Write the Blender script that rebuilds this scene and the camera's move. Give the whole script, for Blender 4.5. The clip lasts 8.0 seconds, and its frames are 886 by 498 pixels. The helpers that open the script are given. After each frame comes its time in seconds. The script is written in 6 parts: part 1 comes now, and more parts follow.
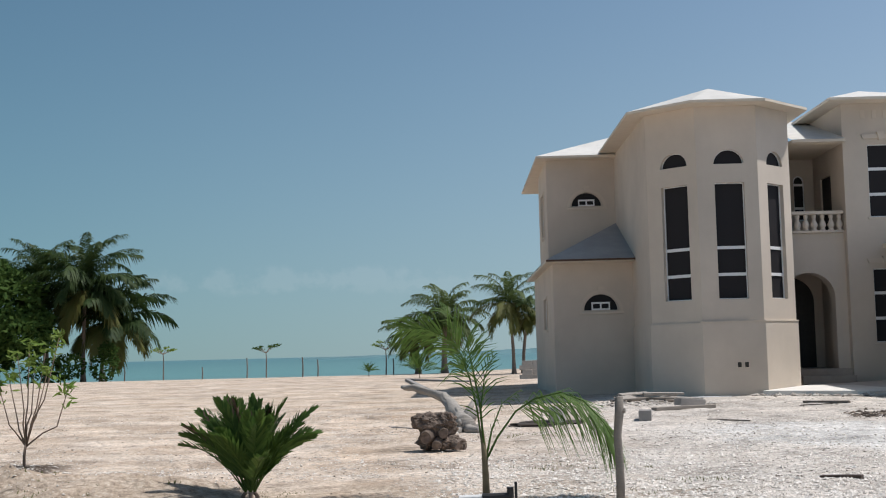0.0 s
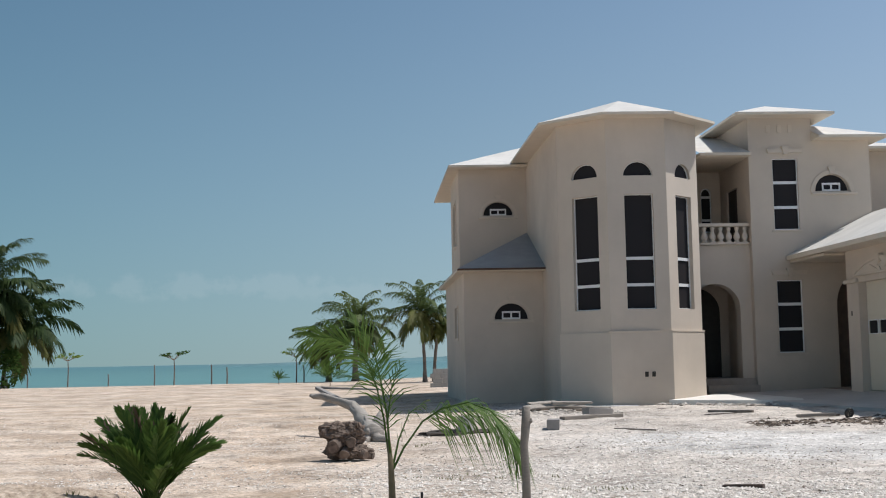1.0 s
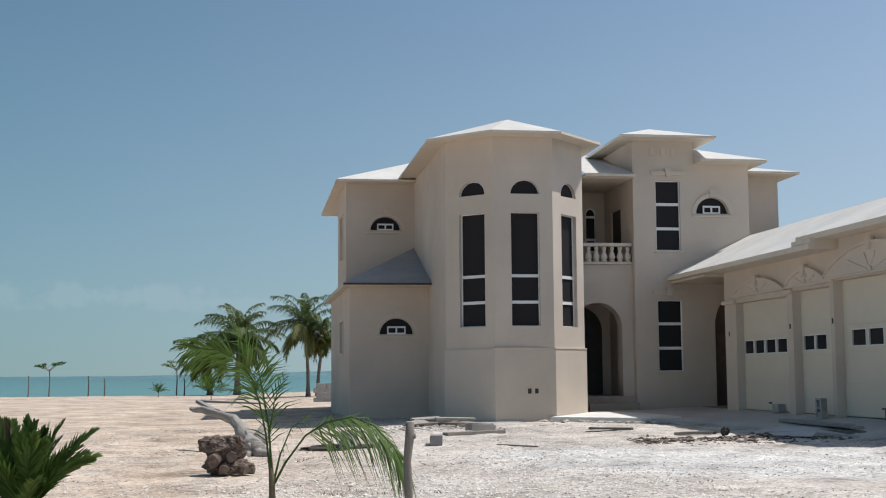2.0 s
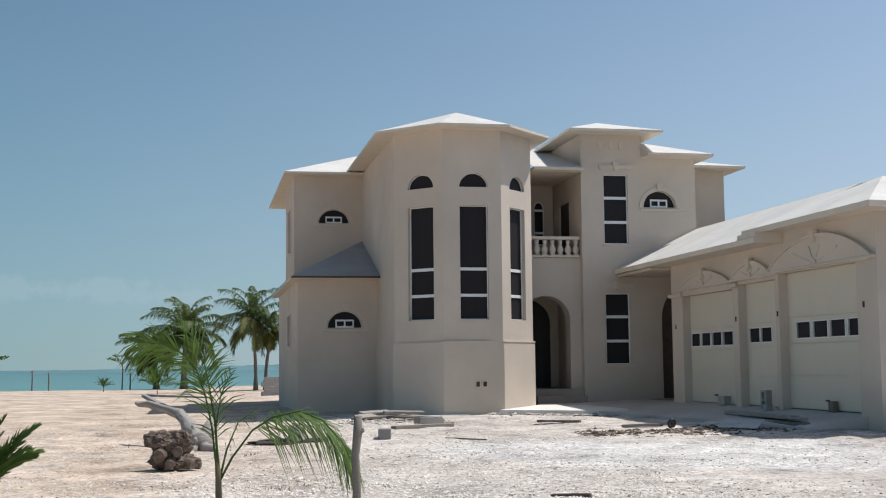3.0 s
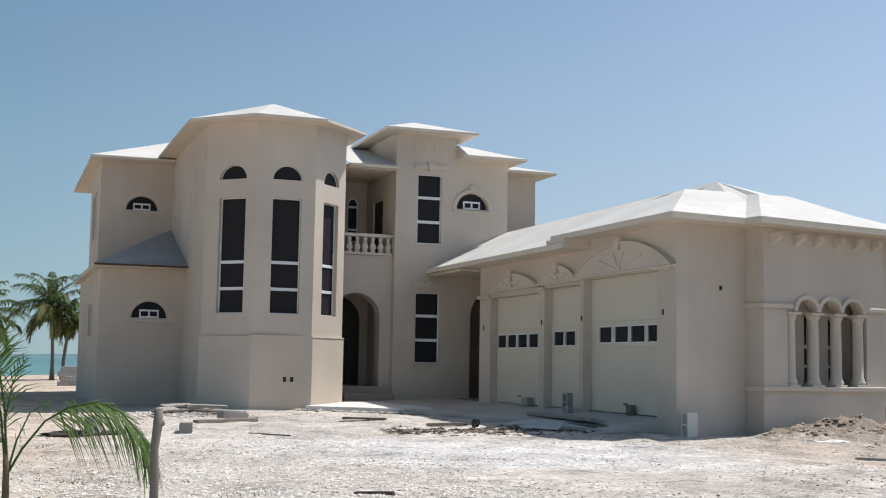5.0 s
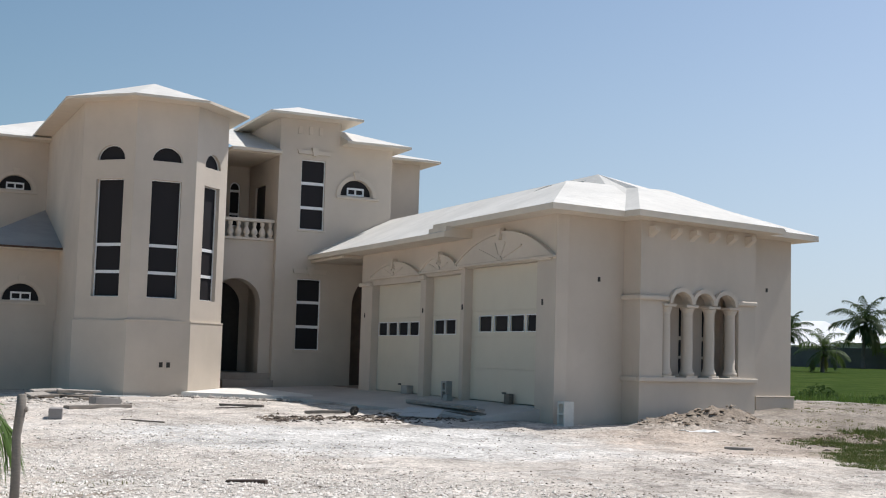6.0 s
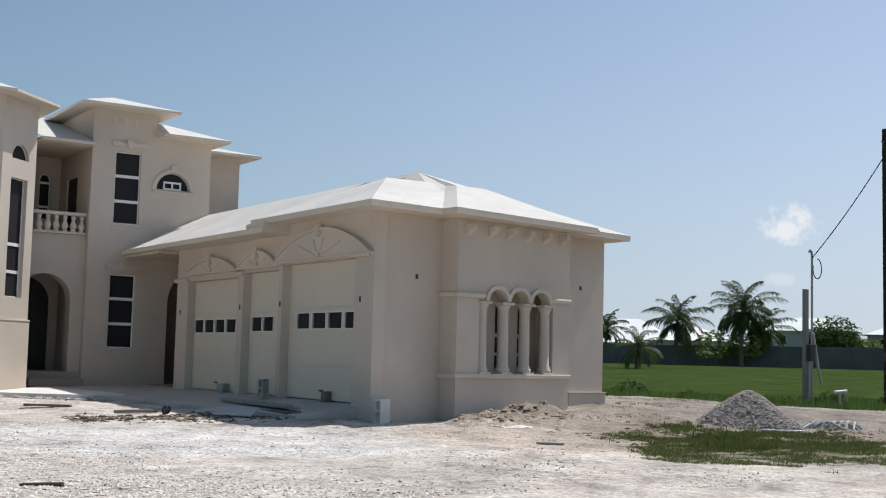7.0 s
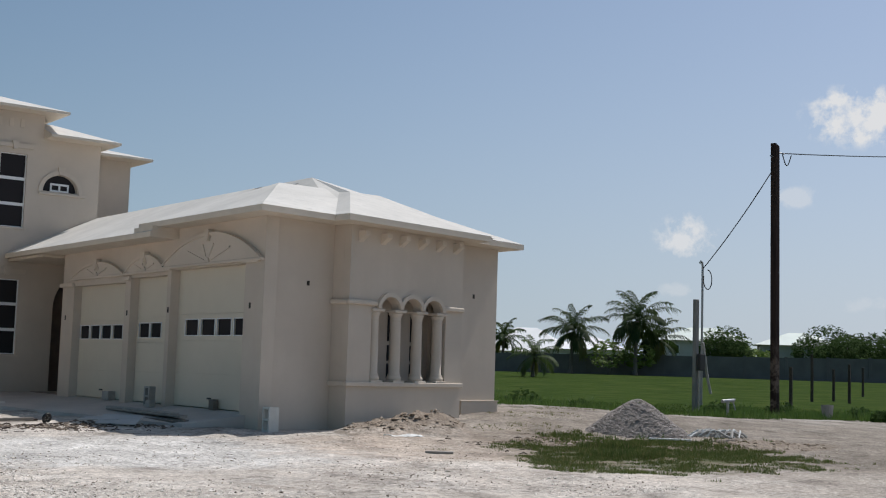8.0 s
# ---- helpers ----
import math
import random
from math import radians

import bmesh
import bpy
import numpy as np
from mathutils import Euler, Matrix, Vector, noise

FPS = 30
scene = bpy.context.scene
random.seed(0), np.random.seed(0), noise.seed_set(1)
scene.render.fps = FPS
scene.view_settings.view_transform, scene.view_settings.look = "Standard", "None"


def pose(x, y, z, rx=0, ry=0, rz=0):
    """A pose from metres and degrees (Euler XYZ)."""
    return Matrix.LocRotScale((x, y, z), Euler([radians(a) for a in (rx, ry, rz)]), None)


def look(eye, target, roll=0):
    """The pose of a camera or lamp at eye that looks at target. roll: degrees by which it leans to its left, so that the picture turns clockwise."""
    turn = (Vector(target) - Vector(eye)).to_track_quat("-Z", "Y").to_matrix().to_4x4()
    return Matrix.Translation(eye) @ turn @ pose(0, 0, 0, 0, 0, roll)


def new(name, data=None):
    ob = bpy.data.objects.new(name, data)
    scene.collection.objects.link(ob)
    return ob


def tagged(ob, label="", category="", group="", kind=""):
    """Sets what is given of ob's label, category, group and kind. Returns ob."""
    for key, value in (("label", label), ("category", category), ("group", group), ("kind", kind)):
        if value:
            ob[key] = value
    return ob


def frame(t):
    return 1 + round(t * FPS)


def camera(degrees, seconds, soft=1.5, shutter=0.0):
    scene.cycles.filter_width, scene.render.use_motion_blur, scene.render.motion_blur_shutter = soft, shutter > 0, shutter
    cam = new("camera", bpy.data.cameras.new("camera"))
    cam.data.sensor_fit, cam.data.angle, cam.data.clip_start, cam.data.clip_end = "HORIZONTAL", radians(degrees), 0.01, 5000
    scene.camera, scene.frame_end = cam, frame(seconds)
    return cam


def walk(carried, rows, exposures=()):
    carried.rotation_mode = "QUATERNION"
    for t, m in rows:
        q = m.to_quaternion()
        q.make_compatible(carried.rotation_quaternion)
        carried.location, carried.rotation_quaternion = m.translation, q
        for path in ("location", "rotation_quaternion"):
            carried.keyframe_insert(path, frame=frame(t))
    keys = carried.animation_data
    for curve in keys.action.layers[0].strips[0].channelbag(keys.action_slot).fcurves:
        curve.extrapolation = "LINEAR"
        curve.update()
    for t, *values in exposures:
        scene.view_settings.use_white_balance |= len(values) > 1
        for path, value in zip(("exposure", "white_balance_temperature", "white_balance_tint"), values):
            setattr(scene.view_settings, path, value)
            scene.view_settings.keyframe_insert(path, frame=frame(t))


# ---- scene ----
cam = camera(39.22, 8.0, soft=1.1)
PATH = [
    (0, (0.236, 0.136, 1.171), (0.132, 10.101, 2.008), -1.42),
    (0.5, (0.248, 0.170, 1.179), (0.416, 10.135, 2.000), -1.54),
    (1, (0.271, 0.192, 1.183), (0.868, 10.134, 2.067), -1.15),
    (1.5, (0.276, 0.267, 1.178), (1.289, 10.174, 2.089), -0.63),
    (1.7, (0.268, 0.236, 1.176), (1.528, 10.104, 2.191), -0.42),
    (2.8, (0.275, 0.283, 1.185), (2.068, 10.080, 2.079), -0.78),
    (3, (0.276, 0.289, 1.182), (2.188, 10.060, 2.117), -0.58),
    (3.5, (0.268, 0.305, 1.180), (2.487, 10.013, 2.090), -0.29),
    (4, (0.274, 0.370, 1.175), (2.981, 9.951, 2.121), 0.10),
    (4.2, (0.284, 0.364, 1.176), (3.131, 9.904, 2.118), 0.19),
    (5.3, (0.295, 0.399, 1.173), (4.002, 9.648, 2.013), 0.84),
    (5.5, (0.319, 0.400, 1.172), (4.270, 9.555, 1.936), 0.65),
    (6, (0.369, 0.438, 1.180), (4.593, 9.464, 2.021), 1.68),
    (6.5, (0.479, 0.453, 1.169), (5.232, 9.203, 2.085), 2.78),
    (7, (0.540, 0.474, 1.176), (5.983, 8.819, 2.037), 1.52),
    (7.5, (0.690, 0.519, 1.183), (6.623, 8.516, 2.096), 1.91),
    (8, (0.727, 0.522, 1.184), (6.818, 8.396, 2.130), 1.77),
]
walk(cam, [(t, look(eye, target, roll)) for t, eye, target, roll in PATH], exposures=[(0, -0.21), (2, -0.18), (3.5, -0.08), (5.5, -0.04), (6.5, -0.09), (7, -0.16), (7.5, -0.34), (8, -0.43)])

# ---- world and sun ----
SUN_EL, SUN_AZ = radians(61), radians(6)   # height; angle from +x towards +y
sun_way = Vector((math.cos(SUN_AZ) * math.cos(SUN_EL), math.sin(SUN_AZ) * math.cos(SUN_EL), math.sin(SUN_EL)))
world = bpy.data.worlds.new("sky")
scene.world = world
world.use_nodes = True
wn, wl = world.node_tree.nodes, world.node_tree.links
wn.clear()
sky = wn.new("ShaderNodeTexSky")
sky.sky_type, sky.sun_disc = "NISHITA", False
sky.sun_elevation, sky.sun_rotation = SUN_EL, math.pi / 2 - SUN_AZ
sky.air_density, sky.dust_density, sky.ozone_density = 1.0, 1.3, 4.0
bgn = wn.new("ShaderNodeBackground")
bgn.inputs[1].default_value = 0.128
wout = wn.new("ShaderNodeOutputWorld")
wl.new(bgn.outputs[0], wout.inputs[0])
wco = wn.new("ShaderNodeTexCoord")
wno = wn.new("ShaderNodeTexNoise")
wno.inputs["Scale"].default_value, wno.inputs["Detail"].default_value, wno.inputs["Roughness"].default_value = 42, 8, 0.62
wl.new(wco.outputs["Generated"], wno.inputs["Vector"])


def wmath(op, a, b=None, c=None):
    n = wn.new("ShaderNodeMath")
    n.operation = op
    for k, v in enumerate((a, b, c)):
        if v is None:
            continue
        if isinstance(v, (int, float)):
            n.inputs[k].default_value = v
        else:
            wl.new(v, n.inputs[k])
    return n.outputs[0]


# small fair-weather clouds: azimuth (from +y to the right), height, half width, half height, density
CLOUDS = [(48.9, 6.2, 1.6, 1.1, 0.85), (53.5, 8.0, 1.3, 0.55, 0.42), (56.4, 11.5, 2.6, 1.4, 1.0), (48.3, 3.8, 0.9, 0.4, 0.3),
          (-7.6, 3.5, 9.0, 0.7, 0.06), (-2.0, 3.2, 6.0, 0.5, 0.05), (56.5, 3.3, 1.6, 0.4, 0.2), (66, 8, 4, 2, 0.9), (80, 6, 5, 1.5, 0.9), (-30, 5, 5, 1, 0.5), (120, 9, 7, 3, 0.9), (200, 12, 9, 3, 0.9)]
sep = wn.new("ShaderNodeSeparateXYZ")
wl.new(wco.outputs["Generated"], sep.inputs[0])
az_out = wmath("ARCTAN2", sep.outputs[0], sep.outputs[1])
el_out = wmath("ARCSINE", sep.outputs[2])
cover = None
for caz, cel, cw, ch, dens in CLOUDS:
    dx = wmath("DIVIDE", wmath("SUBTRACT", az_out, radians(caz)), radians(cw))
    dy = wmath("DIVIDE", wmath("SUBTRACT", el_out, radians(cel)), radians(ch))
    r2 = wmath("ADD", wmath("MULTIPLY", dx, dx), wmath("MULTIPLY", dy, dy))
    inner = wmath("SUBTRACT", 1.15, wmath("SQRT", r2))
    lump = wmath("ADD", wmath("MULTIPLY", wno.outputs[0], 4.2), -2.35)
    body = wmath("MULTIPLY", wmath("MULTIPLY", wmath("MAXIMUM", wmath("ADD", inner, lump), 0.0), 1.6), dens)
    gate = wmath("MULTIPLY", body, wmath("GREATER_THAN", inner, 0.0))
    gate = wmath("MINIMUM", wmath("MULTIPLY", gate, wmath("MINIMUM", wmath("MULTIPLY", wmath("MAXIMUM", inner, 0.0), 2.5), 1.0)), dens)
    cover = gate if cover is None else wmath("MAXIMUM", cover, gate)
# the pale band at the very horizon is kept low: look a little above the true direction
lifted = wn.new("ShaderNodeCombineXYZ")
wl.new(sep.outputs[0], lifted.inputs[0])
wl.new(sep.outputs[1], lifted.inputs[1])
wl.new(wmath("ADD", wmath("MULTIPLY", wmath("MAXIMUM", sep.outputs[2], 0.0), 0.95), 0.05), lifted.inputs[2])
wl.new(lifted.outputs[0], sky.inputs["Vector"])
cmix = wn.new("ShaderNodeMix")
cmix.data_type = "RGBA"
wl.new(cover, cmix.inputs[0])
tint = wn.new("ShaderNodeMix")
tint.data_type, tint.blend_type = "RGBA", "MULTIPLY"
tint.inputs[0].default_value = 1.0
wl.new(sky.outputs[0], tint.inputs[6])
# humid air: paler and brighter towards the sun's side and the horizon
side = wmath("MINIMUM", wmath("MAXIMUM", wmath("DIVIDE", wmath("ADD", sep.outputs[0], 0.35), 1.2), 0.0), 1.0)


def wmix(f, a, b):
    n = wn.new("ShaderNodeMix")
    n.data_type = "RGBA"
    for s, v in ((n.inputs[0], f), (n.inputs[6], a), (n.inputs[7], b)):
        if isinstance(v, tuple):
            s.default_value = v
        else:
            wl.new(v, s)
    return n.outputs[2]


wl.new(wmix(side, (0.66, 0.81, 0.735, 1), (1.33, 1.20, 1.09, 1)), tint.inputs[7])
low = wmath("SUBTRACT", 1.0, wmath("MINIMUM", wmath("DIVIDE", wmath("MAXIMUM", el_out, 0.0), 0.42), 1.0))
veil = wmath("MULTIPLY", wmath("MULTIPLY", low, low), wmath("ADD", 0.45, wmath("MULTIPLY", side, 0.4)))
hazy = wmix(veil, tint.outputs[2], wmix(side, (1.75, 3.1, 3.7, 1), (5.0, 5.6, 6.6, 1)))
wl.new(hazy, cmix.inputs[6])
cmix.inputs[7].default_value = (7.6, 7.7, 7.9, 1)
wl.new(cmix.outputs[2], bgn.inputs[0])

sun = new("sun", bpy.data.lights.new("sun", "SUN"))
sun.data.energy, sun.data.angle, sun.data.color = 4.7, radians(0.53), (1.0, 0.975, 0.945)
sun.matrix_world = look(sun_way * 50, (0, 0, 0))


# ---- materials ----
class Mat:
    """A node material with short ways to add nodes."""

    def __init__(self, name, rough=0.8, metal=0.0, spec=0.4):
        self.m = bpy.data.materials.new(name)
        self.m.use_nodes = True
        self.n, self.l = self.m.node_tree.nodes, self.m.node_tree.links
        self.b = self.n["Principled BSDF"]
        self.b.inputs["Roughness"].default_value = rough
        self.b.inputs["Metallic"].default_value = metal
        self.b.inputs["Specular IOR Level"].default_value = spec
        self.co = self.n.new("ShaderNodeTexCoord").outputs["Object"]

    def put(self, socket, v):
        if isinstance(v, (int, float)):
            socket.default_value = v
        elif isinstance(v, tuple):
            socket.default_value = (*v, 1) if len(v) == 3 and len(socket.default_value) == 4 else v
        else:
            self.l.new(v, socket)

    def world_co(self):
        return self.n.new("ShaderNodeNewGeometry").outputs["Position"]

    def noise(self, scale, detail=4, rough=0.55, co=None, stretch=None):
        co = co or self.co
        if stretch:
            mp = self.n.new("ShaderNodeMapping")
            mp.inputs["Scale"].default_value = stretch
            self.l.new(co, mp.inputs[0])
            co = mp.outputs[0]
        t = self.n.new("ShaderNodeTexNoise")
        t.inputs["Scale"].default_value, t.inputs["Detail"].default_value, t.inputs["Roughness"].default_value = scale, detail, rough
        self.l.new(co, t.inputs["Vector"])
        return t.outputs[0]

    def cells(self, scale, co=None, feature="F1", out=0):
        t = self.n.new("ShaderNodeTexVoronoi")
        t.feature = feature
        t.inputs["Scale"].default_value = scale
        self.l.new(co or self.co, t.inputs["Vector"])
        return t.outputs[out]

    def ramp(self, v, *stops):
        r = self.n.new("ShaderNodeValToRGB")
        e = r.color_ramp.elements
        while len(e) < len(stops):
            e.new(0.5)
        for k, (p, c) in enumerate(stops):
            e[k].position = p
            e[k].color = (*c, 1) if isinstance(c, tuple) else (c, c, c, 1)
        self.l.new(v, r.inputs[0])
        return r.outputs[0]

    def mix(self, f, a, b, mode="MIX"):
        x = self.n.new("ShaderNodeMix")
        x.data_type, x.blend_type = "RGBA", mode
        self.put(x.inputs[0], f)
        self.put(x.inputs[6], a)
        self.put(x.inputs[7], b)
        return x.outputs[2]

    def math(self, op, a, b=0.0, clamp=False):
        x = self.n.new("ShaderNodeMath")
        x.operation, x.use_clamp = op, clamp
        self.put(x.inputs[0], a)
        self.put(x.inputs[1], b)
        return x.outputs[0]

    def random(self):
        return self.n.new("ShaderNodeObjectInfo").outputs["Random"]

    def island(self):
        return self.n.new("ShaderNodeNewGeometry").outputs["Random Per Island"]

    def colour(self, c):
        self.put(self.b.inputs["Base Color"], c)
        return self

    def rough(self, v):
        self.put(self.b.inputs["Roughness"], v)
        return self

    def bump(self, h, strength=0.3, dist=0.02):
        x = self.n.new("ShaderNodeBump")
        x.inputs["Strength"].default_value, x.inputs["Distance"].default_value = strength, dist
        self.l.new(h, x.inputs["Height"])
        self.l.new(x.outputs[0], self.b.inputs["Normal"])
        return self


def plain(name, c, rough=0.7, metal=0.0, var=0.12, scale=6, bump=0.15, spec=0.4):
    m = Mat(name, rough, metal, spec)
    dark = tuple(v * (1 - var) for v in c)
    light = tuple(min(1, v * (1 + var)) for v in c)
    n1, n2 = m.noise(scale), m.noise(scale * 11, 3)
    m.colour(m.mix(m.math("MULTIPLY", n2, 0.5), m.ramp(n1, (0.3, dark), (0.7, light)), dark))
    m.bump(n2, bump, 0.01)
    return m.m


# cream stucco: trowelled, faintly blotched, with rain streaks
def stucco_mat(name, c):
    m = Mat(name, 0.92, 0, 0.2)
    co = m.world_co()
    blotch = m.noise(0.55, 5, 0.6, co)
    streak = m.noise(1.0, 5, 0.6, co, (2.2, 2.2, 0.3))
    grain = m.noise(90, 3, 0.6, co)
    a = m.ramp(blotch, (0.3, tuple(v * 0.87 for v in c)), (0.7, tuple(v * 1.06 for v in c)))
    a = m.mix(m.ramp(streak, (0.48, 0.0), (0.82, 0.34)), a, tuple(v * k for v, k in zip(c, (0.86, 0.85, 0.84))))
    a = m.mix(m.math("MULTIPLY", grain, 0.16), a, tuple(v * 0.7 for v in c))
    m.colour(a)
    m.bump(m.math("ADD", m.math("MULTIPLY", grain, 0.5), m.noise(7, 4, 0.5, co)), 0.25, 0.012)
    return m.m


STUCCO = stucco_mat("stucco", (0.625, 0.545, 0.462))
TRIM = stucco_mat("trim_plaster", (0.665, 0.58, 0.49))


def roof_mat():
    m = Mat("roof_white", 0.75, 0, 0.3)
    co = m.world_co()
    a = m.ramp(m.noise(0.8, 6, 0.65, co), (0.3, (0.54, 0.52, 0.485)), (0.68, (0.67, 0.645, 0.605)))
    a = m.mix(m.ramp(m.noise(3.2, 5, 0.7, co, (1, 3, 1)), (0.50, 0.0), (0.68, 0.5)), a, (0.46, 0.445, 0.42))
    m.colour(a)
    m.bump(m.noise(9, 5, 0.6, co), 0.25, 0.03)
    return m.m


ROOF = roof_mat()
FASCIA = plain("fascia_paint", (0.68, 0.60, 0.50), 0.75, var=0.06, scale=3)
SOFFIT = plain("soffit_plaster", (0.62, 0.54, 0.44), 0.9, var=0.06, scale=2)
FRAME_W = plain("white_window_frame", (0.80, 0.80, 0.80), 0.45, var=0.04)
DOORPAINT = plain("door_panel_paint", (0.66, 0.60, 0.49), 0.5, var=0.035, scale=1.5, bump=0.05)
SIDEWOOD = plain("brown_door_wood", (0.17, 0.125, 0.105), 0.6, var=0.2, scale=6)
# lean-to roof: the grey of its shade is put into the colour
LEANTO = plain("shade_grey_roof", (0.36, 0.345, 0.335), 0.9, var=0.15, scale=1.5, bump=0.3)
DARKWOOD = plain("dark_door_wood", (0.030, 0.022, 0.018), 0.5, var=0.3, scale=9)
CONCRETE = plain("bare_concrete", (0.42, 0.40, 0.375), 0.92, var=0.16, scale=3, bump=0.4)
STEPC = plain("dusty_step_concrete", (0.40, 0.335, 0.285), 0.95, var=0.18, scale=2.2, bump=0.4)
SLAB = plain("concrete_slab", (0.56, 0.51, 0.475), 0.92, var=0.14, scale=1.1, bump=0.35)
# dark colour standing in for the shade inside holes and rooms
SHADE_DARK = plain("painted_shade", (0.05, 0.045, 0.04), 0.95)
# dark brown for the shadow line painted at the lean-to eave
SHADE_LINE = plain("eave_shade_line", (0.10, 0.055, 0.035), 0.85, var=0.3, scale=20)
STEEL = plain("galvanised_pipe", (0.34, 0.345, 0.35), 0.45, 0.7, var=0.1)
BLACKPVC = plain("black_plastic", (0.015, 0.015, 0.016), 0.4, var=0.2)
WHITEPVC = plain("white_scrap", (0.75, 0.75, 0.74), 0.5, var=0.1)


def glass_mat():
    m = Mat("tinted_glass", 0.08, 0, 0.06)
    m.colour((0.034, 0.032, 0.034))
    m.b.inputs["IOR"].default_value = 1.18
    m.bump(m.noise(1.3, 2), 0.03, 0.01)
    return m.m


GLASS = glass_mat()


def wood_mat(name, c, scale=1.0):
    m = Mat(name, 0.85, 0, 0.2)
    g = m.noise(7 * scale, 6, 0.6, None, (1, 9, 9))
    a = m.ramp(g, (0.3, tuple(v * 0.55 for v in c)), (0.7, tuple(min(1, v * 1.2) for v in c)))
    m.colour(m.mix(m.random(), a, m.mix(0.5, a, (0.30, 0.285, 0.26))))
    m.bump(g, 0.5, 0.01)
    return m.m


PLANKWOOD = wood_mat("weathered_plank", (0.20, 0.165, 0.135))
DRIFT = wood_mat("driftwood_grey", (0.37, 0.335, 0.30))
ROOTWOOD = plain("dark_root_wood", (0.085, 0.062, 0.05), 0.9, var=0.45, scale=14, bump=0.7)
LOGEND = plain("cut_root_end", (0.20, 0.145, 0.115), 0.9, var=0.4, scale=22, bump=0.6)
POSTWOOD = wood_mat("fence_post_wood", (0.16, 0.125, 0.095))


def pole_mat():
    m = Mat("tarred_pole", 0.8, 0, 0.2)
    g = m.noise(9, 6, 0.65, None, (1, 1, 0.12))
    a = m.ramp(g, (0.3, (0.016, 0.010, 0.009)), (0.7, (0.045, 0.028, 0.022)))
    s = m.n.new("ShaderNodeSeparateXYZ")
    m.l.new(m.co, s.inputs[0])
    w = m.math("MULTIPLY", m.ramp(m.noise(2.5, 5, 0.7), (0.46, 0.0), (0.56, 0.8)), m.ramp(m.math("DIVIDE", s.outputs[2], 3.0, True), (0.45, 1.0), (0.75, 0.0)))
    m.colour(m.mix(w, a, (0.17, 0.13, 0.105)))
    m.bump(g, 0.6, 0.02)
    return m.m


POLEWOOD = pole_mat()


def leaf_mat(name, c1, c2, rough=0.6, spec=0.22):
    m = Mat(name, rough, 0, spec)
    f = m.math("ADD", m.math("MULTIPLY", m.island(), 0.75), m.math("MULTIPLY", m.random(), 0.25))
    m.colour(m.mix(f, c1, c2))
    tr = m.n.new("ShaderNodeBsdfTranslucent")
    m.put(tr.inputs[0], m.mix(f, tuple(v * 1.3 for v in c1), tuple(v * 1.3 for v in c2)))
    sh = m.n.new("ShaderNodeMixShader")
    sh.inputs[0].default_value = 0.3
    m.l.new(m.b.outputs[0], sh.inputs[1])
    m.l.new(tr.outputs[0], sh.inputs[2])
    m.l.new(sh.outputs[0], m.n["Material Output"].inputs[0])
    return m.m


COCO = leaf_mat("coconut_leaf", (0.022, 0.047, 0.014), (0.058, 0.088, 0.026))
MIDPALM = leaf_mat("sunlit_palm_leaf", (0.05, 0.085, 0.025), (0.115, 0.15, 0.05))
TREELEAF = leaf_mat("sea_grape_leaf", (0.035, 0.075, 0.018), (0.085, 0.14, 0.032), 0.75, 0.1)
COCODRY = leaf_mat("yellowed_leaf", (0.15, 0.14, 0.045), (0.11, 0.135, 0.035))
YOUNG = leaf_mat("young_palm_leaf", (0.05, 0.105, 0.022), (0.12, 0.19, 0.045))
CYCLEAF = leaf_mat("cycad_leaf", (0.035, 0.085, 0.018), (0.12, 0.185, 0.04))
BUSH = leaf_mat("broad_leaf", (0.024, 0.054, 0.013), (0.058, 0.10, 0.022), 0.8, 0.08)
LIGHTLEAF = leaf_mat("light_leaf", (0.11, 0.19, 0.03), (0.18, 0.24, 0.05))
GRASS = leaf_mat("grass_blade", (0.035, 0.068, 0.012), (0.07, 0.11, 0.022), 0.6)
LAWN = leaf_mat("short_grass", (0.06, 0.095, 0.022), (0.125, 0.155, 0.05), 0.8)
DRYGRASS = leaf_mat("dry_grass", (0.10, 0.13, 0.03), (0.22, 0.20, 0.09), 0.7)
BARK = plain("palm_bark", (0.20, 0.165, 0.135), 0.9, var=0.3, scale=9, bump=0.6)
TWIG = plain("twig_bark", (0.22, 0.16, 0.12), 0.85, var=0.2, scale=12)


# ---- building helpers ----
def mesh_of(name, bm, mat, smooth=False):
    me = bpy.data.meshes.new(name)
    bm.normal_update()
    bm.to_mesh(me)
    bm.free()
    me.materials.append(mat)
    if smooth:
        for p in me.polygons:
            p.use_smooth = True
    return me


def part(name, bm, mat, parent=None, label="", smooth=False):
    ob = new(name, mesh_of(name, bm, mat, smooth))
    if parent is not None:
        ob.parent = parent
    if label:
        tagged(ob, label)
    return ob


def thing(name, label, category, kind="", group="", at=(0, 0, 0)):
    ob = new(name)
    ob.location = at
    ob.empty_display_size = 0.2
    return tagged(ob, label, category, group, kind)


def box(bm, x0, x1, y0, y1, z0, z1, m=None, bevel=0.0):
    vs = [bm.verts.new((x, y, z)) for x in (x0, x1) for y in (y0, y1) for z in (z0, z1)]
    fs = [bm.faces.new([vs[k] for k in q]) for q in ((0, 1, 3, 2), (4, 6, 7, 5), (0, 4, 5, 1), (2, 3, 7, 6), (0, 2, 6, 4), (1, 5, 7, 3))]
    if bevel > 0:
        es = list({e for f in fs for e in f.edges})
        r = bmesh.ops.bevel(bm, geom=es, offset=bevel, segments=2, affect="EDGES", profile=0.5)
        vs = list({v for f in r["faces"] for v in f.verts} | {v for v in vs if v.is_valid})
    if m is not None:
        bmesh.ops.transform(bm, matrix=m, verts=[v for v in vs if v.is_valid])
    return vs


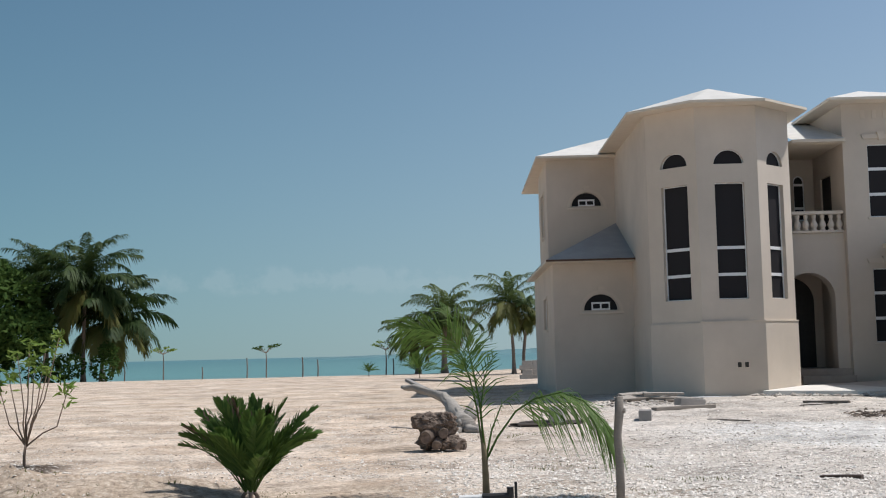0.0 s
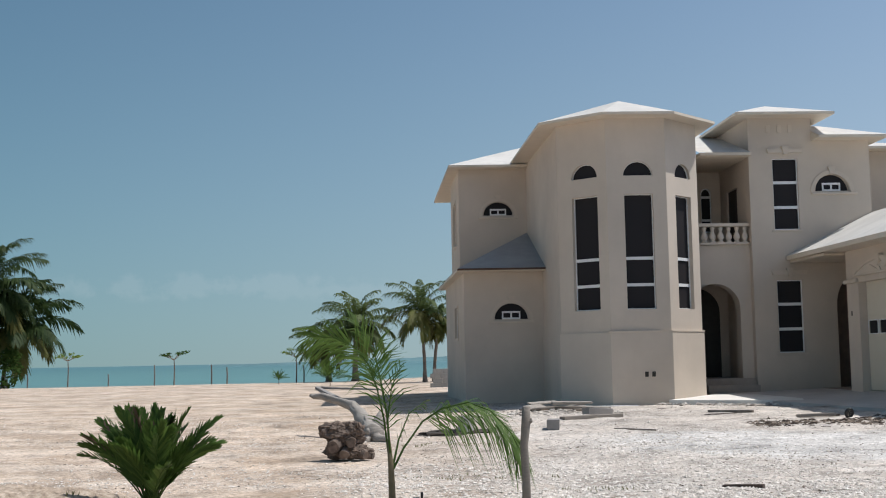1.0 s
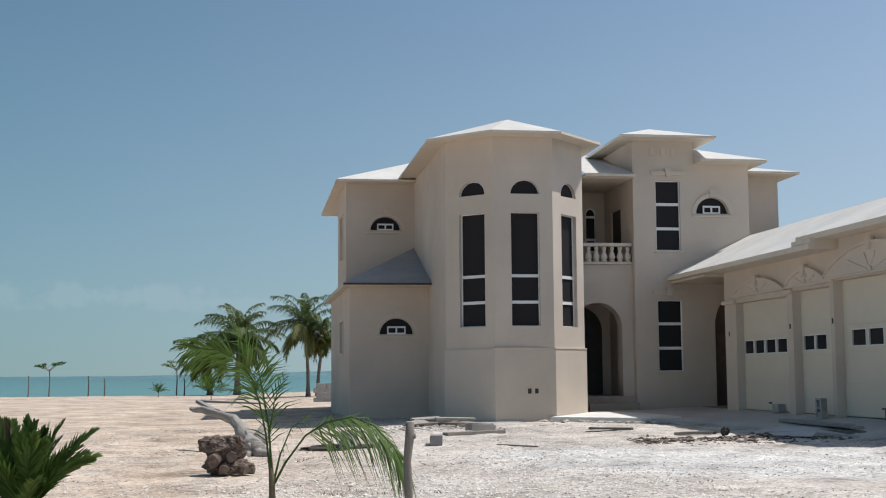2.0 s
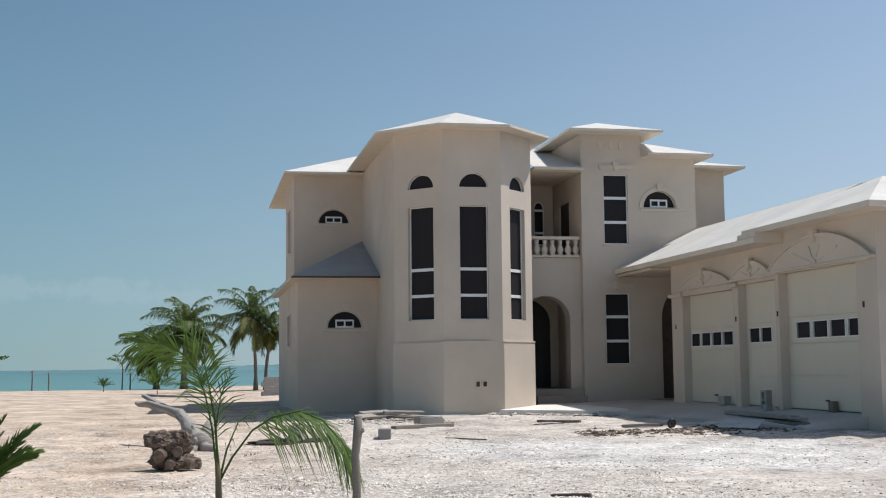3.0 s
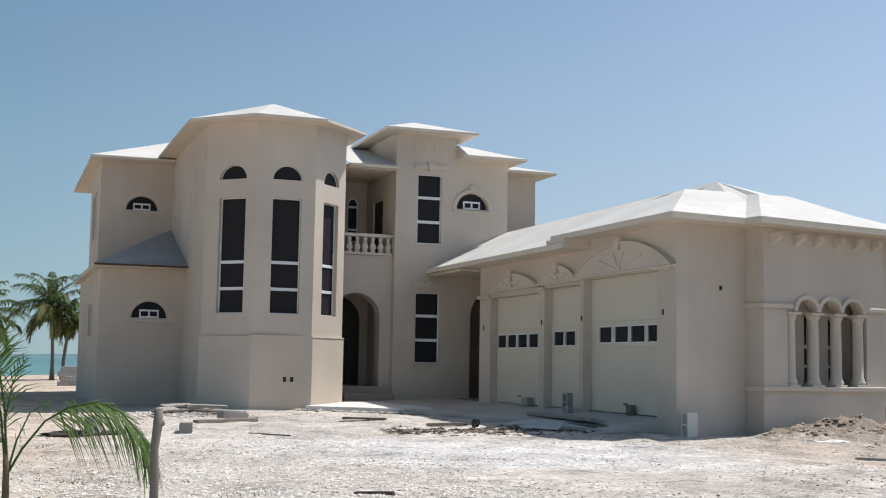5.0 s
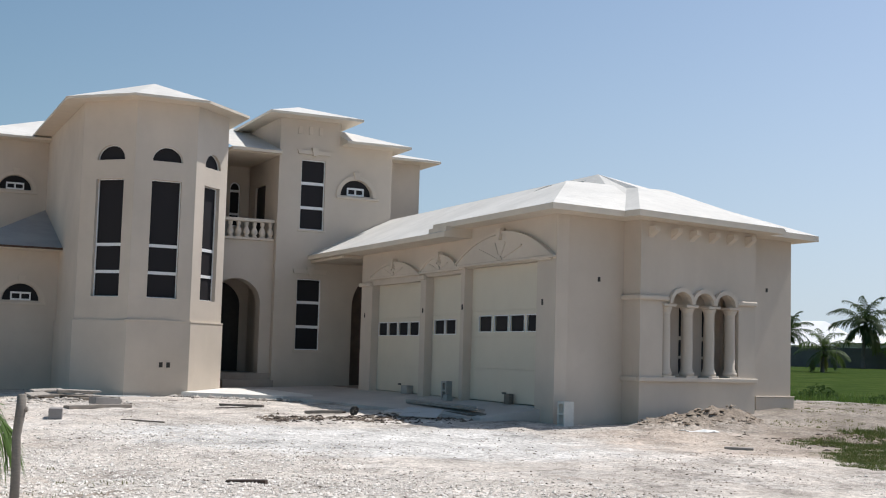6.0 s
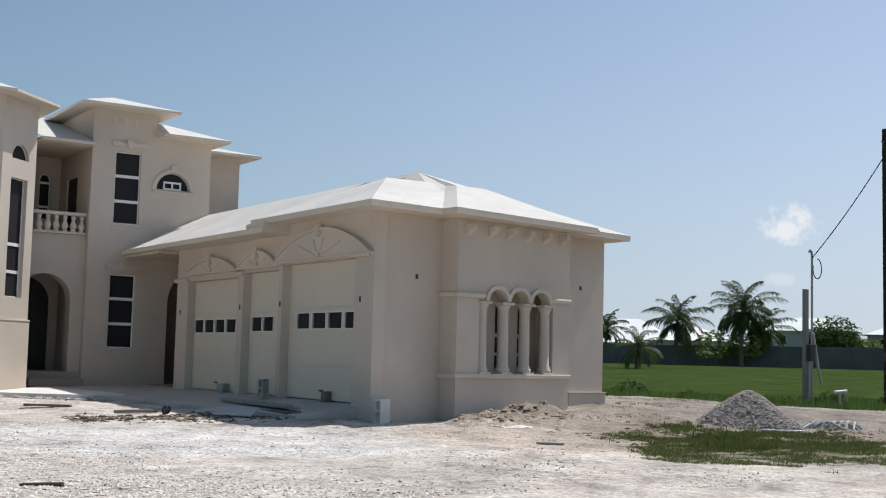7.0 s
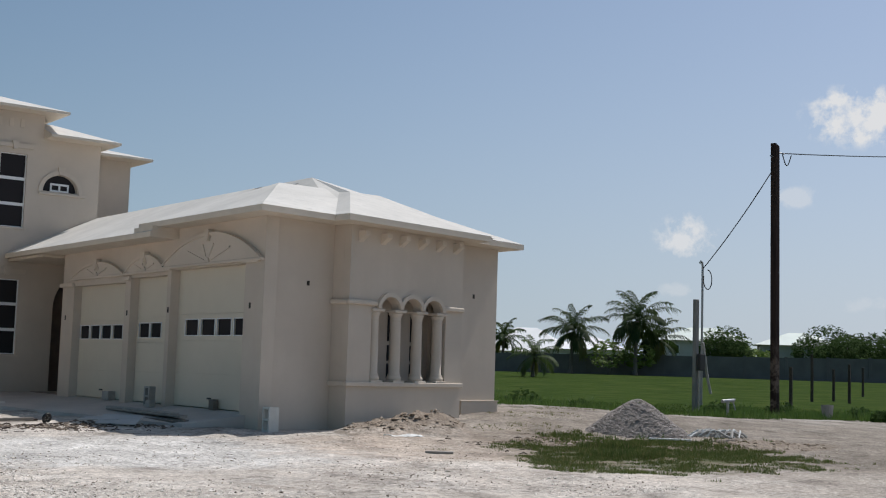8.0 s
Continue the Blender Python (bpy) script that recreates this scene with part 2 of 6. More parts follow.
def boxm(x0, x1, y0, y1, z0, z1, bevel=0.0, m=None):
    bm = bmesh.new()
    box(bm, x0, x1, y0, y1, z0, z1, None, bevel)
    if m is not None:
        bmesh.ops.transform(bm, matrix=m, verts=bm.verts)
    return bm


def facing(origin, u):
    """Wall frame: x along the wall to the viewer's right, y into the wall, z up."""
    ux, uy = u
    return Matrix(((ux, -uy, 0, origin[0]), (uy, ux, 0, origin[1]), (0, 0, 1, origin[2]), (0, 0, 0, 1)))


def sheet(outline, holes, depth, m, bm=None):
    """A flat slab cut from an outline with holes, in wall coordinates (x, z), given thickness into the wall."""
    own = bmesh.new()
    for loop in (outline, *holes):
        vs = [own.verts.new((x, 0, z)) for x, z in loop]
        for a, b in zip(vs, vs[1:] + vs[:1]):
            own.edges.new((a, b))
    bmesh.ops.triangle_fill(own, use_beauty=True, use_dissolve=False, edges=own.edges[:], normal=(0, -1, 0))
    r = bmesh.ops.extrude_face_region(own, geom=own.faces[:])
    bmesh.ops.translate(own, vec=(0, depth, 0), verts=[g for g in r["geom"] if isinstance(g, bmesh.types.BMVert)])
    bmesh.ops.recalc_face_normals(own, faces=own.faces[:])
    bmesh.ops.transform(own, matrix=m, verts=own.verts)
    if bm is None:
        return own
    me = bpy.data.meshes.new("tmp")
    own.to_mesh(me)
    own.free()
    bm.from_mesh(me)
    bpy.data.meshes.remove(me)
    return bm


def rect(x0, x1, z0, z1):
    return [(x0, z0), (x1, z0), (x1, z1), (x0, z1)]


def arc(cx, cz, rx, rz, a0=0.0, a1=180.0, n=18):
    return [(cx + rx * math.cos(radians(a0 + (a1 - a0) * k / n)), cz + rz * math.sin(radians(a0 + (a1 - a0) * k / n))) for k in range(n + 1)]


def half_moon(x0, x1, z0, z1):
    return arc((x0 + x1) / 2, z0, (x1 - x0) / 2, z1 - z0)


def arch_open(x0, x1, z0, spring, top):
    return [(x1, z0)] + arc((x0 + x1) / 2, spring, (x1 - x0) / 2, top - spring) + [(x0, z0)]


def band(cx, cz, rx, rz, w, a0=0.0, a1=180.0, n=20):
    """An arched strip of width w outside an ellipse."""
    return arc(cx, cz, rx + w, rz + w, a0, a1, n) + arc(cx, cz, rx, rz, a1, a0, n)


def poly_solid(bm, top, thick):
    """A slab below a list of top points, each thick high, with fascia sides (for eaves)."""
    a = [bm.verts.new(p) for p in top]
    b = [bm.verts.new((p[0], p[1], p[2] - thick)) for p in top]
    bm.faces.new(a)
    bm.faces.new(b[::-1])
    for k in range(len(a)):
        j = (k + 1) % len(a)
        bm.faces.new((a[k], b[k], b[j], a[j]))


def tube(bm, pts, radii, sides=8, cap=True):
    """A tapered tube along points."""
    rings = []
    pts = [Vector(p) for p in pts]
    for k, p in enumerate(pts):
        d = (pts[min(k + 1, len(pts) - 1)] - pts[max(k - 1, 0)]).normalized()
        a = d.orthogonal().normalized() if k == 0 else (rings_a - d * rings_a.dot(d)).normalized()
        rings_a = a
        b = d.cross(a)
        r = radii[k] if isinstance(radii, (list, tuple)) else radii
        rings.append([bm.verts.new(p + (a * math.cos(2 * math.pi * s / sides) + b * math.sin(2 * math.pi * s / sides)) * r) for s in range(sides)])
    for q, w in zip(rings, rings[1:]):
        for s in range(sides):
            bm.faces.new((q[s], q[(s + 1) % sides], w[(s + 1) % sides], w[s]))
    if cap:
        bm.faces.new(rings[0][::-1])
        bm.faces.new(rings[-1])
    return rings


def lathe(bm, profile, centre, sides=14):
    """A turned body: profile of (radius, z)."""
    rings = [[bm.verts.new((centre[0] + r * math.cos(2 * math.pi * s / sides), centre[1] + r * math.sin(2 * math.pi * s / sides), centre[2] + z)) for s in range(sides)] for r, z in profile]
    for q, w in zip(rings, rings[1:]):
        for s in range(sides):
            bm.faces.new((q[s], q[(s + 1) % sides], w[(s + 1) % sides], w[s]))
    bm.faces.new(rings[0][::-1])
    bm.faces.new(rings[-1])


def rough_up(bm, amount, scale, seed=0.0):
    for v in bm.verts:
        n = noise.noise_vector(v.co * scale + Vector((seed, seed * 1.7, seed * 0.3)))
        v.co += n * amount


# ---- ground and sea ----
def smooth01(a, b, v):
    t = min(1.0, max(0.0, (v - a) / (b - a)))
    return t * t * (3 - 2 * t)


def coast(x):
    """How far ahead the beach crest lies."""
    if x < 20:
        return 80 + 2.0 * math.sin(x * 0.11) + 0.02 * x
    return 80 + (x - 20) * 1.6


def height(x, y):
    z = 0.10 * smooth01(14, 20, y) * smooth01(-2, 5, x) * (1 - smooth01(26, 40, x))
    z += 0.25 * smooth01(11.5, 17.0, x) * smooth01(15.0, 19, y) * (1 - smooth01(19, 27, x)) * (1 - smooth01(24, 32, y))
    d = math.hypot(x, y)
    if x > 20:
        z += 0.95 * smooth01(45, 125, d) * smooth01(20, 40, x)
    z -= 2.6 * smooth01(0, 16, y - coast(x))
    near = 1 - smooth01(26, 62, d)
    p = Vector((x, y, 0))
    z += near * (0.05 * noise.noise(p * 0.22) + 0.03 * noise.noise(p * 0.9 + Vector((7, 3, 0))) + 0.020 * noise.noise(Vector((x * 2.2, y * 3.6, 0))) + 0.011 * noise.noise(p * 8.0))
    # heap of spoil by the garage's end wall, wheel ruts on the track, ring of soil round the sapling
    for cx, cy, rx, ry, h in ((13.2, 17.5, 1.4, 0.8, 0.2), (13.7, 17.45, 0.7, 0.4, 0.1), (17.2, 13.6, 1.8, 0.5, 0.07), (14.6, 15.4, 1.0, 0.4, 0.06), (11.9, 16.2, 1.0, 0.5, 0.06), (-4.75, 13.8, 0.9, 0.7, 0.05), (18.5, 14.6, 3.5, 2.2, 0.06), (-2.9, 10.7, 1.5, 1.1, 0.20), (-4.6, 11.0, 1.5, 1.0, 0.16)):
        r = math.hypot((x - cx) / rx, (y - cy) / ry)
        if r < 1:
            z += h * (1 - r) * (1 + r) * (1 + 0.5 * noise.noise(p * 5))
    return z


def axis(lo, hi, step, far):
    """Coordinates: even from lo to hi, ever wider to the far ends."""
    mid = list(np.arange(lo, hi + 1e-6, step))
    up, s = [mid[-1]], step
    while up[-1] < far:
        s = min(s * 1.16, 600)
        up.append(up[-1] + s)
    dn, s = [mid[0]], step
    while dn[-1] > -far:
        s = min(s * 1.16, 600)
        dn.append(dn[-1] - s)
    return dn[:0:-1] + mid + up[1:]


def ground_mat():
    m = Mat("ground", 1.0, 0, 0.03)
    co = m.world_co()
    s = m.n.new("ShaderNodeSeparateXYZ")
    m.l.new(co, s.inputs[0])
    X, Y = s.outputs[0], s.outputs[1]
    big, mid, fine = m.noise(0.16, 5, 0.6, co), m.noise(1.1, 6, 0.65, co), m.noise(9, 5, 0.7, co)
    streak = m.noise(0.75, 8, 0.7, co)
    tan = m.ramp(streak, (0.28, (0.368, 0.271, 0.193)), (0.5, (0.515, 0.419, 0.336)), (0.72, (0.607, 0.524, 0.446)))
    marl = m.ramp(mid, (0.28, (0.396, 0.350, 0.308)), (0.5, (0.538, 0.483, 0.432)), (0.75, (0.644, 0.598, 0.552)))
    white = m.ramp(streak, (0.3, (0.460, 0.442, 0.419)), (0.6, (0.626, 0.607, 0.584)))
    # tan beach soil gives way to crushed white limestone east of a wavering line
    wob = m.math("MULTIPLY", m.math("SUBTRACT", mid, 0.5), 3.0)
    edge = m.math("ADD", m.math("SUBTRACT", X, m.math("MULTIPLY", Y, 0.10)), wob)
    a = m.mix(m.ramp(m.math("DIVIDE", m.math("ADD", edge, 2.0), 3.0, True), (0, 0.0), (1, 1.0)), tan, marl)
    # trodden pale track in front of the garage
    dx = m.math("DIVIDE", m.math("SUBTRACT", X, 7.0), 4.4)
    dy = m.math("DIVIDE", m.math("SUBTRACT", m.math("SUBTRACT", Y, 15.6), m.math("MULTIPLY", m.math("SUBTRACT", X, 7.0), -0.25)), 2.6)
    r = m.math("ADD", m.math("MULTIPLY", dx, dx), m.math("MULTIPLY", dy, dy))
    r = m.math("ADD", r, m.math("MULTIPLY", m.math("SUBTRACT", mid, 0.5), 2.2))
    a = m.mix(m.ramp(r, (0.45, 0.85), (1.0, 0.0)), a, white)
    # pinkish soil by the end wall
    ex = m.math("DIVIDE", m.math("SUBTRACT", X, 13.2), 4.6)
    ey = m.math("DIVIDE", m.math("SUBTRACT", Y, 14.8), 2.8)
    r = m.math("ADD", m.math("ADD", m.math("MULTIPLY", ex, ex), m.math("MULTIPLY", ey, ey)), m.math("MULTIPLY", m.math("SUBTRACT", mid, 0.5), 2.4))
    a = m.mix(m.ramp(r, (0.4, 0.8), (1.1, 0.0)), a, m.ramp(streak, (0.3, (0.36, 0.285, 0.23)), (0.65, (0.54, 0.455, 0.385))))
    # greyer worn track towards the road
    a = m.mix(m.ramp(m.math("DIVIDE", m.math("ADD", m.math("SUBTRACT", X, 10.5), wob), 5.0, True), (0, 0.0), (1, 0.85)), a, m.ramp(streak, (0.3, (0.15, 0.125, 0.10)), (0.7, (0.285, 0.25, 0.215))))
    # loose stones and litter
    stones = m.cells(26, co)
    a = m.mix(m.math("MULTIPLY", m.ramp(stones, (0.0, 0.55), (0.35, 0.0)), m.ramp(mid, (0.42, 0.0), (0.6, 1.0))), a, (0.80, 0.77, 0.73))
    a = m.mix(m.ramp(fine, (0.60, 0.0), (0.74, 0.55)), a, (0.24, 0.19, 0.145))
    a = m.mix(m.ramp(m.noise(2.3, 6, 0.72, co), (0.60, 0.0), (0.70, 0.42)), a, (0.20, 0.165, 0.13))
    # worn patches, thin drying lines, crumbs
    worn = m.noise(1.25, 9, 0.72, co)
    a = m.mix(0.85, a, m.ramp(worn, (0.36, 0.48), (0.45, 0.86), (0.55, 1.02), (0.66, 1.18)), "MULTIPLY")
    vein = m.math("ABSOLUTE", m.math("SUBTRACT", m.noise(3.0, 7, 0.62, co), 0.5))
    patch = m.ramp(m.noise(0.55, 5, 0.6, co), (0.42, 0.0), (0.6, 0.75))
    a = m.mix(m.math("MULTIPLY", m.ramp(vein, (0.0, 1.0), (0.022, 0.0)), patch), a, (0.20, 0.175, 0.15))
    crumb = m.noise(13, 8, 0.78, co)
    a = m.mix(0.85, a, m.ramp(crumb, (0.36, 0.62), (0.45, 1.0), (0.60, 1.32)), "MULTIPLY")
    pits = m.noise(34, 6, 0.8, co)
    a = m.mix(0.75, a, m.ramp(pits, (0.36, 0.66), (0.45, 1.0), (0.58, 1.0), (0.68, 1.22)), "MULTIPLY")
    a = m.mix(0.8, a, m.ramp(m.noise(0.32, 6, 0.68, co), (0.36, 0.80), (0.5, 1.04), (0.64, 1.18)), "MULTIPLY")
    # brown clodded soil close to the young palm
    qx, qy = m.math("DIVIDE", m.math("ADD", X, 1.6), 4.2), m.math("DIVIDE", m.math("SUBTRACT", Y, 10.0), 1.5)
    r = m.math("ADD", m.math("ADD", m.math("MULTIPLY", qx, qx), m.math("MULTIPLY", qy, qy)), m.math("MULTIPLY", m.math("SUBTRACT", worn, 0.5), 3.4))
    a = m.mix(m.ramp(r, (0.4, 0.7), (1.3, 0.0)), a, m.ramp(crumb, (0.36, (0.16, 0.12, 0.09)), (0.5, (0.36, 0.285, 0.215)), (0.66, (0.55, 0.47, 0.39))))
    # single stones of the crushed surface
    grit = m.cells(15, co)
    gf_ = m.ramp(m.math("DIVIDE", m.math("ADD", edge, 2.5), 3.0, True), (0, 0.15), (1, 0.28))
    a = m.mix(gf_, a, m.ramp(grit, (0.05, 1.28), (0.35, 1.02), (0.62, 0.5)), "MULTIPLY")
    # planted soil round the sapling
    px = m.math("SUBTRACT", X, -4.75)
    py = m.math("MULTIPLY", m.math("SUBTRACT", Y, 13.75), 1.0)
    r = m.math("ADD", m.math("ADD", m.math("MULTIPLY", px, px), m.math("MULTIPLY", py, py)), m.math("MULTIPLY", m.math("SUBTRACT", fine, 0.5), 0.9))
    a = m.mix(m.ramp(r, (0.25, 0.9), (0.7, 0.0)), a, (0.055, 0.042, 0.034))
    # the grown-over field and the grass island beside the track
    green = m.ramp(m.noise(0.5, 6, 0.65, co), (0.3, (0.020, 0.040, 0.007)), (0.52, (0.038, 0.063, 0.011)), (0.75, (0.075, 0.088, 0.022)))
    line = m.math("SUBTRACT", m.math("ADD", m.math("MULTIPLY", Y, 0.93), m.math("MULTIPLY", X, 0.36)), 30.9)
    line = m.math("ADD", line, m.math("MULTIPLY", m.math("SUBTRACT", mid, 0.5), 3.5))
    east = m.math("GREATER_THAN", m.math("SUBTRACT", X, m.math("MULTIPLY", Y, 0.5)), 6.0)
    f = m.math("MULTIPLY", m.ramp(line, (0.0, 0.0), (1.0, 1.0)), east)
    a = m.mix(f, a, green)
    strip = m.math("MULTIPLY", m.ramp(m.math("DIVIDE", m.math("ADD", line, 6.0), 6.5, True), (0.0, 0.0), (0.35, 1.0), (0.85, 1.0), (0.98, 0.0)), east)
    strip = m.math("MULTIPLY", strip, m.ramp(m.noise(0.7, 5, 0.65, co), (0.44, 0.0), (0.60, 0.55)))
    a = m.mix(strip, a, m.ramp(crumb, (0.36, (0.320, 0.296, 0.264)), (0.55, (0.528, 0.504, 0.464))))
    # island of grass beside the track, long axis pointing away from the road
    ix, iy = m.math("SUBTRACT", X, 14.3), m.math("SUBTRACT", Y, 13.1)
    gu = m.math("DIVIDE", m.math("ADD", m.math("MULTIPLY", ix, 0.75), m.math("MULTIPLY", iy, 0.66)), 3.3)
    gv_ = m.math("DIVIDE", m.math("SUBTRACT", m.math("MULTIPLY", ix, 0.66), m.math("MULTIPLY", iy, 0.75)), 2.1)
    r = m.math("ADD", m.math("ADD", m.math("MULTIPLY", gu, gu), m.math("MULTIPLY", gv_, gv_)), m.math("MULTIPLY", m.math("SUBTRACT", mid, 0.5), 3.0))
    a = m.mix(m.ramp(r, (0.35, 0.85), (1.5, 0.0)), a, m.mix(m.ramp(worn, (0.38, 0.15), (0.62, 0.8)), (0.055, 0.075, 0.024), (0.20, 0.165, 0.115)))
    # churned brown soil: the mound at the end wall, the ruts past the gravel
    for cx, cy, rx, ry, k in ((13.2, 17.5, 1.4, 0.75, 0.8), (17.2, 13.6, 2.2, 0.9, 0.7), (14.6, 15.4, 1.4, 0.6, 0.5)):
        qx, qy = m.math("DIVIDE", m.math("SUBTRACT", X, cx), rx), m.math("DIVIDE", m.math("SUBTRACT", Y, cy), ry)
        r = m.math("ADD", m.math("ADD", m.math("MULTIPLY", qx, qx), m.math("MULTIPLY", qy, qy)), m.math("MULTIPLY", m.math("SUBTRACT", worn, 0.5), 3.0))
        a = m.mix(m.ramp(r, (0.3, k), (1.1, 0.0)), a, m.ramp(crumb, (0.35, (0.13, 0.10, 0.078)), (0.65, (0.36, 0.295, 0.235))))
    m.colour(a)
    h = m.math("ADD", m.math("MULTIPLY", fine, 0.6), m.math("ADD", m.math("MULTIPLY", stones, -0.5), m.math("MULTIPLY", mid, 1.4)))
    m.bump(m.math("ADD", h, m.math("ADD", m.math("MULTIPLY", grit, -0.5), m.math("MULTIPLY", pits, 0.5))), 0.42, 0.04)
    return m.m


GROUND = ground_mat()
gxs, gys = axis(-6, 20, 0.11, 3500), axis(9, 24, 0.11, 3500)
gv = [(x, y, height(x, y)) for y in gys for x in gxs]
nx = len(gxs)
gf = [(j * nx + i, j * nx + i + 1, (j + 1) * nx + i + 1, (j + 1) * nx + i) for j in range(len(gys) - 1) for i in range(nx - 1)]
gme = bpy.data.meshes.new("ground")
gme.from_pydata(gv, [], gf)
gme.materials.append(GROUND)
for p in gme.polygons:
    p.use_smooth = True
tagged(new("ground", gme), "pale limestone, sand and patchy grass ground", "ground", kind="structure")


def sea_mat():
    m = Mat("sea", 0.32, 0, 0.25)
    co = m.world_co()
    s = m.n.new("ShaderNodeSeparateXYZ")
    m.l.new(co, s.inputs[0])
    far = m.ramp(m.math("DIVIDE", s.outputs[1], 1600), (0.05, (0.11, 0.235, 0.22)), (0.35, (0.075, 0.175, 0.175)), (1.0, (0.07, 0.165, 0.18)))
    m.colour(m.mix(m.ramp(m.noise(0.02, 5, 0.6, co, (0.3, 2.5, 1)), (0.45, 0.0), (0.65, 0.5)), far, (0.08, 0.195, 0.187)))
    m.bump(m.noise(0.9, 5, 0.6, co, (0.6, 1.6, 1)), 0.5, 0.25)
    return m.m


bm = bmesh.new()
vs = [bm.verts.new(p) for p in ((-4000, 78, -1.0), (2500, 78, -1.0), (2500, 4600, -1.0), (-4000, 4600, -1.0))]
bm.faces.new(vs)
tagged(part("sea", bm, sea_mat()), "calm turquoise sea reaching to the horizon", "sea", kind="structure")

# low wooded shore across the bay, the blue of distant haze put into its colour
bm = bmesh.new()
prof, x = [], -140.0
while x < 900:
    prof.append((x, 1.0 + 3.0 * smooth01(-140, 60, x) + 2.0 * smooth01(40, 120, x) + 0.7 * noise.noise(Vector((x * 0.07, 0, 0)))))
    x += 6
lo = [bm.verts.new((x, 1150 + 60 * math.sin(x * 0.01), -2)) for x, h in prof]
hi = [bm.verts.new((x, 1165 + 60 * math.sin(x * 0.01), h - 0.6)) for x, h in prof]
bk = [bm.verts.new((x, 1230, -2)) for x, h in prof]
for k in range(len(prof) - 1):
    bm.faces.new((lo[k], lo[k + 1], hi[k + 1], hi[k]))
    bm.faces.new((hi[k], hi[k + 1], bk[k + 1], bk[k]))
tagged(part("far_shore", bm, plain("hazed_shore_green", (0.10, 0.19, 0.21), 0.95, var=0.2, scale=0.02)), "low hazy wooded shore across the bay", "shore", kind="structure")

# ---- the house ----
house = thing("house", "unfinished two-storey cream stucco house with white hipped roofs and attached garage", "house")
FRONT = (1, 0)        # walls that face -y
WEST = (0, -1)        # walls that face -x
D = math.sqrt(0.5)


def window(m, x0, x1, z0, z1, bars=(), depth=0.07, w=0.035, name="window"):
    """A tall window: white frame and transoms, one dark pane a light."""
    bm = bmesh.new()
    box(bm, x0, x0 + w, depth - 0.03, depth + 0.03, z0, z1)
    box(bm, x1 - w, x1, depth - 0.03, depth + 0.03, z0, z1)
    zs = [z0, *bars, z1]
    cuts = [(z0, z0 + w)] + [(b - 0.035, b + 0.035) for b in bars] + [(z1 - w, z1)]
    for a, b in cuts:
        box(bm, x0 + w, x1 - w, depth - 0.028, depth + 0.028, a, b)
    bmesh.ops.transform(bm, matrix=m, verts=bm.verts)
    win = part(name, bm, FRAME_W, house, "white aluminium window frame with dark tinted panes")
    for (a0, a1), (b0, b1) in zip(cuts, cuts[1:]):
        part("pane", boxm(x0 + w, x1 - w, depth - 0.004, depth + 0.004, a1, b0, m=m), GLASS, win, "dark tinted glass")
    return win


def moon_window(m, x0, x1, z0, z1, little=True, depth=0.09):
    """A half-round light with a small white slider standing on its sill."""
    cx = (x0 + x1) / 2
    bm = sheet(band(cx, z0, (x1 - x0) / 2 - 0.012, z1 - z0 - 0.012, 0.014), [], 0.03, m @ Matrix.Translation((0, depth - 0.02, 0)))
    win = part("window", bm, FRAME_W if not little else TRIM, house, "half-round window with dark glass")
    part("pane", sheet(half_moon(x0 + 0.002, x1 - 0.002, z0, z1 - 0.002), [], 0.008, m @ Matrix.Translation((0, depth, 0))), GLASS, win, "dark tinted glass")
    if little:
        hw, hh, y = (x1 - x0) * 0.27, (z1 - z0) * 0.5, depth - 0.035
        bm = bmesh.new()
        for a, b in ((-hw, -hw + 0.035), (-0.02, 0.02), (hw - 0.035, hw)):
            box(bm, cx + a, cx + b, y, y + 0.03, z0 + 0.002, z0 + hh)
        for a, b in ((0.002, 0.045), (hh - 0.045, hh)):
            for s in ((-hw + 0.035, -0.02), (0.02, hw - 0.035)):
                box(bm, cx + s[0], cx + s[1], y, y + 0.03, z0 + a, z0 + b)
        bmesh.ops.transform(bm, matrix=m, verts=bm.verts)
        part("slider", bm, FRAME_W, win, "small white sliding sash")
    return win


def hood(m, x0, x1, z0, z1, sill=True, key=True, w=0.09):
    """Plaster archivolt with keystone and sill round a half-round window."""
    cx = (x0 + x1) / 2
    bm = sheet(band(cx, z0 - 0.03, (x1 - x0) / 2 + 0.03, z1 - z0 + 0.03, w), [], 0.03, m @ Matrix.Translation((0, -0.026, 0)))
    part("window_hood", bm, TRIM, house, "plaster arch moulding")
    if key:
        kz = z1 + 0.0
        bm = sheet([(cx - 0.05, kz), (cx + 0.05, kz), (cx + 0.09, kz + w + 0.09), (cx - 0.09, kz + w + 0.09)], [], 0.05, m @ Matrix.Translation((0, -0.048, 0)))
        part("keystone", bm, TRIM, house)
    if sill:
        part("window_sill", boxm(x0 - w - 0.05, x1 + w + 0.05, -0.045, 0.005, z0 - 0.10, z0 - 0.035, 0.012, m), TRIM, house)


def surround(m, x0, x1, z0, z1, w=0.06):
    """Thin plaster border round a window, proud of the wall."""
    bm = sheet(rect(x0 - w, x1 + w, z0 - w, z1 + w), [rect(x0, x1, z0, z1)], 0.03, m @ Matrix.Translation((0, -0.026, 0)))
    part("window_border", bm, TRIM, house)


def wall(m, outline, holes=(), depth=0.22, mat=None, name="wall"):
    return part(name, sheet(outline, list(holes), depth, m), mat or STUCCO, house)


def eave(points, thick=0.06):
    bm = bmesh.new()
    poly_solid(bm, points, thick)
    return part("eave", bm, FASCIA, house, "painted fascia and soffit board")


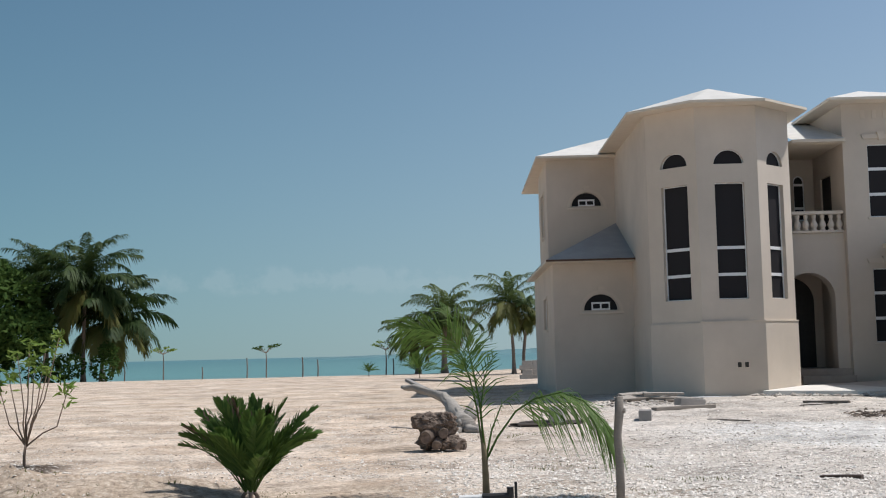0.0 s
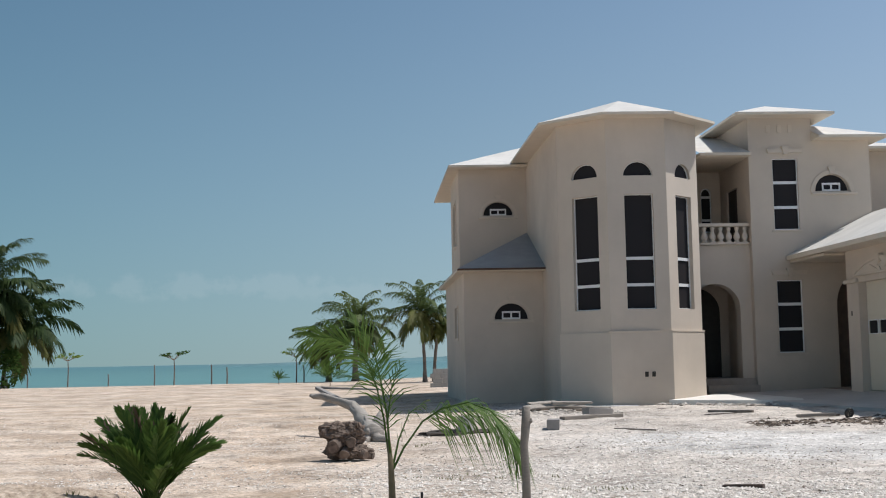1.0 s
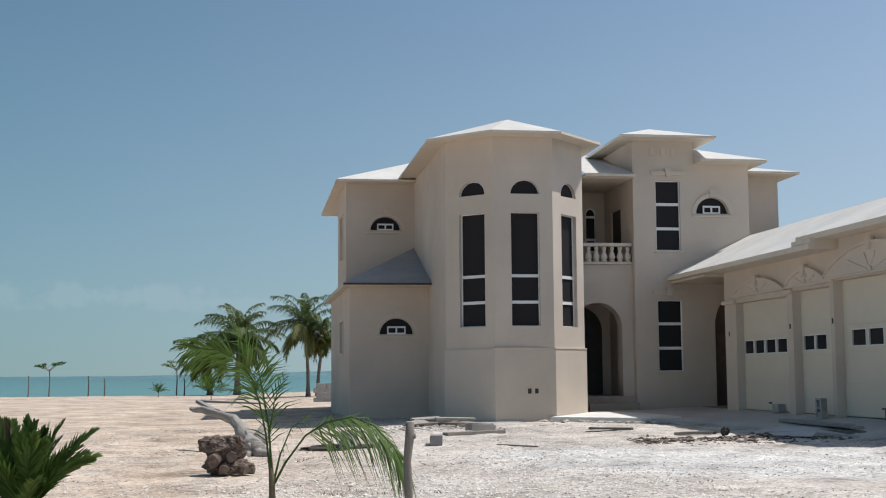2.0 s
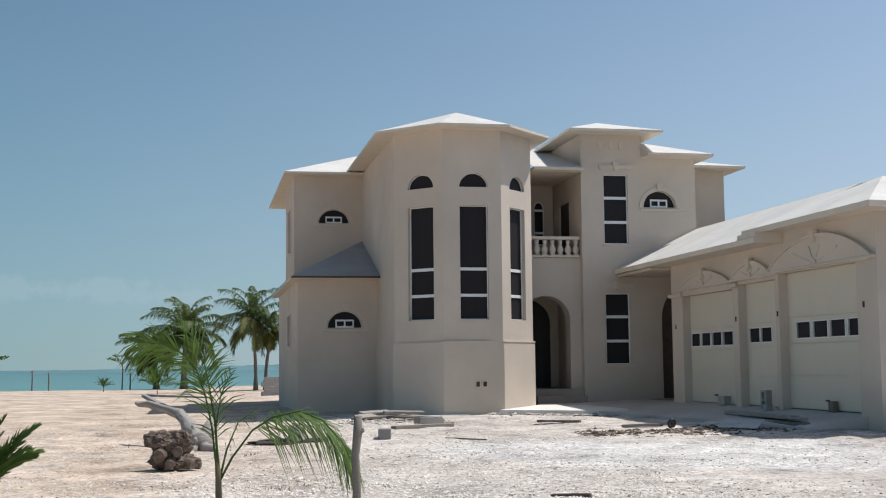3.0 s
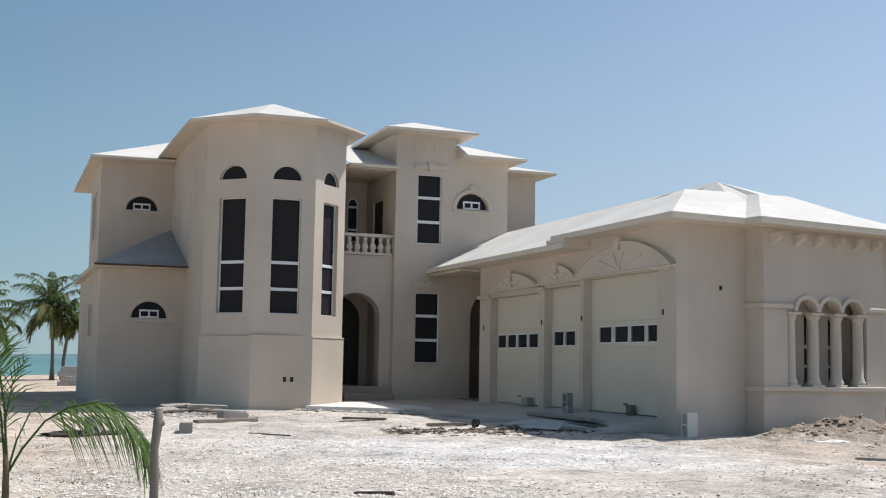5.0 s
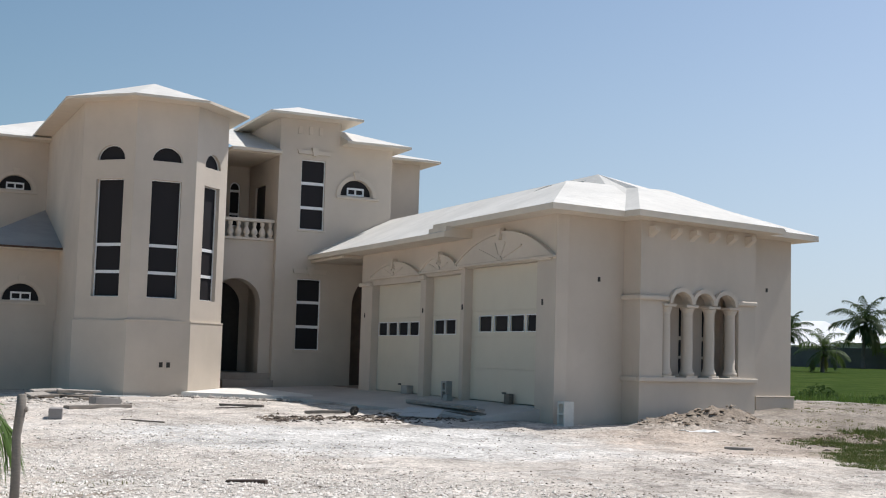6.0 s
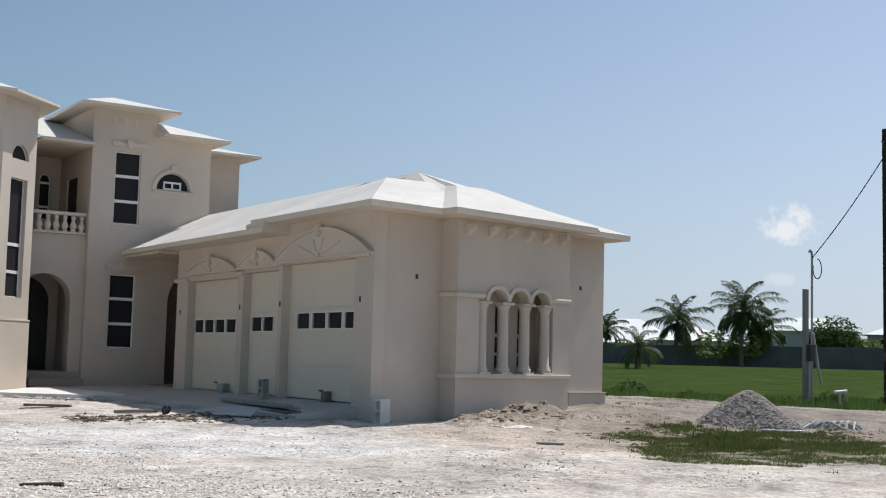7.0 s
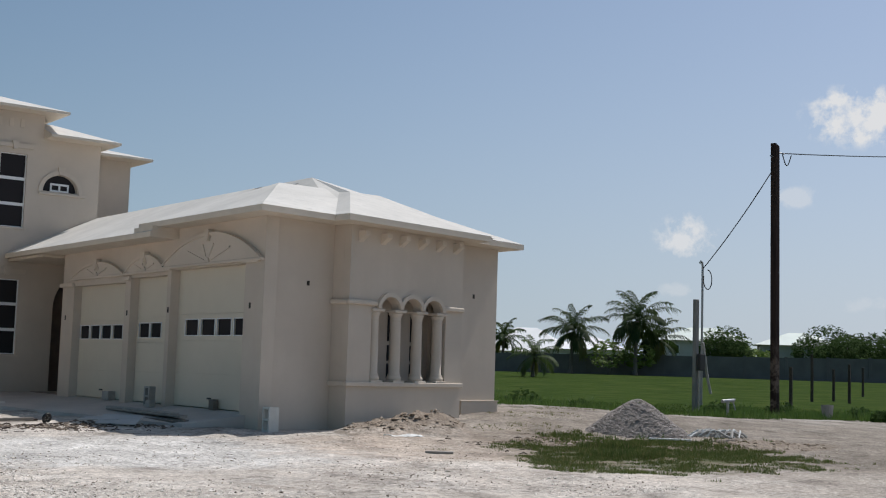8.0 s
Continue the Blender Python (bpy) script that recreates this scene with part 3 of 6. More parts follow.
def roof(verts, faces, lift=0.001, mat=None):
    """Roof planes from corner points: lists of corner numbers. A lip of concrete hangs to the fascia."""
    bm = bmesh.new()
    vs = [bm.verts.new((x, y, z + lift)) for x, y, z in verts]
    for f in faces:
        bm.faces.new([vs[k] for k in f])
    bmesh.ops.recalc_face_normals(bm, faces=bm.faces[:])
    return part("roof", bm, mat or ROOF, house, "white painted concrete hipped roof" if mat is None else "lean-to roof with its shade put into a grey colour")


# the two-storey window bay
AL, AB, BC, CR = (4.78, 29.25), (5.766, 28.26), (7.155, 28.26), (8.14, 29.25)
BAYTOP = 6.65
L45 = math.hypot(AB[0] - AL[0], AB[1] - AL[1])
mA = facing((*AL, 0), ((AB[0] - AL[0]) / L45, (AB[1] - AL[1]) / L45))
mB = facing((*AB, 0), FRONT)
mC = facing((*BC, 0), ((CR[0] - BC[0]) / L45, (CR[1] - BC[1]) / L45))
for m, length, x0, x1 in ((mA, L45, 0.405, 1.13), (mB, BC[0] - AB[0], 0.40, 1.07), (mC, L45, 0.39, 1.08)):
    h0, h1 = x0 - 0.005, x1 + 0.005
    wall(m, rect(0, length, 0.9, BAYTOP), [rect(x0, x1, 2.24, 4.885), half_moon(h0, h1, 5.315, 5.645)])
    window(m, x0, x1, 2.24, 4.885, (2.80, 3.41), 0.12, 0.018)
    moon_window(m, h0, h1, 5.315, 5.645, little=False, depth=0.08)
wall(facing((4.78, 36.0, 0), WEST), rect(0, 6.75, -0.3, BAYTOP))
wall(facing((8.14, 29.25, 0), (0, 1)), rect(0, 4.5, -0.3, BAYTOP))
# plinth of the bay, 4 cm proud, with a thin drip edge
o, k = 0.04, 0.04 * math.tan(radians(22.5))
ring = [(AL[0] - o, 36.0), (AL[0] - o, AL[1] - k), (AB[0] - k, AB[1] - o), (BC[0] + k, BC[1] - o), (CR[0] + o, CR[1] - k), (CR[0] + o, 33.0)]
bm = bmesh.new()
poly_solid(bm, [(x, y, 1.72) for x, y in ring[::-1]], 2.1)
bay_plinth = part("plinth", bm, STUCCO, house)
bm = bmesh.new()
o2 = 0.052
lip = [(5.70, AB[1] - o2), (BC[0] + o2 * 0.41, BC[1] - o2), (CR[0] + o2, CR[1] - o2 * 0.41), (CR[0] + o2, 30.5), (6.0, 30.5)]
poly_solid(bm, [(x, y, 1.745) for x, y in lip[::-1]], 0.03)
part("plinth_ledge", bm, TRIM, house)
# two vents: solid dark plates paint the shade of their openings
for hx in (0.735, 0.90):
    part("vent_block", boxm(hx, hx + 0.085, -0.046, 0.0, 0.70, 0.815, 0.0, mB), SHADE_DARK, house, "dark plate that paints the shade in a small vent opening")
    bmv = sheet(rect(hx - 0.02, hx + 0.105, 0.68, 0.835), [rect(hx, hx + 0.085, 0.70, 0.815)], 0.02, mB @ Matrix.Translation((0, -0.052, 0)))
    part("vent_frame", bmv, TRIM, house)
ZE = 6.71
bay_eave = [(4.33, 36.5), (4.33, 29.05), (5.62, 27.76), (7.28, 27.76), (8.57, 29.05), (8.57, 33.5)]
eave([(x, y, ZE) for x, y in bay_eave[::-1]])
APEX = (6.46, 29.95, 7.41)
roof([(*p, ZE) for p in bay_eave] + [APEX, (6.46, 36.5, 7.41)], [(0, 1, 6, 7), (1, 2, 6), (2, 3, 6), (3, 4, 6), (4, 5, 7, 6)])

# west wing: upper storey set back, lower storey with a lean-to roof
mU, mL = facing((2.855, 35.1, 0), FRONT), facing((2.72, 32.1, 0), FRONT)
wall(mU, rect(0, 1.925, 3.0, 6.54), [half_moon(0.69, 1.545, 5.22, 5.61)])
moon_window(mU, 0.69, 1.545, 5.22, 5.61)
hood(mU, 0.69, 1.545, 5.22, 5.61)
wall(mL, rect(0, 2.06, -0.3, 3.4), [half_moon(0.775, 1.655, 2.18, 2.60)])
moon_window(mL, 0.775, 1.655, 2.18, 2.60)
hood(mL, 0.775, 1.655, 2.18, 2.60)
mUW, mLW = facing((2.855, 38.3, 0), WEST), facing((2.72, 39.6, 0), WEST)
wall(mUW, rect(0, 3.2 - 0.22, 3.0, 6.54), [rect(1.0, 2.0, 4.5, 5.75)])
window(mUW, 1.0, 2.0, 4.5, 5.75, (5.1,))
surround(mUW, 1.0, 2.0, 4.5, 5.75)
wall(facing((3.5, 44.0, 0), WEST), rect(0, 5.7, -0.3, 6.54))
wall(facing((2.855, 38.3, 0), FRONT), rect(0, 0.645, 3.0, 6.54), depth=0.2)
wall(mLW, rect(0, 7.5 - 0.22, -0.3, 3.4), [rect(4.2, 5.3, 1.75, 2.6)])
window(mLW, 4.2, 5.3, 1.75, 2.6, (2.2,))
surround(mLW, 4.2, 5.3, 1.75, 2.6)
ZW = 6.60
eave([(x, y, ZW) for x, y in ((2.55, 34.6), (4.775, 34.6), (4.775, 42.5), (2.55, 42.5))])
roof([(2.55, 34.6, ZW), (4.55, 34.6, ZW), (6.6, 38.65, 8.1), (6.6, 42.5, 8.1), (2.55, 42.5, ZW), (6.6, 34.6, ZW)], [(0, 5, 2), (0, 2, 3, 4)])
ZL = 3.46
eave([(2.52, 31.5, ZL), (4.77, 31.5, ZL), (4.77, 32.2, ZL), (2.95, 32.2, ZL), (2.95, 40.2, ZL), (2.52, 40.2, ZL)])
roof([(2.52, 31.5, ZL), (4.775, 31.5, ZL), (4.775, 35.1, 4.72), (2.52, 35.1, ZL + 0.02), (2.52, 40.2, ZL + 0.02), (2.9, 40.2, 3.6), (2.9, 35.1, 3.68)], [(0, 1, 2), (0, 2, 6, 3), (3, 6, 5, 4)], mat=LEANTO)
# thin dark strip added as the shadow line along the lean-to eave
part("drip_edge", boxm(2.515, 4.77, 31.482, 31.497, ZL - 0.045, ZL + 0.004), SHADE_LINE, house)
wall(facing((2.72, 35.1, 0), WEST), [(0, 3.40), (3.0, 3.40), (3.0, 3.41), (0, 3.46)])

# bay and west wing stand a little nearer than the tower: one scale about the plan's fixed point
SHIFT = Matrix.Translation((-0.14, 0.24, 1.16)) @ Matrix.Scale(0.965, 4) @ Matrix.Translation((0.14, -0.24, -1.16))
for ob in house.children_recursive:
    ob.data.transform(SHIFT)

# stair tower and the wall to its right
YT = 29.24
mT = facing((9.4, YT, 0), FRONT)
TW = [(9.965 - 9.4, 10.58 - 9.4, 1.18, 2.90, (1.74, 2.33)), (9.97 - 9.4, 10.59 - 9.4, 4.11, 5.83, (4.65, 5.25))]
wall(mT, [(0, -0.3), (1.75, -0.3), (2.96, -0.3), (2.96, 6.25), (1.55, 6.25), (1.55, 6.81), (0, 6.81)],
     [rect(*w[:4]) for w in TW] + [half_moon(1.60, 2.43, 5.03, 5.44), arch_open(2.0, 2.86, 0.34, 2.28, 2.95)])
for x0, x1, z0, z1, bars in TW:
    window(mT, x0, x1, z0, z1, bars, 0.08, 0.022)
    part("window_sill", boxm(x0 - 0.06, x1 + 0.06, -0.03, 0.004, z0 - 0.05, z0 - 0.004, 0.008, mT), TRIM, house)
    # flat plaster head with a keystone
    part("window_head", sheet([(x0 - 0.10, z1 + 0.13), (x1 + 0.10, z1 + 0.13), (x1 + 0.13, z1 + 0.23), (x0 - 0.13, z1 + 0.23)], [], 0.06, mT @ Matrix.Translation((0, -0.055, 0))), TRIM, house)
    xc = (x0 + x1) / 2
    part("keystone", sheet([(xc - 0.045, z1 + 0.09), (xc + 0.045, z1 + 0.09), (xc + 0.085, z1 + 0.29), (xc - 0.085, z1 + 0.29)], [], 0.1, mT @ Matrix.Translation((0, -0.095, 0))), TRIM, house)
moon_window(mT, 1.60, 2.43, 5.03, 5.44)
hood(mT, 1.60, 2.43, 5.03, 5.44, sill=False)
part("window_sill", boxm(1.5, 2.62, -0.05, 0.005, 4.94, 4.995, 0.01, mT), TRIM, house)
for cx in (0.45, 0.72, 0.98):
    part("corbel", boxm(cx, cx + 0.10, -0.018, 0.002, 6.45, 6.64, 0.006, mT), TRIM, house)
wall(facing((9.4, 33.0, 0), WEST), rect(0, 3.76 - 0.22, -0.3, 6.81), [rect(1.85, 2.70, 3.78, 5.27)])
wall(facing((10.95, YT + 0.22, 0), (0, 1)), rect(0, 2.4, 6.0, 6.81))
part("balcony_door", boxm(9.44, 9.48, 30.31, 31.14, 3.78, 5.26), DARKWOOD, house, "dark wooden door leaf")
ZT = 6.87
eave([(x, y, ZT) for x, y in ((8.98, 28.72), (11.36, 28.72), (11.36, 32.0), (8.98, 32.0))])
roof([(8.98, 28.72, ZT), (11.36, 28.72, ZT), (11.36, 32.0, ZT), (8.98, 32.0, ZT), (10.17, 30.25, 7.31), (10.17, 30.6, 7.31)], [(0, 1, 4), (1, 2, 5, 4), (2, 3, 5), (3, 0, 4, 5)])
Z2 = 6.31
eave([(x, y, Z2) for x, y in ((10.96, 28.72), (12.66, 28.72), (12.66, 30.1), (10.96, 30.1))])
roof([(10.96, 28.72, Z2), (12.66, 28.72, Z2), (12.66, 33.0, Z2), (10.96, 33.0, 6.75), (10.96, 30.0, 6.75), (11.4, 30.0, 6.75)], [(0, 1, 5, 4), (1, 2, 3, 4, 5)])
part("roof_cheek", sheet([(0, Z2 - 0.06), (0.52, Z2 - 0.06), (0.52, Z2 + 0.175), (0, Z2 - 0.003)], [], 0.012, facing((10.962, 28.725, 0), (0, 1))), FASCIA, house)
wall(facing((12.36, 30.6, 0), FRONT), rect(0, 1.37, 2.5, 6.19))
wall(facing((12.36, YT + 0.22, 0), (0, 1)), rect(0, 1.2, 2.5, 6.25))
wall(facing((13.73, 30.82, 0), (0, 1)), rect(0, 6.0, -0.3, 6.19))
Z3 = 6.25
eave([(x, y, Z3) for x, y in ((12.66, 30.05), (14.1, 30.05), (14.1, 37), (12.66, 37))])
roof([(12.5, 30.05, Z3), (14.1, 30.05, Z3), (14.1, 37, Z3), (12.5, 37, 6.75), (12.5, 32, 6.75)], [(0, 1, 4), (1, 2, 3, 4)])

# recessed entrance and balcony between bay and tower
mE = facing((7.7, 29.45, 0), FRONT)
wall(mE, rect(0, 1.70, -0.2, 3.779), [arch_open(0.22, 1.42, 0.6, 2.27, 2.85)], 0.42)
part("entrance_floor", boxm(7.7, 9.39, 29.3, 31.6, 0.3, 0.60), STEPC, house)
part("step", boxm(8.15, 9.38, 28.98, 29.3, 0.05, 0.44), STEPC, house)
part("step", boxm(8.15, 9.38, 28.66, 28.98, 0.05, 0.27), STEPC, house)
part("wall", boxm(7.7, 9.39, 31.4, 31.6, 0.6, 3.6), STUCCO, house)
part("front_door", sheet(arch_open(0.1, 1.42, 0.6, 2.25, 2.86), [], 0.08, facing((7.72, 31.31, 0), FRONT)), DARKWOOD, house, "dark wooden arched entrance door")
bm = bmesh.new()
poly_solid(bm, [(7.7, 29.875, 3.78), (9.39, 29.875, 3.78), (9.39, 32.2, 3.78), (7.7, 32.2, 3.78)], 0.16)
part("balcony_floor", bm, SLAB, house)
part("balcony_back_wall", sheet(rect(0, 1.24, 3.78, 5.9), [arch_open(0.72, 1.0, 4.3, 5.32, 5.46)], 0.2, facing((8.15, 31.7, 0), FRONT)), STUCCO, house)
bw = part("window", sheet(arch_open(0.72, 1.0, 4.3, 5.32, 5.46), [rect(0.745, 0.975, 4.34, 4.60), rect(0.745, 0.975, 4.66, 5.20), half_moon(0.745, 0.975, 5.26, 5.43)], 0.04, facing((8.15, 31.75, 0), FRONT)), FRAME_W, house, "narrow arched window with white frame")
part("pane", sheet(arch_open(0.725, 0.995, 4.31, 5.32, 5.45), [], 0.01, facing((8.15, 31.77, 0), FRONT)), GLASS, bw)
part("balcony_ceiling", boxm(8.15, 9.39, 29.2, 31.9, 5.87, 5.95), SOFFIT, house)
part("eave", boxm(8.15, 9.395, 28.98, 29.2, 5.88, 5.945), FASCIA, house)
roof([(8.14, 28.98, 5.95), (9.40, 28.98, 5.95), (9.40, 32.5, 7.0), (8.14, 32.5, 7.0)], [(0, 1, 2, 3)])
bal = part("balustrade", boxm(8.15, 9.385, 29.36, 29.54, 4.22, 4.30, 0.015), TRIM, house, "cast balustrade with turned balusters")
part("base_rail", boxm(8.15, 9.385, 29.37, 29.53, 3.782, 3.84, 0.01), TRIM, bal)
BAL = [(0.07, 0), (0.07, 0.03), (0.045, 0.045), (0.06, 0.07), (0.085, 0.12), (0.074, 0.17), (0.04, 0.24), (0.036, 0.27), (0.05, 0.30), (0.055, 0.34), (0.055, 0.375)]
bm = bmesh.new()
lathe(bm, BAL, (0, 0, 0), 12)
bme = mesh_of("baluster", bm, TRIM, True)
for j in range(6):
    b = new("baluster", bme)
    b.parent = bal
    b.location = (8.31 + j * 0.197, 29.45, 3.842)

# inner side arch beside the garage
part("side_door", boxm(11.15, 12.3, 29.6, 29.65, 0.34, 3.0), SIDEWOOD, house, "dark wooden side door")
part("porch_floor", boxm(10.99, 12.3, 27.24, 29.6, 0.1, 0.335), plain("brown_floor_tile", (0.34, 0.26, 0.215), 0.8, var=0.2, scale=5), house, "brown tiled porch floor")

# unseen wall added to keep the sun out of the porch
part("porch_wall", boxm(12.302, 12.45, 27.24, 29.75, 0.0, 3.3), STUCCO, house)

# ---- garage ----
GX, GY0, GY1 = 10.77, 18.22, 26.98
mG = facing((GX, GY1, 0), WEST)      # local x runs towards the viewer: x = GY1 - y


def gy(y):
    return GY1 - y


DOORS = [(26.33, 23.68, 2.66, 1.555, 1.825, [(26.28, 25.80), (25.71, 25.24), (25.14, 24.66), (24.57, 24.09)], 4),
         (23.42, 21.80, 2.73, 1.58, 1.85, [(23.30, 22.85), (22.78, 22.33)], 4),
         (21.65, 18.86, 2.81, 1.62, 1.90, [(21.31, 20.81), (20.69, 20.18), (20.08, 19.58), (19.47, 18.99)], 4)]
wall(mG, rect(0, gy(GY0), -0.2, 3.60), [rect(gy(a), gy(b), 0.31, top) for a, b, top, *_ in DOORS], 0.24)
for a, b, top, w0, w1, lights, rows in DOORS:
    z0 = 0.318
    zs = [z0 + (top - z0) * j / rows for j in range(rows + 1)]
    # the row of lights sits inside one section
    for j in range(rows):
        if zs[j] < (w0 + w1) / 2 < zs[j + 1]:
            zs[j], zs[j + 1] = w0 - 0.10, w1 + 0.10
    mD = mG @ Matrix.Translation((0, 0.175, 0))
    gd = part("garage_door", boxm(gy(a) - 0.03, gy(b) + 0.03, 0.05, 0.06, z0, top, 0, mD), DOORPAINT, house, "cream sectional garage door with a row of small dark windows")
    for j in range(rows):
        lit = zs[j] < w0 < zs[j + 1]
        holes = [rect(gy(p), gy(q), w0, w1) for p, q in lights] if lit else []
        part("panel", sheet(rect(gy(a), gy(b), zs[j] + 0.002, zs[j + 1] - 0.002), holes, 0.04, mD), DOORPAINT, gd)
        if lit:
            for p, q in lights:
                part("light_frame", sheet(rect(gy(p) - 0.016, gy(q) + 0.016, w0 - 0.016, w1 + 0.016), [rect(gy(p), gy(q), w0, w1)], 0.02, mD @ Matrix.Translation((0, -0.014, 0))), FRAME_W, gd)
                part("pane", boxm(gy(p), gy(q), 0.02, 0.026, w0, w1, 0, mD), GLASS, gd, "dark glass")
    part("handle", boxm(gy((a + b) / 2) - 0.06, gy((a + b) / 2) + 0.06, -0.03, 0.0, zs[0] + 0.18, zs[0] + 0.21, 0.005, mD), BLACKPVC, gd)
    part("seal", boxm(gy(a), gy(b), 0.0, 0.04, 0.336, 0.353, 0, mD), BLACKPVC, gd)


def bow(cx, half, z, rise, n=24):
    """A shallow arc over a straight base, from one springing to the other."""
    R = (half * half + rise * rise) / (2 * rise)
    a = math.asin(half / R)
    return [(cx + R * math.sin(a - 2 * a * k / n), z + rise - R + R * math.cos(a - 2 * a * k / n)) for k in range(n + 1)]


# piers with caps, arched hoods with a sunburst over each door
for a, b in ((26.98, 26.36), (23.655, 23.445), (21.785, 21.645), (18.86, 18.40)):
    cap = 2.65 if a > 26 else 2.68 if a > 23 else 2.80
    part("pier_cap", boxm(gy(a) - 0.05, gy(b) + 0.05, -0.07, 0.002, cap, cap + 0.085, 0.02, mG), TRIM, house)
for cy, half, zb, zt in ((25.03, 1.34, 2.83, 3.12), (22.72, 0.90, 2.84, 3.14), (20.12, 1.86, 2.88, 3.40)):
    cx = gy(cy)
    part("door_hood", sheet(bow(cx, half, zb, zt - zb), [], 0.062, mG @ Matrix.Translation((0, -0.061, 0))), TRIM, house, "plaster arched hood over the garage door")
    part("hood_rim", sheet(bow(cx, half, zb, zt - zb) + bow(cx, half - 0.06, zb, zt - zb - 0.055)[::-1], [], 0.03, mG @ Matrix.Translation((0, -0.088, 0))), TRIM, house)
    part("door_hood_base", boxm(cx - half - 0.03, cx + half + 0.03, -0.08, 0.002, zb - 0.05, zb - 0.002, 0.012, mG), TRIM, house)
    part("keystone", sheet([(cx - 0.055, zt - 0.15), (cx + 0.055, zt - 0.15), (cx + 0.085, zt + 0.05), (cx - 0.085, zt + 0.05)], [], 0.12, mG @ Matrix.Translation((0, -0.119, 0))), TRIM, house)
    part("hood_rosette", sheet(half_moon(cx - 0.08, cx + 0.08, zb, zb + 0.08), [], 0.03, mG @ Matrix.Translation((0, -0.088, 0))), TRIM, house)
    for ang in (16, 58, 122, 164):
        ca, sa = math.cos(radians(ang)), math.sin(radians(ang))
        rr = 0.62 / math.sqrt((ca / half) ** 2 + (sa / (zt - zb)) ** 2)
        p0, p1 = (cx + 0.12 * ca, zb + 0.12 * sa), (cx + rr * ca, zb + rr * sa)
        w = 0.008
        part("hood_ray", sheet([(p0[0] - w * sa, p0[1] + w * ca), (p0[0] + w * sa, p0[1] - w * ca), (p1[0] + 2 * w * sa, p1[1] - 2 * w * ca), (p1[0] - 2 * w * sa, p1[1] + 2 * w * ca)], [], 0.02, mG @ Matrix.Translation((0, -0.078, 0))), TRIM, house)
# wiring holes by the doors: dark plates with the shade painted in
for y, z in ((26.75, 1.95), (23.55, 2.0), (21.72, 2.03), (18.66, 2.05)):
    part("lamp_box_hole", boxm(gy(y) - 0.03, gy(y) + 0.03, -0.004, 0.02, z, z + 0.1, 0, mG), SHADE_DARK, house, "dark plate that paints the shade in a small wiring hole")

# end wall, a few degrees off square, with its projecting, triple-arched front
EW = radians(80)
EU = (math.sin(EW), math.cos(EW))
mN = facing((GX, GY0, 0), EU)
PROUD = 0.42


def at_end(along, proud, z):
    """A point by its run along the end wall and its distance in front of it."""
    return tuple(mN @ Vector((along, -proud, z)))


wall(mN, rect(0.26, 5.91, -0.2, 3.60), [rect(2.0, 4.02, 0.75, 2.5)])
wall(facing(at_end(5.91, -0.22, 0), (0, 1)), rect(0, 8.2, -0.2, 3.60))
# same painted-shade plates for the holes in the end wall
for x, z in ((0.95, 2.52), (5.21, 2.56)):
    part("lamp_box_hole", boxm(x - 0.03, x + 0.03, -0.004, 0.02, z - 0.04, z + 0.04, 0, mN), SHADE_DARK, house, "dark plate that paints the shade in a small wiring hole")
part("plinth", boxm(4.88, 5.96, -0.05, 0.2, -0.2, 0.545, 0.008, mN), STUCCO, house)
part("plinth_ledge", boxm(4.87, 5.97, -0.062, 0.0, 0.547, 0.566, 0.004, mN), TRIM, house)
P0, P1 = 1.515, 4.41
mP = mN @ Matrix.Translation((0, -PROUD, 0))
ARCH = (2.47, 3.02, 3.57)
SPRING = 2.165
loop = [(3.965, 0.88), (3.965, SPRING)]
for c in reversed(ARCH):
    loop += arc(c, SPRING, 0.232, 0.205, 0, 180, 14)
loop += [(2.055, SPRING), (2.055, 0.88)]
wall(mP, rect(P0, P1, -0.2, 3.60), [loop], 0.16)
part("wall", boxm(P0, P0 + 0.15, 0.162, PROUD - 0.002, -0.2, 3.60, 0, mP), STUCCO, house)
part("wall", boxm(P1 - 0.15, P1, 0.162, PROUD - 0.002, -0.2, 3.60, 0, mP), STUCCO, house)
# recess behind the columns with narrow slits of glass
part("recess_wall", boxm(1.9, 4.1, 0.50, 0.58, 0.7, 2.6, 0, mP), STUCCO, house)
for c in (2.42, 2.975, 3.565):
    for z0, z1 in ((0.96, 1.22), (1.27, 1.55), (1.62, 2.12)):
        part("slit_window", boxm(c - 0.02, c + 0.025, 0.485, 0.498, z0, z1, 0, mP), GLASS, house, "narrow dark slit window")
part("window_sill", boxm(P0 - 0.055, P1 + 0.02, -0.06, 0.01, 0.815, 0.895, 0.015, mP), TRIM, house)
part("window_sill", boxm(P0 - 0.055, P0 + 0.002, 0.012, PROUD - 0.002, 0.815, 0.895, 0.012, mP), TRIM, house)
part("recess_sill", boxm(2.06, 3.96, 0.012, 0.49, 0.80, 0.885, 0, mP), TRIM, house)
for a, b in ((P0 - 0.06, 2.16), (3.87, P1)):
    part("band_moulding", boxm(a, b, -0.065, 0.002, 2.20, 2.285, 0.025, mP), TRIM, house)
part("band_moulding", boxm(P0 - 0.065, P0 + 0.002, 0.004, PROUD - 0.002, 2.20, 2.285, 0.02, mP), TRIM, house)
for k, c in enumerate(ARCH):
    part("arch_moulding", sheet(band(c, SPRING, 0.236, 0.208, 0.072, 0, 180, 18), [], 0.07, mP @ Matrix.Translation((0, -0.068 - 0.003 * k, 0))), TRIM, house)
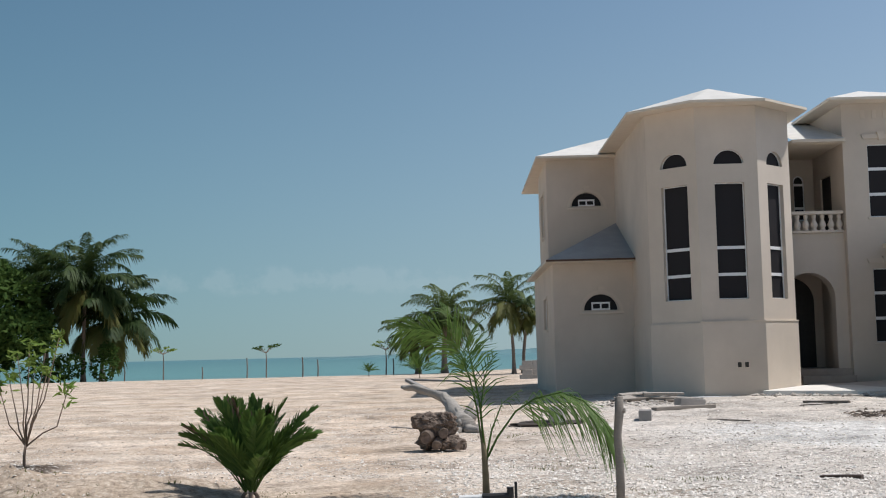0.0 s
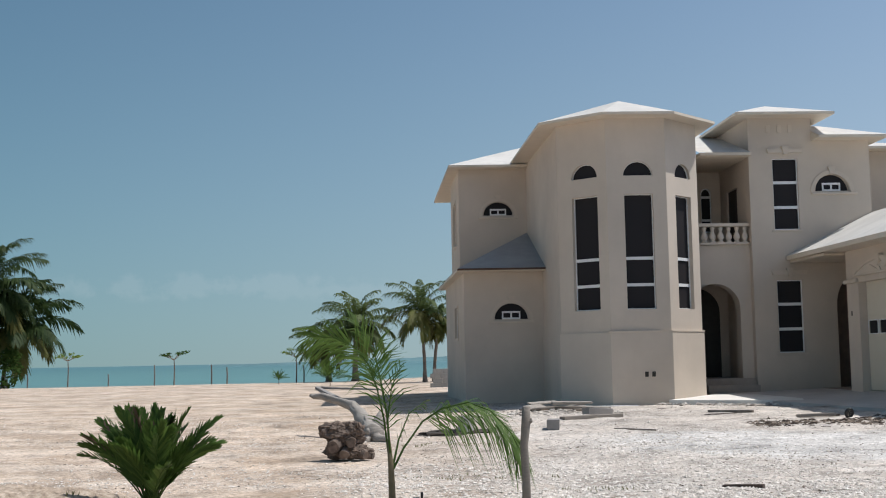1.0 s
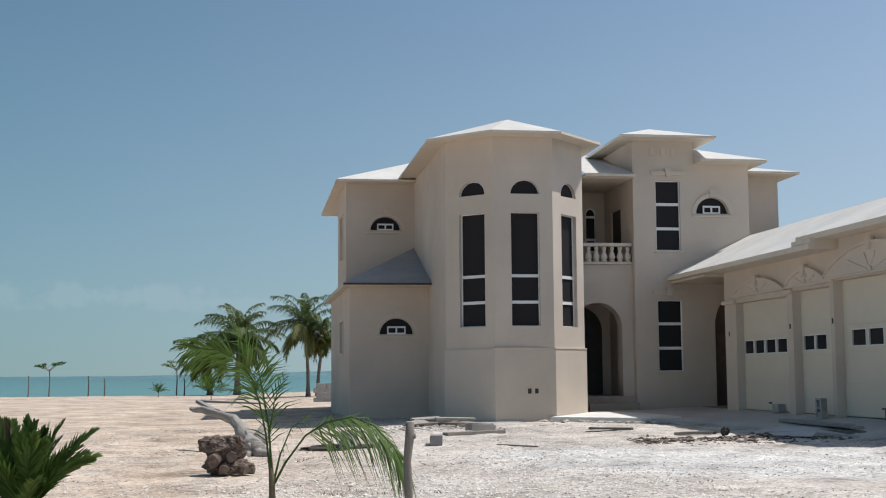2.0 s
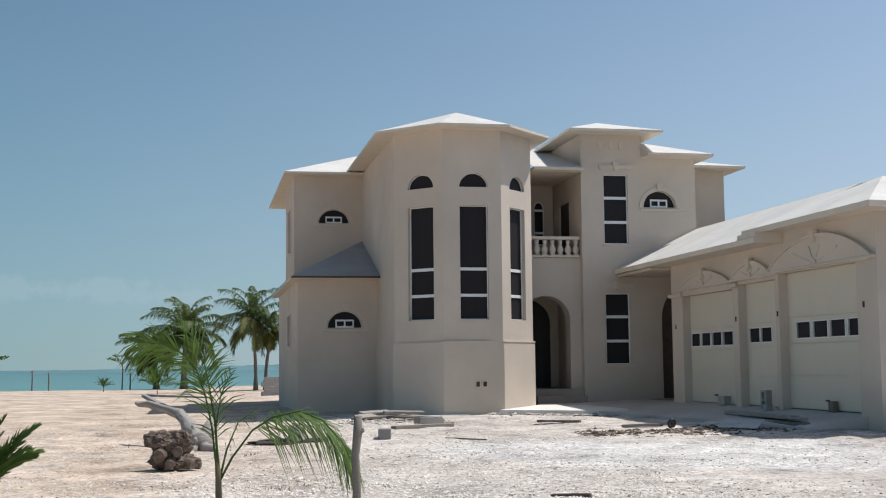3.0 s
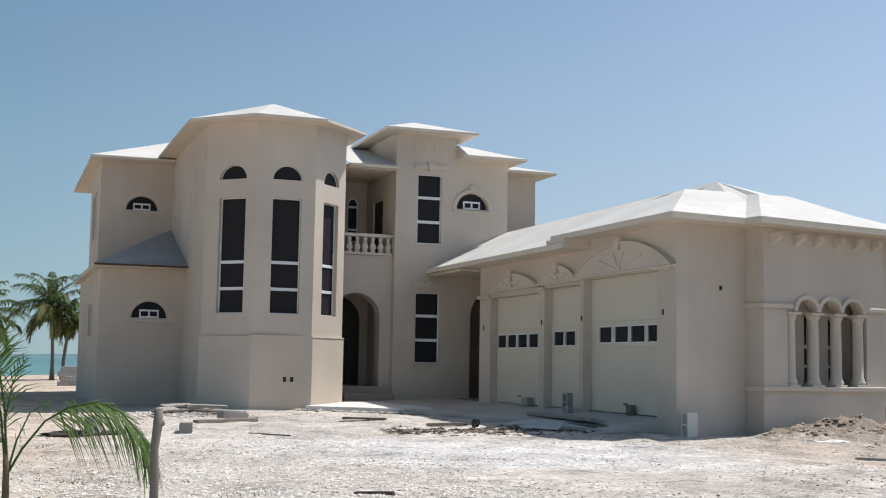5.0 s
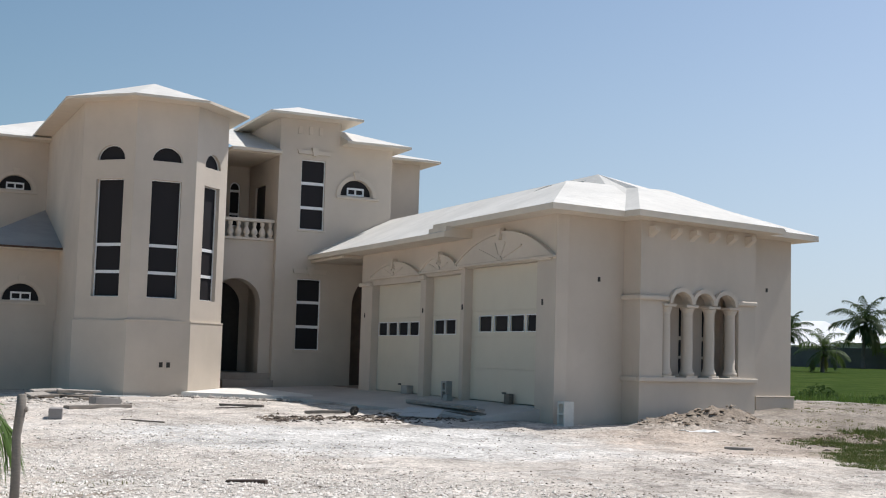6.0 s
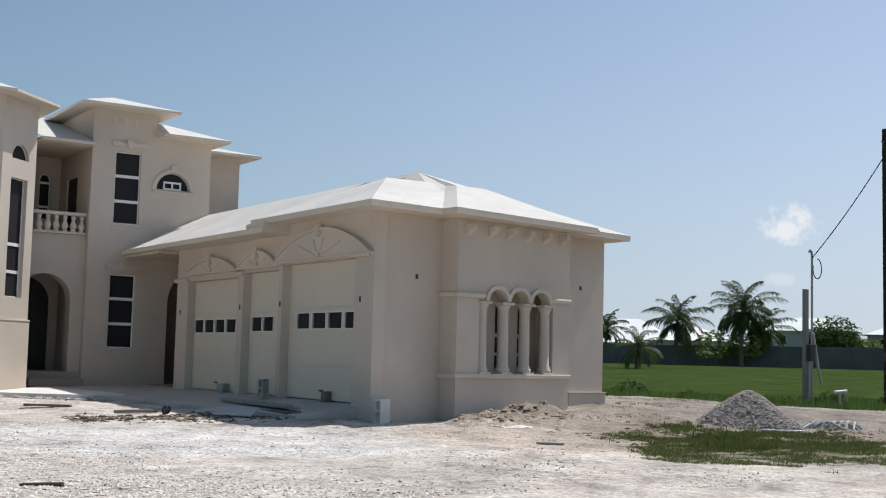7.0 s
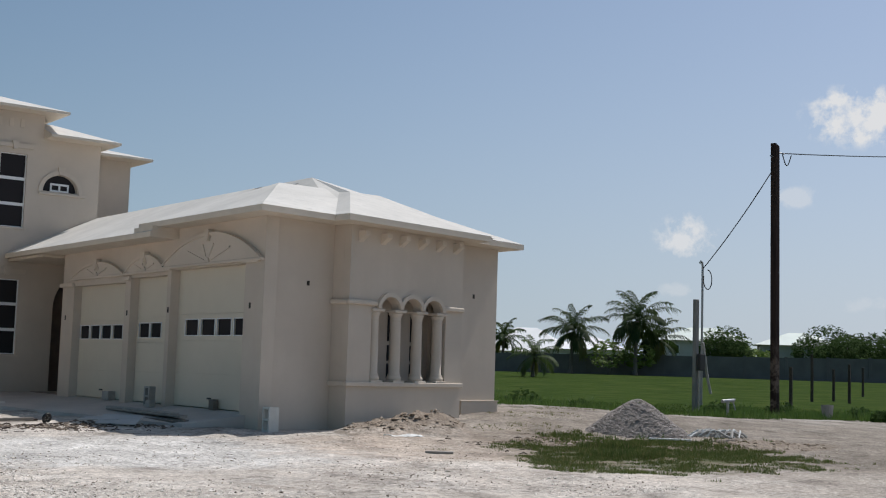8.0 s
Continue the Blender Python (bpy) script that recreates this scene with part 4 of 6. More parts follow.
COL = [(0.128, 0), (0.128, 0.045), (0.132, 0.05), (0.132, 0.09), (0.108, 0.105), (0.116, 0.13), (0.098, 0.155), (0.100, 0.5), (0.092, 1.03), (0.089, 1.07), (0.099, 1.085), (0.090, 1.10), (0.108, 1.16), (0.126, 1.185), (0.126, 1.215)]
bm = bmesh.new()
lathe(bm, COL, (0, 0, 0), 32)
for v in bm.verts:
    if 0.15 < v.co.z < 1.05 and round(math.degrees(math.atan2(v.co.y, v.co.x)) / 11.25) % 2:
        v.co.x, v.co.y = v.co.x * 0.93, v.co.y * 0.93
cme = mesh_of("column", bm, TRIM, True)
for x in (2.19, 2.74, 3.29, 3.83):
    c = new("column", cme)
    c.parent = house
    c.matrix_local = mP @ Matrix.Translation((x, 0.09, 0.896))
    tagged(c, "slender cast plaster column")
    part("capital", boxm(-0.15, 0.15, -0.14, 0.14, 1.215, 1.262, 0.01), TRIM, c)
    part("base_block", boxm(-0.14, 0.14, -0.135, 0.135, -0.01, 0.03, 0.008), TRIM, c)
for x in (1.74, 2.28, 2.74, 3.23, 3.69, 4.17):
    bm = sheet([(0, 3.27), (0.0, 3.46), (-0.17, 3.46), (-0.17, 3.38), (-0.06, 3.32)], [], 0.11, mP @ Matrix(((0, 1, 0, x - 0.055), (1, 0, 0, 0), (0, 0, 1, 0), (0, 0, 0, 1))))
    part("corbel", bm, TRIM, house)

# garage roofs: a front hip, and the wider hip over the projection with its small west cheek
ZG, ZR = 3.66, 3.47
E1, E2, E3, E4, E5, E6 = at_end(-0.52, 0.5, ZG), at_end(1.055, 0.5, ZG), at_end(1.045, 0.86, ZG), at_end(4.68, 0.86, 3.63), at_end(4.70, 0.5, 3.63), at_end(6.10, 0.5, 3.62)
E7 = (E6[0] - 0.3, 28.0, 3.62)
eave([E1, E2, E3, E4, E5, E6, E7, (12.6, 28.0, ZG), (12.6, 22.2, ZG), (E1[0] - 0.02, 22.2, ZG)], 0.10)
part("eave_fill", boxm(10.235, 10.9, 21.41, 22.195, 3.38, 3.57), FASCIA, house)
roof([E1, at_end(5.2, 0.5, ZG), (15.9, 22.2, ZG), (E1[0] - 0.02, 22.2, ZG), (12.0, 20.0, 4.42), (14.2, 20.0, 4.42)], [(0, 1, 5, 4), (1, 2, 5), (2, 3, 4, 5), (3, 0, 4)])
AP, TR, TL = (13.42, 21.2, 4.80), (12.98, 19.15, 4.275), (13.0, 19.55, 4.31)
roof([E2, E3, E4, E5, E6, E7, AP, TR, TL, (13.42, 28.5, 4.80), (11.80, 22.6, ZG)],
     [(0, 1, 7, 8), (1, 2, 7), (2, 6, 7), (7, 6, 8), (2, 3, 6), (3, 4, 6), (4, 5, 9, 6), (0, 8, 6), (0, 6, 10), (10, 6, 9)], lift=0.004)
eave([(x, y, ZR) for x, y in ((10.20, 21.4), (10.9, 21.4), (10.9, 29.2), (10.20, 29.2))], 0.10)
roof([(10.20, 21.4, ZR), (10.20, 29.22, ZR), (12.35, 29.22, 4.50), (13.4, 29.22, 4.72), (13.4, 21.4, 4.72), (12.35, 21.4, 4.50)], [(0, 1, 2, 5), (5, 2, 3, 4), (0, 5, 4)])
part("soffit", boxm(10.3, 12.3, 27.0, 29.595, 3.30, 3.36), SOFFIT, house)
part("wall", boxm(10.78, 10.98, 26.2, 26.96, 2.7, 3.35), STUCCO, house)
# unseen dark sheets, added so that nothing shines through the openings
part("inner_wall", boxm(4.99, 13.5, 32.6, 32.8, 0.1, 6.5), SHADE_DARK, house)
part("inner_floor", boxm(5.0, 8.0, 29.6, 32.5, 3.2, 3.3), SHADE_DARK, house)

# concrete apron before the doors and courtyard slab
bm = bmesh.new()
top = [(10.98, 18.6, 0.338), (9.78, 18.9, 0.15), (9.0, 24.6, 0.17), (8.3, 27.2, 0.20), (8.18, 28.65, 0.26), (10.98, 29.22, 0.325)]
va = [bm.verts.new(p) for p in top]
vb = [bm.verts.new((x, y, -0.1)) for x, y, z in top]
for q in ((0, 5, 2, 1), (2, 5, 4, 3)):
    bm.faces.new([va[k] for k in q])
for k in range(6):
    bm.faces.new((va[k], va[(k + 1) % 6], vb[(k + 1) % 6], vb[k]))
bmesh.ops.subdivide_edges(bm, edges=bm.edges[:], cuts=5, use_grid_fill=True)
for v in bm.verts:
    v.co.z += 0.012 * noise.noise(v.co * 1.7)
bmesh.ops.recalc_face_normals(bm, faces=bm.faces[:])
tagged(part("apron_slab", bm, SLAB), "sloping grey concrete apron before the garage doors", "slab", kind="structure")

# courtyard slab: paler than the apron, its sunlight painted into the colour
bm = bmesh.new()
poly_solid(bm, [(6.75, 27.1, 0.205), (8.9, 25.75, 0.195), (9.5, 25.6, 0.205), (8.9, 28.64, 0.265), (8.2, 28.64, 0.265), (7.7, 28.0, 0.25)], 0.32)
tagged(part("courtyard_slab", bm, plain("sunlit_slab", (0.74, 0.71, 0.67), 0.92, var=0.12, scale=1.1, bump=0.3)), "raw concrete courtyard slab, sunlight put into its pale colour", "slab", kind="structure")
# ---- plants ----
def leaflet(bm, p, out, up, length, width, droop):
    """One narrow leaflet of two bent segments."""
    side = out.cross(up)
    if side.length < 1e-4:
        side = Vector((1, 0, 0))
    side = side.normalized() * width
    a = p + out * length * 0.5 - Vector((0, 0, droop * length * 0.18))
    b = p + out * length * 0.92 - Vector((0, 0, droop * length * 0.62))
    v = [bm.verts.new(q) for q in (p - side * 0.5, p + side * 0.5, a + side, a - side, b)]
    bm.faces.new(v[:4])
    bm.faces.new((v[3], v[2], v[4]))


def frond(bm, pts, n, ll, width, rnd, droop=1.0, r0=0.012, lift=0.35, start=0.12, roll=0.0, sweep=1.0):
    """A feather leaf: midrib along points and leaflets in two ranks."""
    pts = [Vector(p) for p in pts]
    tube(bm, pts, [r0 * (1 - 0.85 * k / (len(pts) - 1)) for k in range(len(pts))], 4)
    seg = [(b - a).length for a, b in zip(pts, pts[1:])]
    total = sum(seg)
    for j in range(n):
        f = start + (1 - start) * (j + 0.5) / n
        d, k = f * total, 0
        while k < len(seg) - 1 and d > seg[k]:
            d -= seg[k]
            k += 1
        p = pts[k].lerp(pts[k + 1], d / seg[k])
        ahead = (pts[k + 1] - pts[k]).normalized()
        flat = ahead.cross(Vector((0, 0, 1)))
        flat = flat.normalized() if flat.length > 0.05 else Vector((1, 0, 0))
        flat = Matrix.Rotation(roll, 3, ahead) @ flat
        up = flat.cross(ahead).normalized()
        env = math.sin(math.pi * min(1, 0.22 + f * 0.72)) ** 0.7
        for s in (-1, 1):
            out = (flat * s * (0.8 - 0.35 * f) * sweep + ahead * (0.45 + 0.5 * f) + up * lift + Vector((rnd.uniform(-.12, .12), rnd.uniform(-.12, .12), rnd.uniform(-.1, .1)))).normalized()
            leaflet(bm, p, out, up, ll * env * rnd.uniform(0.8, 1.1), width, droop * rnd.uniform(0.7, 1.3))


def arch_points(base, az, el, length, sag, n=7):
    """A midrib that leaves its base at an angle and bends down under its weight."""
    pts, p, e = [], Vector(base), el
    for k in range(n + 1):
        pts.append(p.copy())
        p = p + Vector((math.cos(az) * math.cos(e), math.sin(az) * math.cos(e), math.sin(e))) * (length / n)
        e -= sag / n * (0.5 + k / n)
    return pts


def coconut_palm(at, trunk_h, lean, n_fronds, length, seed, label, dry=3, r=0.16, leaflets=30, width=0.028, group="", mat=None):
    rnd = random.Random(seed)
    palm = thing("coconut_palm", label, "palm tree", group=group, at=at)
    top = Vector((lean[0], lean[1], trunk_h))
    pts = [Vector((lean[0] * f * f, lean[1] * f * f, trunk_h * f - (0.15 if f == 0 else 0))) for f in (0, 0.08, 0.2, 0.35, 0.5, 0.65, 0.8, 0.92, 1.0)]
    bm = bmesh.new()
    tube(bm, pts, [r * 1.7, r * 1.25, r, r * 0.92, r * 0.88, r * 0.84, r * 0.8, r * 0.8, r * 0.85], 10)
    rough_up(bm, r * 0.12, 3, seed)
    part("trunk", bm, BARK, palm, smooth=True)
    bm, bd = bmesh.new(), bmesh.new()
    for k in range(n_fronds):
        f = k / max(1, n_fronds - 1)
        az = k * 2.39996 + rnd.uniform(-.25, .25)
        el = radians(84 - 122 * f ** 1.1 + rnd.uniform(-10, 10))
        ln = length * rnd.uniform(0.85, 1.08) * (0.72 + 0.28 * math.sin(math.pi * min(1, 0.2 + f)))
        old = k >= n_fronds - dry
        frond(bd if old else bm, arch_points(top, az, el, ln, radians(70 + 34 * (1 - f))), int(leaflets * 1.35), length * 0.25, width * 0.55, rnd, 1.25, 0.03, 0.25, 0.1, rnd.uniform(-.5, .5))
    part("crown", bm, mat or COCO, palm)
    if dry:
        part("dry_fronds", bd, COCODRY, palm, "yellowed hanging fronds")
    else:
        bd.free()
    bm = bmesh.new()
    for k in range(7):
        a = k * 0.9
        c = top + Vector((math.cos(a) * 0.22, math.sin(a) * 0.22, -0.25 - 0.08 * (k % 3)))
        bmesh.ops.create_icosphere(bm, subdivisions=1, radius=0.13, matrix=Matrix.Translation(c))
    part("coconuts", bm, COCODRY, palm, "cluster of coconuts")
    return palm


def foliage(bm, centre, radii, n, size, rnd, shell=0.55, slim=0.45):
    """Many small bent leaves through a lumpy crown."""
    for _ in range(n):
        d = Vector((rnd.gauss(0, 1), rnd.gauss(0, 1), rnd.gauss(0, 1))).normalized()
        k = shell + (1 - shell) * rnd.random() ** 0.6
        lump = 1 + 0.28 * noise.noise(d * 2.3 + Vector(centre))
        p = Vector((d.x * radii[0], d.y * radii[1], d.z * radii[2])) * k * lump + Vector(centre)
        a = Vector((rnd.gauss(0, 1), rnd.gauss(0, 1), rnd.gauss(0, .7))).normalized()
        b = a.orthogonal().normalized()
        s = size * rnd.uniform(0.6, 1.3)
        q = [p - a * s, p + b * s * slim, p + a * s, p - b * s * slim]
        v = [bm.verts.new(t) for t in q]
        bm.faces.new((v[0], v[1], v[2]))
        bm.faces.new((v[0], v[2], v[3]))


def broad_tree(at, trunk_h, clumps, label, seed, leaf=0.16, n=500, mat=None, name="broadleaf_tree", r=0.14):
    rnd = random.Random(seed)
    tree = thing(name, label, "tree" if "tree" in name else "shrub", at=at)
    bm = bmesh.new()
    tube(bm, [(0, 0, -0.15), (0.03, 0, trunk_h * 0.5), (0.0, 0.05, trunk_h)], [r * 1.3, r, r * 0.8], 8)
    for c, rad in clumps:
        tube(bm, [(0, 0.05, trunk_h * 0.8), Vector(c) * 0.6 + Vector((0, 0, trunk_h * 0.35)), c], [r * 0.5, r * 0.3, r * 0.12], 5)
    part("trunk", bm, BARK, tree, smooth=True)
    bm = bmesh.new()
    for c, rad in clumps:
        foliage(bm, c, rad, n, leaf, rnd)
    part("crown", bm, mat or BUSH, tree)
    return tree


def h0(x, y):
    return height(x, y)


def settle(before, old, new_eye, turn):
    """Swings a group of things about a survey station and sets them on the ground again."""
    m = Matrix.Translation((new_eye[0], new_eye[1], 0)) @ Matrix.Rotation(radians(turn), 4, "Z") @ Matrix.Translation((-old[0], -old[1], 0))
    for ob in list(scene.objects):
        if ob.parent is None and ob not in before and ob.type in {"MESH", "EMPTY"}:
            c = sum((Vector(v) for v in ob.bound_box), Vector()) / 8 if ob.type == "MESH" else Vector()
            a = ob.matrix_basis @ c
            b = m @ a
            ob.matrix_basis = Matrix.Translation((0, 0, h0(b.x, b.y) - h0(a.x, a.y))) @ m @ ob.matrix_basis


known = set(scene.objects)
# palms and trees along the beach
coconut_palm((-24.0, 81.7, h0(-24.0, 81.7)), 6.3, (0.1, 0.2), 44, 5.2, 11, "tall dark-green coconut palm on the beach edge", dry=9, r=0.14, leaflets=34, width=0.10)
coconut_palm((-23.2, 83.0, h0(-23.2, 83.0)), 4.3, (0.7, 0), 34, 4.8, 12, "leaning coconut palm with yellowing lower fronds", dry=10, r=0.14, leaflets=34, width=0.11)
coconut_palm((-27.3, 84.5, h0(-27.3, 84.5)), 7.0, (-0.4, 0), 44, 4.8, 13, "coconut palm behind a broadleaf tree", dry=3, r=0.2, leaflets=24, width=0.085)
broad_tree((-29.2, 80.5, h0(-29.2, 80.5)), 2.4, [((0.4, 0, 5.2), (2.6, 2.2, 2.2)), ((-2.6, 0, 4.2), (2.4, 2.2, 2.2)), ((1.5, -0.6, 3.2), (2.6, 2.0, 1.7)), ((-0.8, 0.4, 6.6), (1.9, 1.7, 1.6)), ((-1.5, 0, 1.9), (3.2, 2, 1.5))],
           "dense dark-green broadleaf tree beside the palms", 21, 0.27, 1700, TREELEAF)
broad_tree((-22.2, 80.3, h0(-22.2, 80.3)), 0.5, [((0, 0, 0.9), (1.0, 0.8, 0.9)), ((0.2, 0, 1.9), (0.6, 0.5, 0.7))], "dark bush at the foot of the palms", 22, 0.15, 320, name="bush", r=0.05)
broad_tree((-25.6, 79.6, h0(-25.6, 79.6)), 0.4, [((0, 0, 0.7), (1.7, 1.0, 0.9)), ((1.2, 0, 0.9), (1.2, 0.8, 0.9))], "low spreading bush under the palms", 23, 0.15, 420, name="bush", r=0.05)
coconut_palm((-0.3, 74, h0(-0.3, 74)), 3.3, (0.1, 0), 34, 3.1, 14, "bushy young coconut palm before the sea", dry=4, r=0.17, leaflets=26, width=0.07, mat=MIDPALM)
coconut_palm((-1.9, 75.5, h0(-1.9, 75.5)), 2.2, (-0.2, 0), 24, 2.4, 15, "bushy young coconut palm before the sea", dry=4, r=0.15, leaflets=24, width=0.07, mat=MIDPALM)
coconut_palm((3.2, 62, h0(3.2, 62)), 3.5, (-0.15, 0), 26, 2.6, 16, "coconut palm with yellowed lower fronds beside the house", dry=11, r=0.09, leaflets=28, width=0.055, mat=MIDPALM)
coconut_palm((3.7, 62.6, h0(3.7, 62.6)), 2.9, (0.35, 0), 18, 1.9, 17, "coconut palm with yellowed lower fronds beside the house", dry=7, r=0.09, leaflets=26, width=0.055, mat=MIDPALM)


def cycad(at, n, length, seed, label, trunk=0.2, leaflets=26, el_top=80, stems=1, dried=0, bare=0.22, spread=46):
    rnd = random.Random(seed)
    cy = thing("cycad", label, "cycad palm", at=at)
    feet = [Vector((0, 0, 0))] if stems == 1 else [Vector((0.07 * math.cos(k * 2.3 + 0.4), 0.05 * math.sin(k * 2.3 + 0.4), 0)) for k in range(stems)]
    for p in feet:
        bm = bmesh.new()
        tube(bm, [p + Vector((0, 0, -0.1)), p * 0.9 + Vector((0, 0, trunk * 0.5)), p * 0.6 + Vector((0, 0, trunk))], [0.022, 0.019, 0.016], 9)
        rough_up(bm, 0.008, 20, seed)
        part("trunk", bm, TWIG, cy)
    for k in range(n):
        f = k / (n - 1)
        az = k * 2.39996 + rnd.uniform(-.2, .2)
        el = radians(el_top - spread * f ** 0.9 + rnd.uniform(-8, 8))
        ln = length * rnd.uniform(0.82, 1.08)
        pts = arch_points(feet[k % len(feet)] * 0.6 + Vector((0, 0, trunk)), az, el, ln, radians(18 + 44 * f), 8)
        turn = rnd.uniform(-1, 1)
        bm = bmesh.new()
        frond(bm, pts, leaflets, length * 0.28, length * 0.0135, rnd, 0.12, 0.008, 0.18, bare, turn, 0.5)
        leaf = part("frond", bm, CYCLEAF if k % 3 else YOUNG, cy)
        if k < dried * 3 and k % 3 == 1:
            bm = bmesh.new()
            frond(bm, pts[-4:], 12, length * 0.16, length * 0.018, rnd, 0.1, 0.010, 0.1, 0.1, turn, 0.28)
            part("dried_tip", bm, DRIEDTIP, leaf, "dried grey-brown leaf tip")
    return cy


DRIEDTIP = leaf_mat("dried_leaf_tip", (0.10, 0.07, 0.05), (0.20, 0.15, 0.11), 0.8)
cycad((-1.66, 10.3, h0(-1.66, 10.3)), 46, 0.80, 31, "bushy green cycad with dried tips standing in pale soil", trunk=0.06, leaflets=40, el_top=89, stems=3, dried=9, bare=0.18, spread=34)
for x, y, ln, sd in ((-1.45, 60.2, 1.25, 32), (-4.4, 68, 0.6, 33), (0.6, 60, 0.8, 34)):
    cycad((x, y, h0(x, y)), 22, ln, sd, "small cycad on the sand before the sea", trunk=0.25, leaflets=12)

# the young coconut palm beside the track
yp = thing("young_coconut_palm", "young coconut palm with two long arching fronds", "palm tree", at=(0.27, 10.16, h0(0.27, 10.16)))
bm = bmesh.new()
tube(bm, [(0, 0, -0.12), (0, 0, 0.15), (-0.005, 0, 0.34), (-0.02, 0, 0.55)], [0.034, 0.028, 0.024, 0.016], 9)
part("stem", bm, plain("young_stem", (0.16, 0.13, 0.075), 0.7, var=0.25, scale=14), yp, smooth=True)
rnd = random.Random(41)
for pts, n, ll, dr, lift, turn, sweep in (
    ([(0, 0, 0.32), (-0.02, 0.0, 0.42), (-0.055, 0.02, 0.72), (-0.105, 0.04, 0.96), (-0.175, 0.06, 1.17), (-0.29, 0.08, 1.31), (-0.445, 0.10, 1.385), (-0.66, 0.12, 1.40)], 70, 0.66, 0.75, 0.25, 0.9, 1.35),
    ([(0, 0, 0.32), (-0.03, 0.02, 0.75), (-0.08, 0.05, 1.05), (-0.13, 0.08, 1.28), (-0.22, 0.12, 1.46), (-0.33, 0.18, 1.56)], 18, 0.46, 0.5, 0.25, -0.7, 1.0),
    ([(0, 0, 0.30), (0.1, 0, 0.49), (0.257, 0.0, 0.70), (0.413, -0.02, 0.80), (0.624, -0.04, 0.845), (0.80, -0.06, 0.775), (0.96, -0.08, 0.595), (1.04, -0.10, 0.43)], 92, 0.46, 1.5, 0.12, 0.5, 1.0),
    ([(0, 0, 0.30), (0.06, 0.05, 0.55), (0.15, 0.10, 0.76), (0.30, 0.16, 0.86)], 12, 0.28, 1.0, 0.2, -0.6, 1.0),
    ([(0, 0, 0.34), (-0.03, -0.03, 0.7), (0.01, -0.03, 0.98), (0.09, -0.02, 1.16)], 13, 0.28, 0.4, 0.3, 0.8, 0.9),
):
    bm = bmesh.new()
    frond(bm, pts, n, ll, 0.0056 if pts[-1][0] < 0.5 else 0.0068, rnd, dr, 0.014, lift, 0.46 if n > 40 and pts[-1][0] < 0 else 0.34, turn, sweep)
    part("frond", bm, YOUNG, yp)

# the sapling in its ring of dark soil
sap = thing("sapling", "thin branching sapling with light-green leaf tufts", "young tree", at=(-4.72, 13.85, h0(-4.72, 13.85)))
rnd = random.Random(43)
bm, bl = bmesh.new(), bmesh.new()
tube(bm, [(0, 0, -0.1), (0.0, 0, 0.12), (0.02, 0, 0.26)], [0.022, 0.018, 0.015], 6)
for dx, dy, hz, kx in ((-0.20, 0.05, 1.02, 0.5), (-0.05, -0.08, 1.22, 0.5), (0.10, 0.05, 1.16, 0.4), (0.24, 0.0, 1.30, 0.45), (0.38, 0.05, 1.46, 0.5), (0.50, -0.03, 0.86, 0.75), (-0.28, -0.03, 0.92, 0.6), (0.30, -0.1, 1.08, 0.5), (0.02, 0.1, 1.36, 0.3)):
    mid = Vector((dx * kx, dy * kx, hz * 0.5))
    bb = bmesh.new()
    tube(bb, [(0.02, 0, 0.22), Vector((0.02, 0, 0.22)).lerp(mid, 0.55) + Vector((rnd.uniform(-.02, .02), 0, 0.03)), mid + Vector((rnd.uniform(-.04, .04), 0, 0)), Vector((dx, dy, hz))], [0.011, 0.009, 0.0075, 0.004], 5)
    part("branch", bb, TWIG, sap, smooth=True)
    for q in range(3):
        c = mid.lerp(Vector((dx, dy, hz)), (0.62, 0.85, 1.0)[q]) + Vector((rnd.uniform(-.05, .05), rnd.uniform(-.05, .05), 0))
        foliage(bl, c, (0.11, 0.10, 0.07), 5 if q < 2 else 20, 0.062, rnd, 0.2, 0.24)
part("stem", bm, TWIG, sap, smooth=True)
part("leaves", bl, LIGHTLEAF, sap)

for x, y, hh, sd in ((-17.9, 78, 2.05, 51), (-11.1, 75.5, 1.95, 52), (-3.8, 74.6, 1.95, 53)):
    rnd = random.Random(sd)
    tr = thing("beach_sapling", "spindly young tree with a flat tuft of leaves on the beach", "young tree", at=(x, y, h0(x, y)))
    bm, bl = bmesh.new(), bmesh.new()
    tube(bm, [(0, 0, -0.1), (0.03, 0, hh * 0.5), (0, 0, hh * 0.8)], [0.045, 0.035, 0.025], 6)
    for k in range(6):
        a = k * 1.05
        e = Vector((math.cos(a) * 0.65, math.sin(a) * 0.5, hh * rnd.uniform(0.85, 1.0)))
        tube(bm, [(0, 0, hh * 0.75), e], [0.02, 0.01], 4)
        foliage(bl, e, (0.28, 0.24, 0.1), 26, 0.09, rnd, 0.2)
    part("branches", bm, TWIG, tr)
    part("leaves", bl, BUSH if sd == 52 else LIGHTLEAF, tr)

# fence posts along the beach crest
for x, y, hh in ((-15.1, 76.2, 0.72), (-12.5, 77, 1.2), (-8.9, 75.6, 1.15), (-7.9, 74.8, 1.0), (-3.4, 75.5, 0.95), (-20.2, 77.5, 0.8)):
    bm = bmesh.new()
    tube(bm, [(x, y, h0(x, y) - 0.2), (x + 0.02, y, h0(x, y) + hh * 0.5), (x, y, h0(x, y) + hh)], [0.042, 0.04, 0.035], 7)
    rough_up(bm, 0.01, 5, x)
    tagged(part("fence_post", bm, POSTWOOD), "weathered wooden post on the beach", "post", group="posts along the beach")

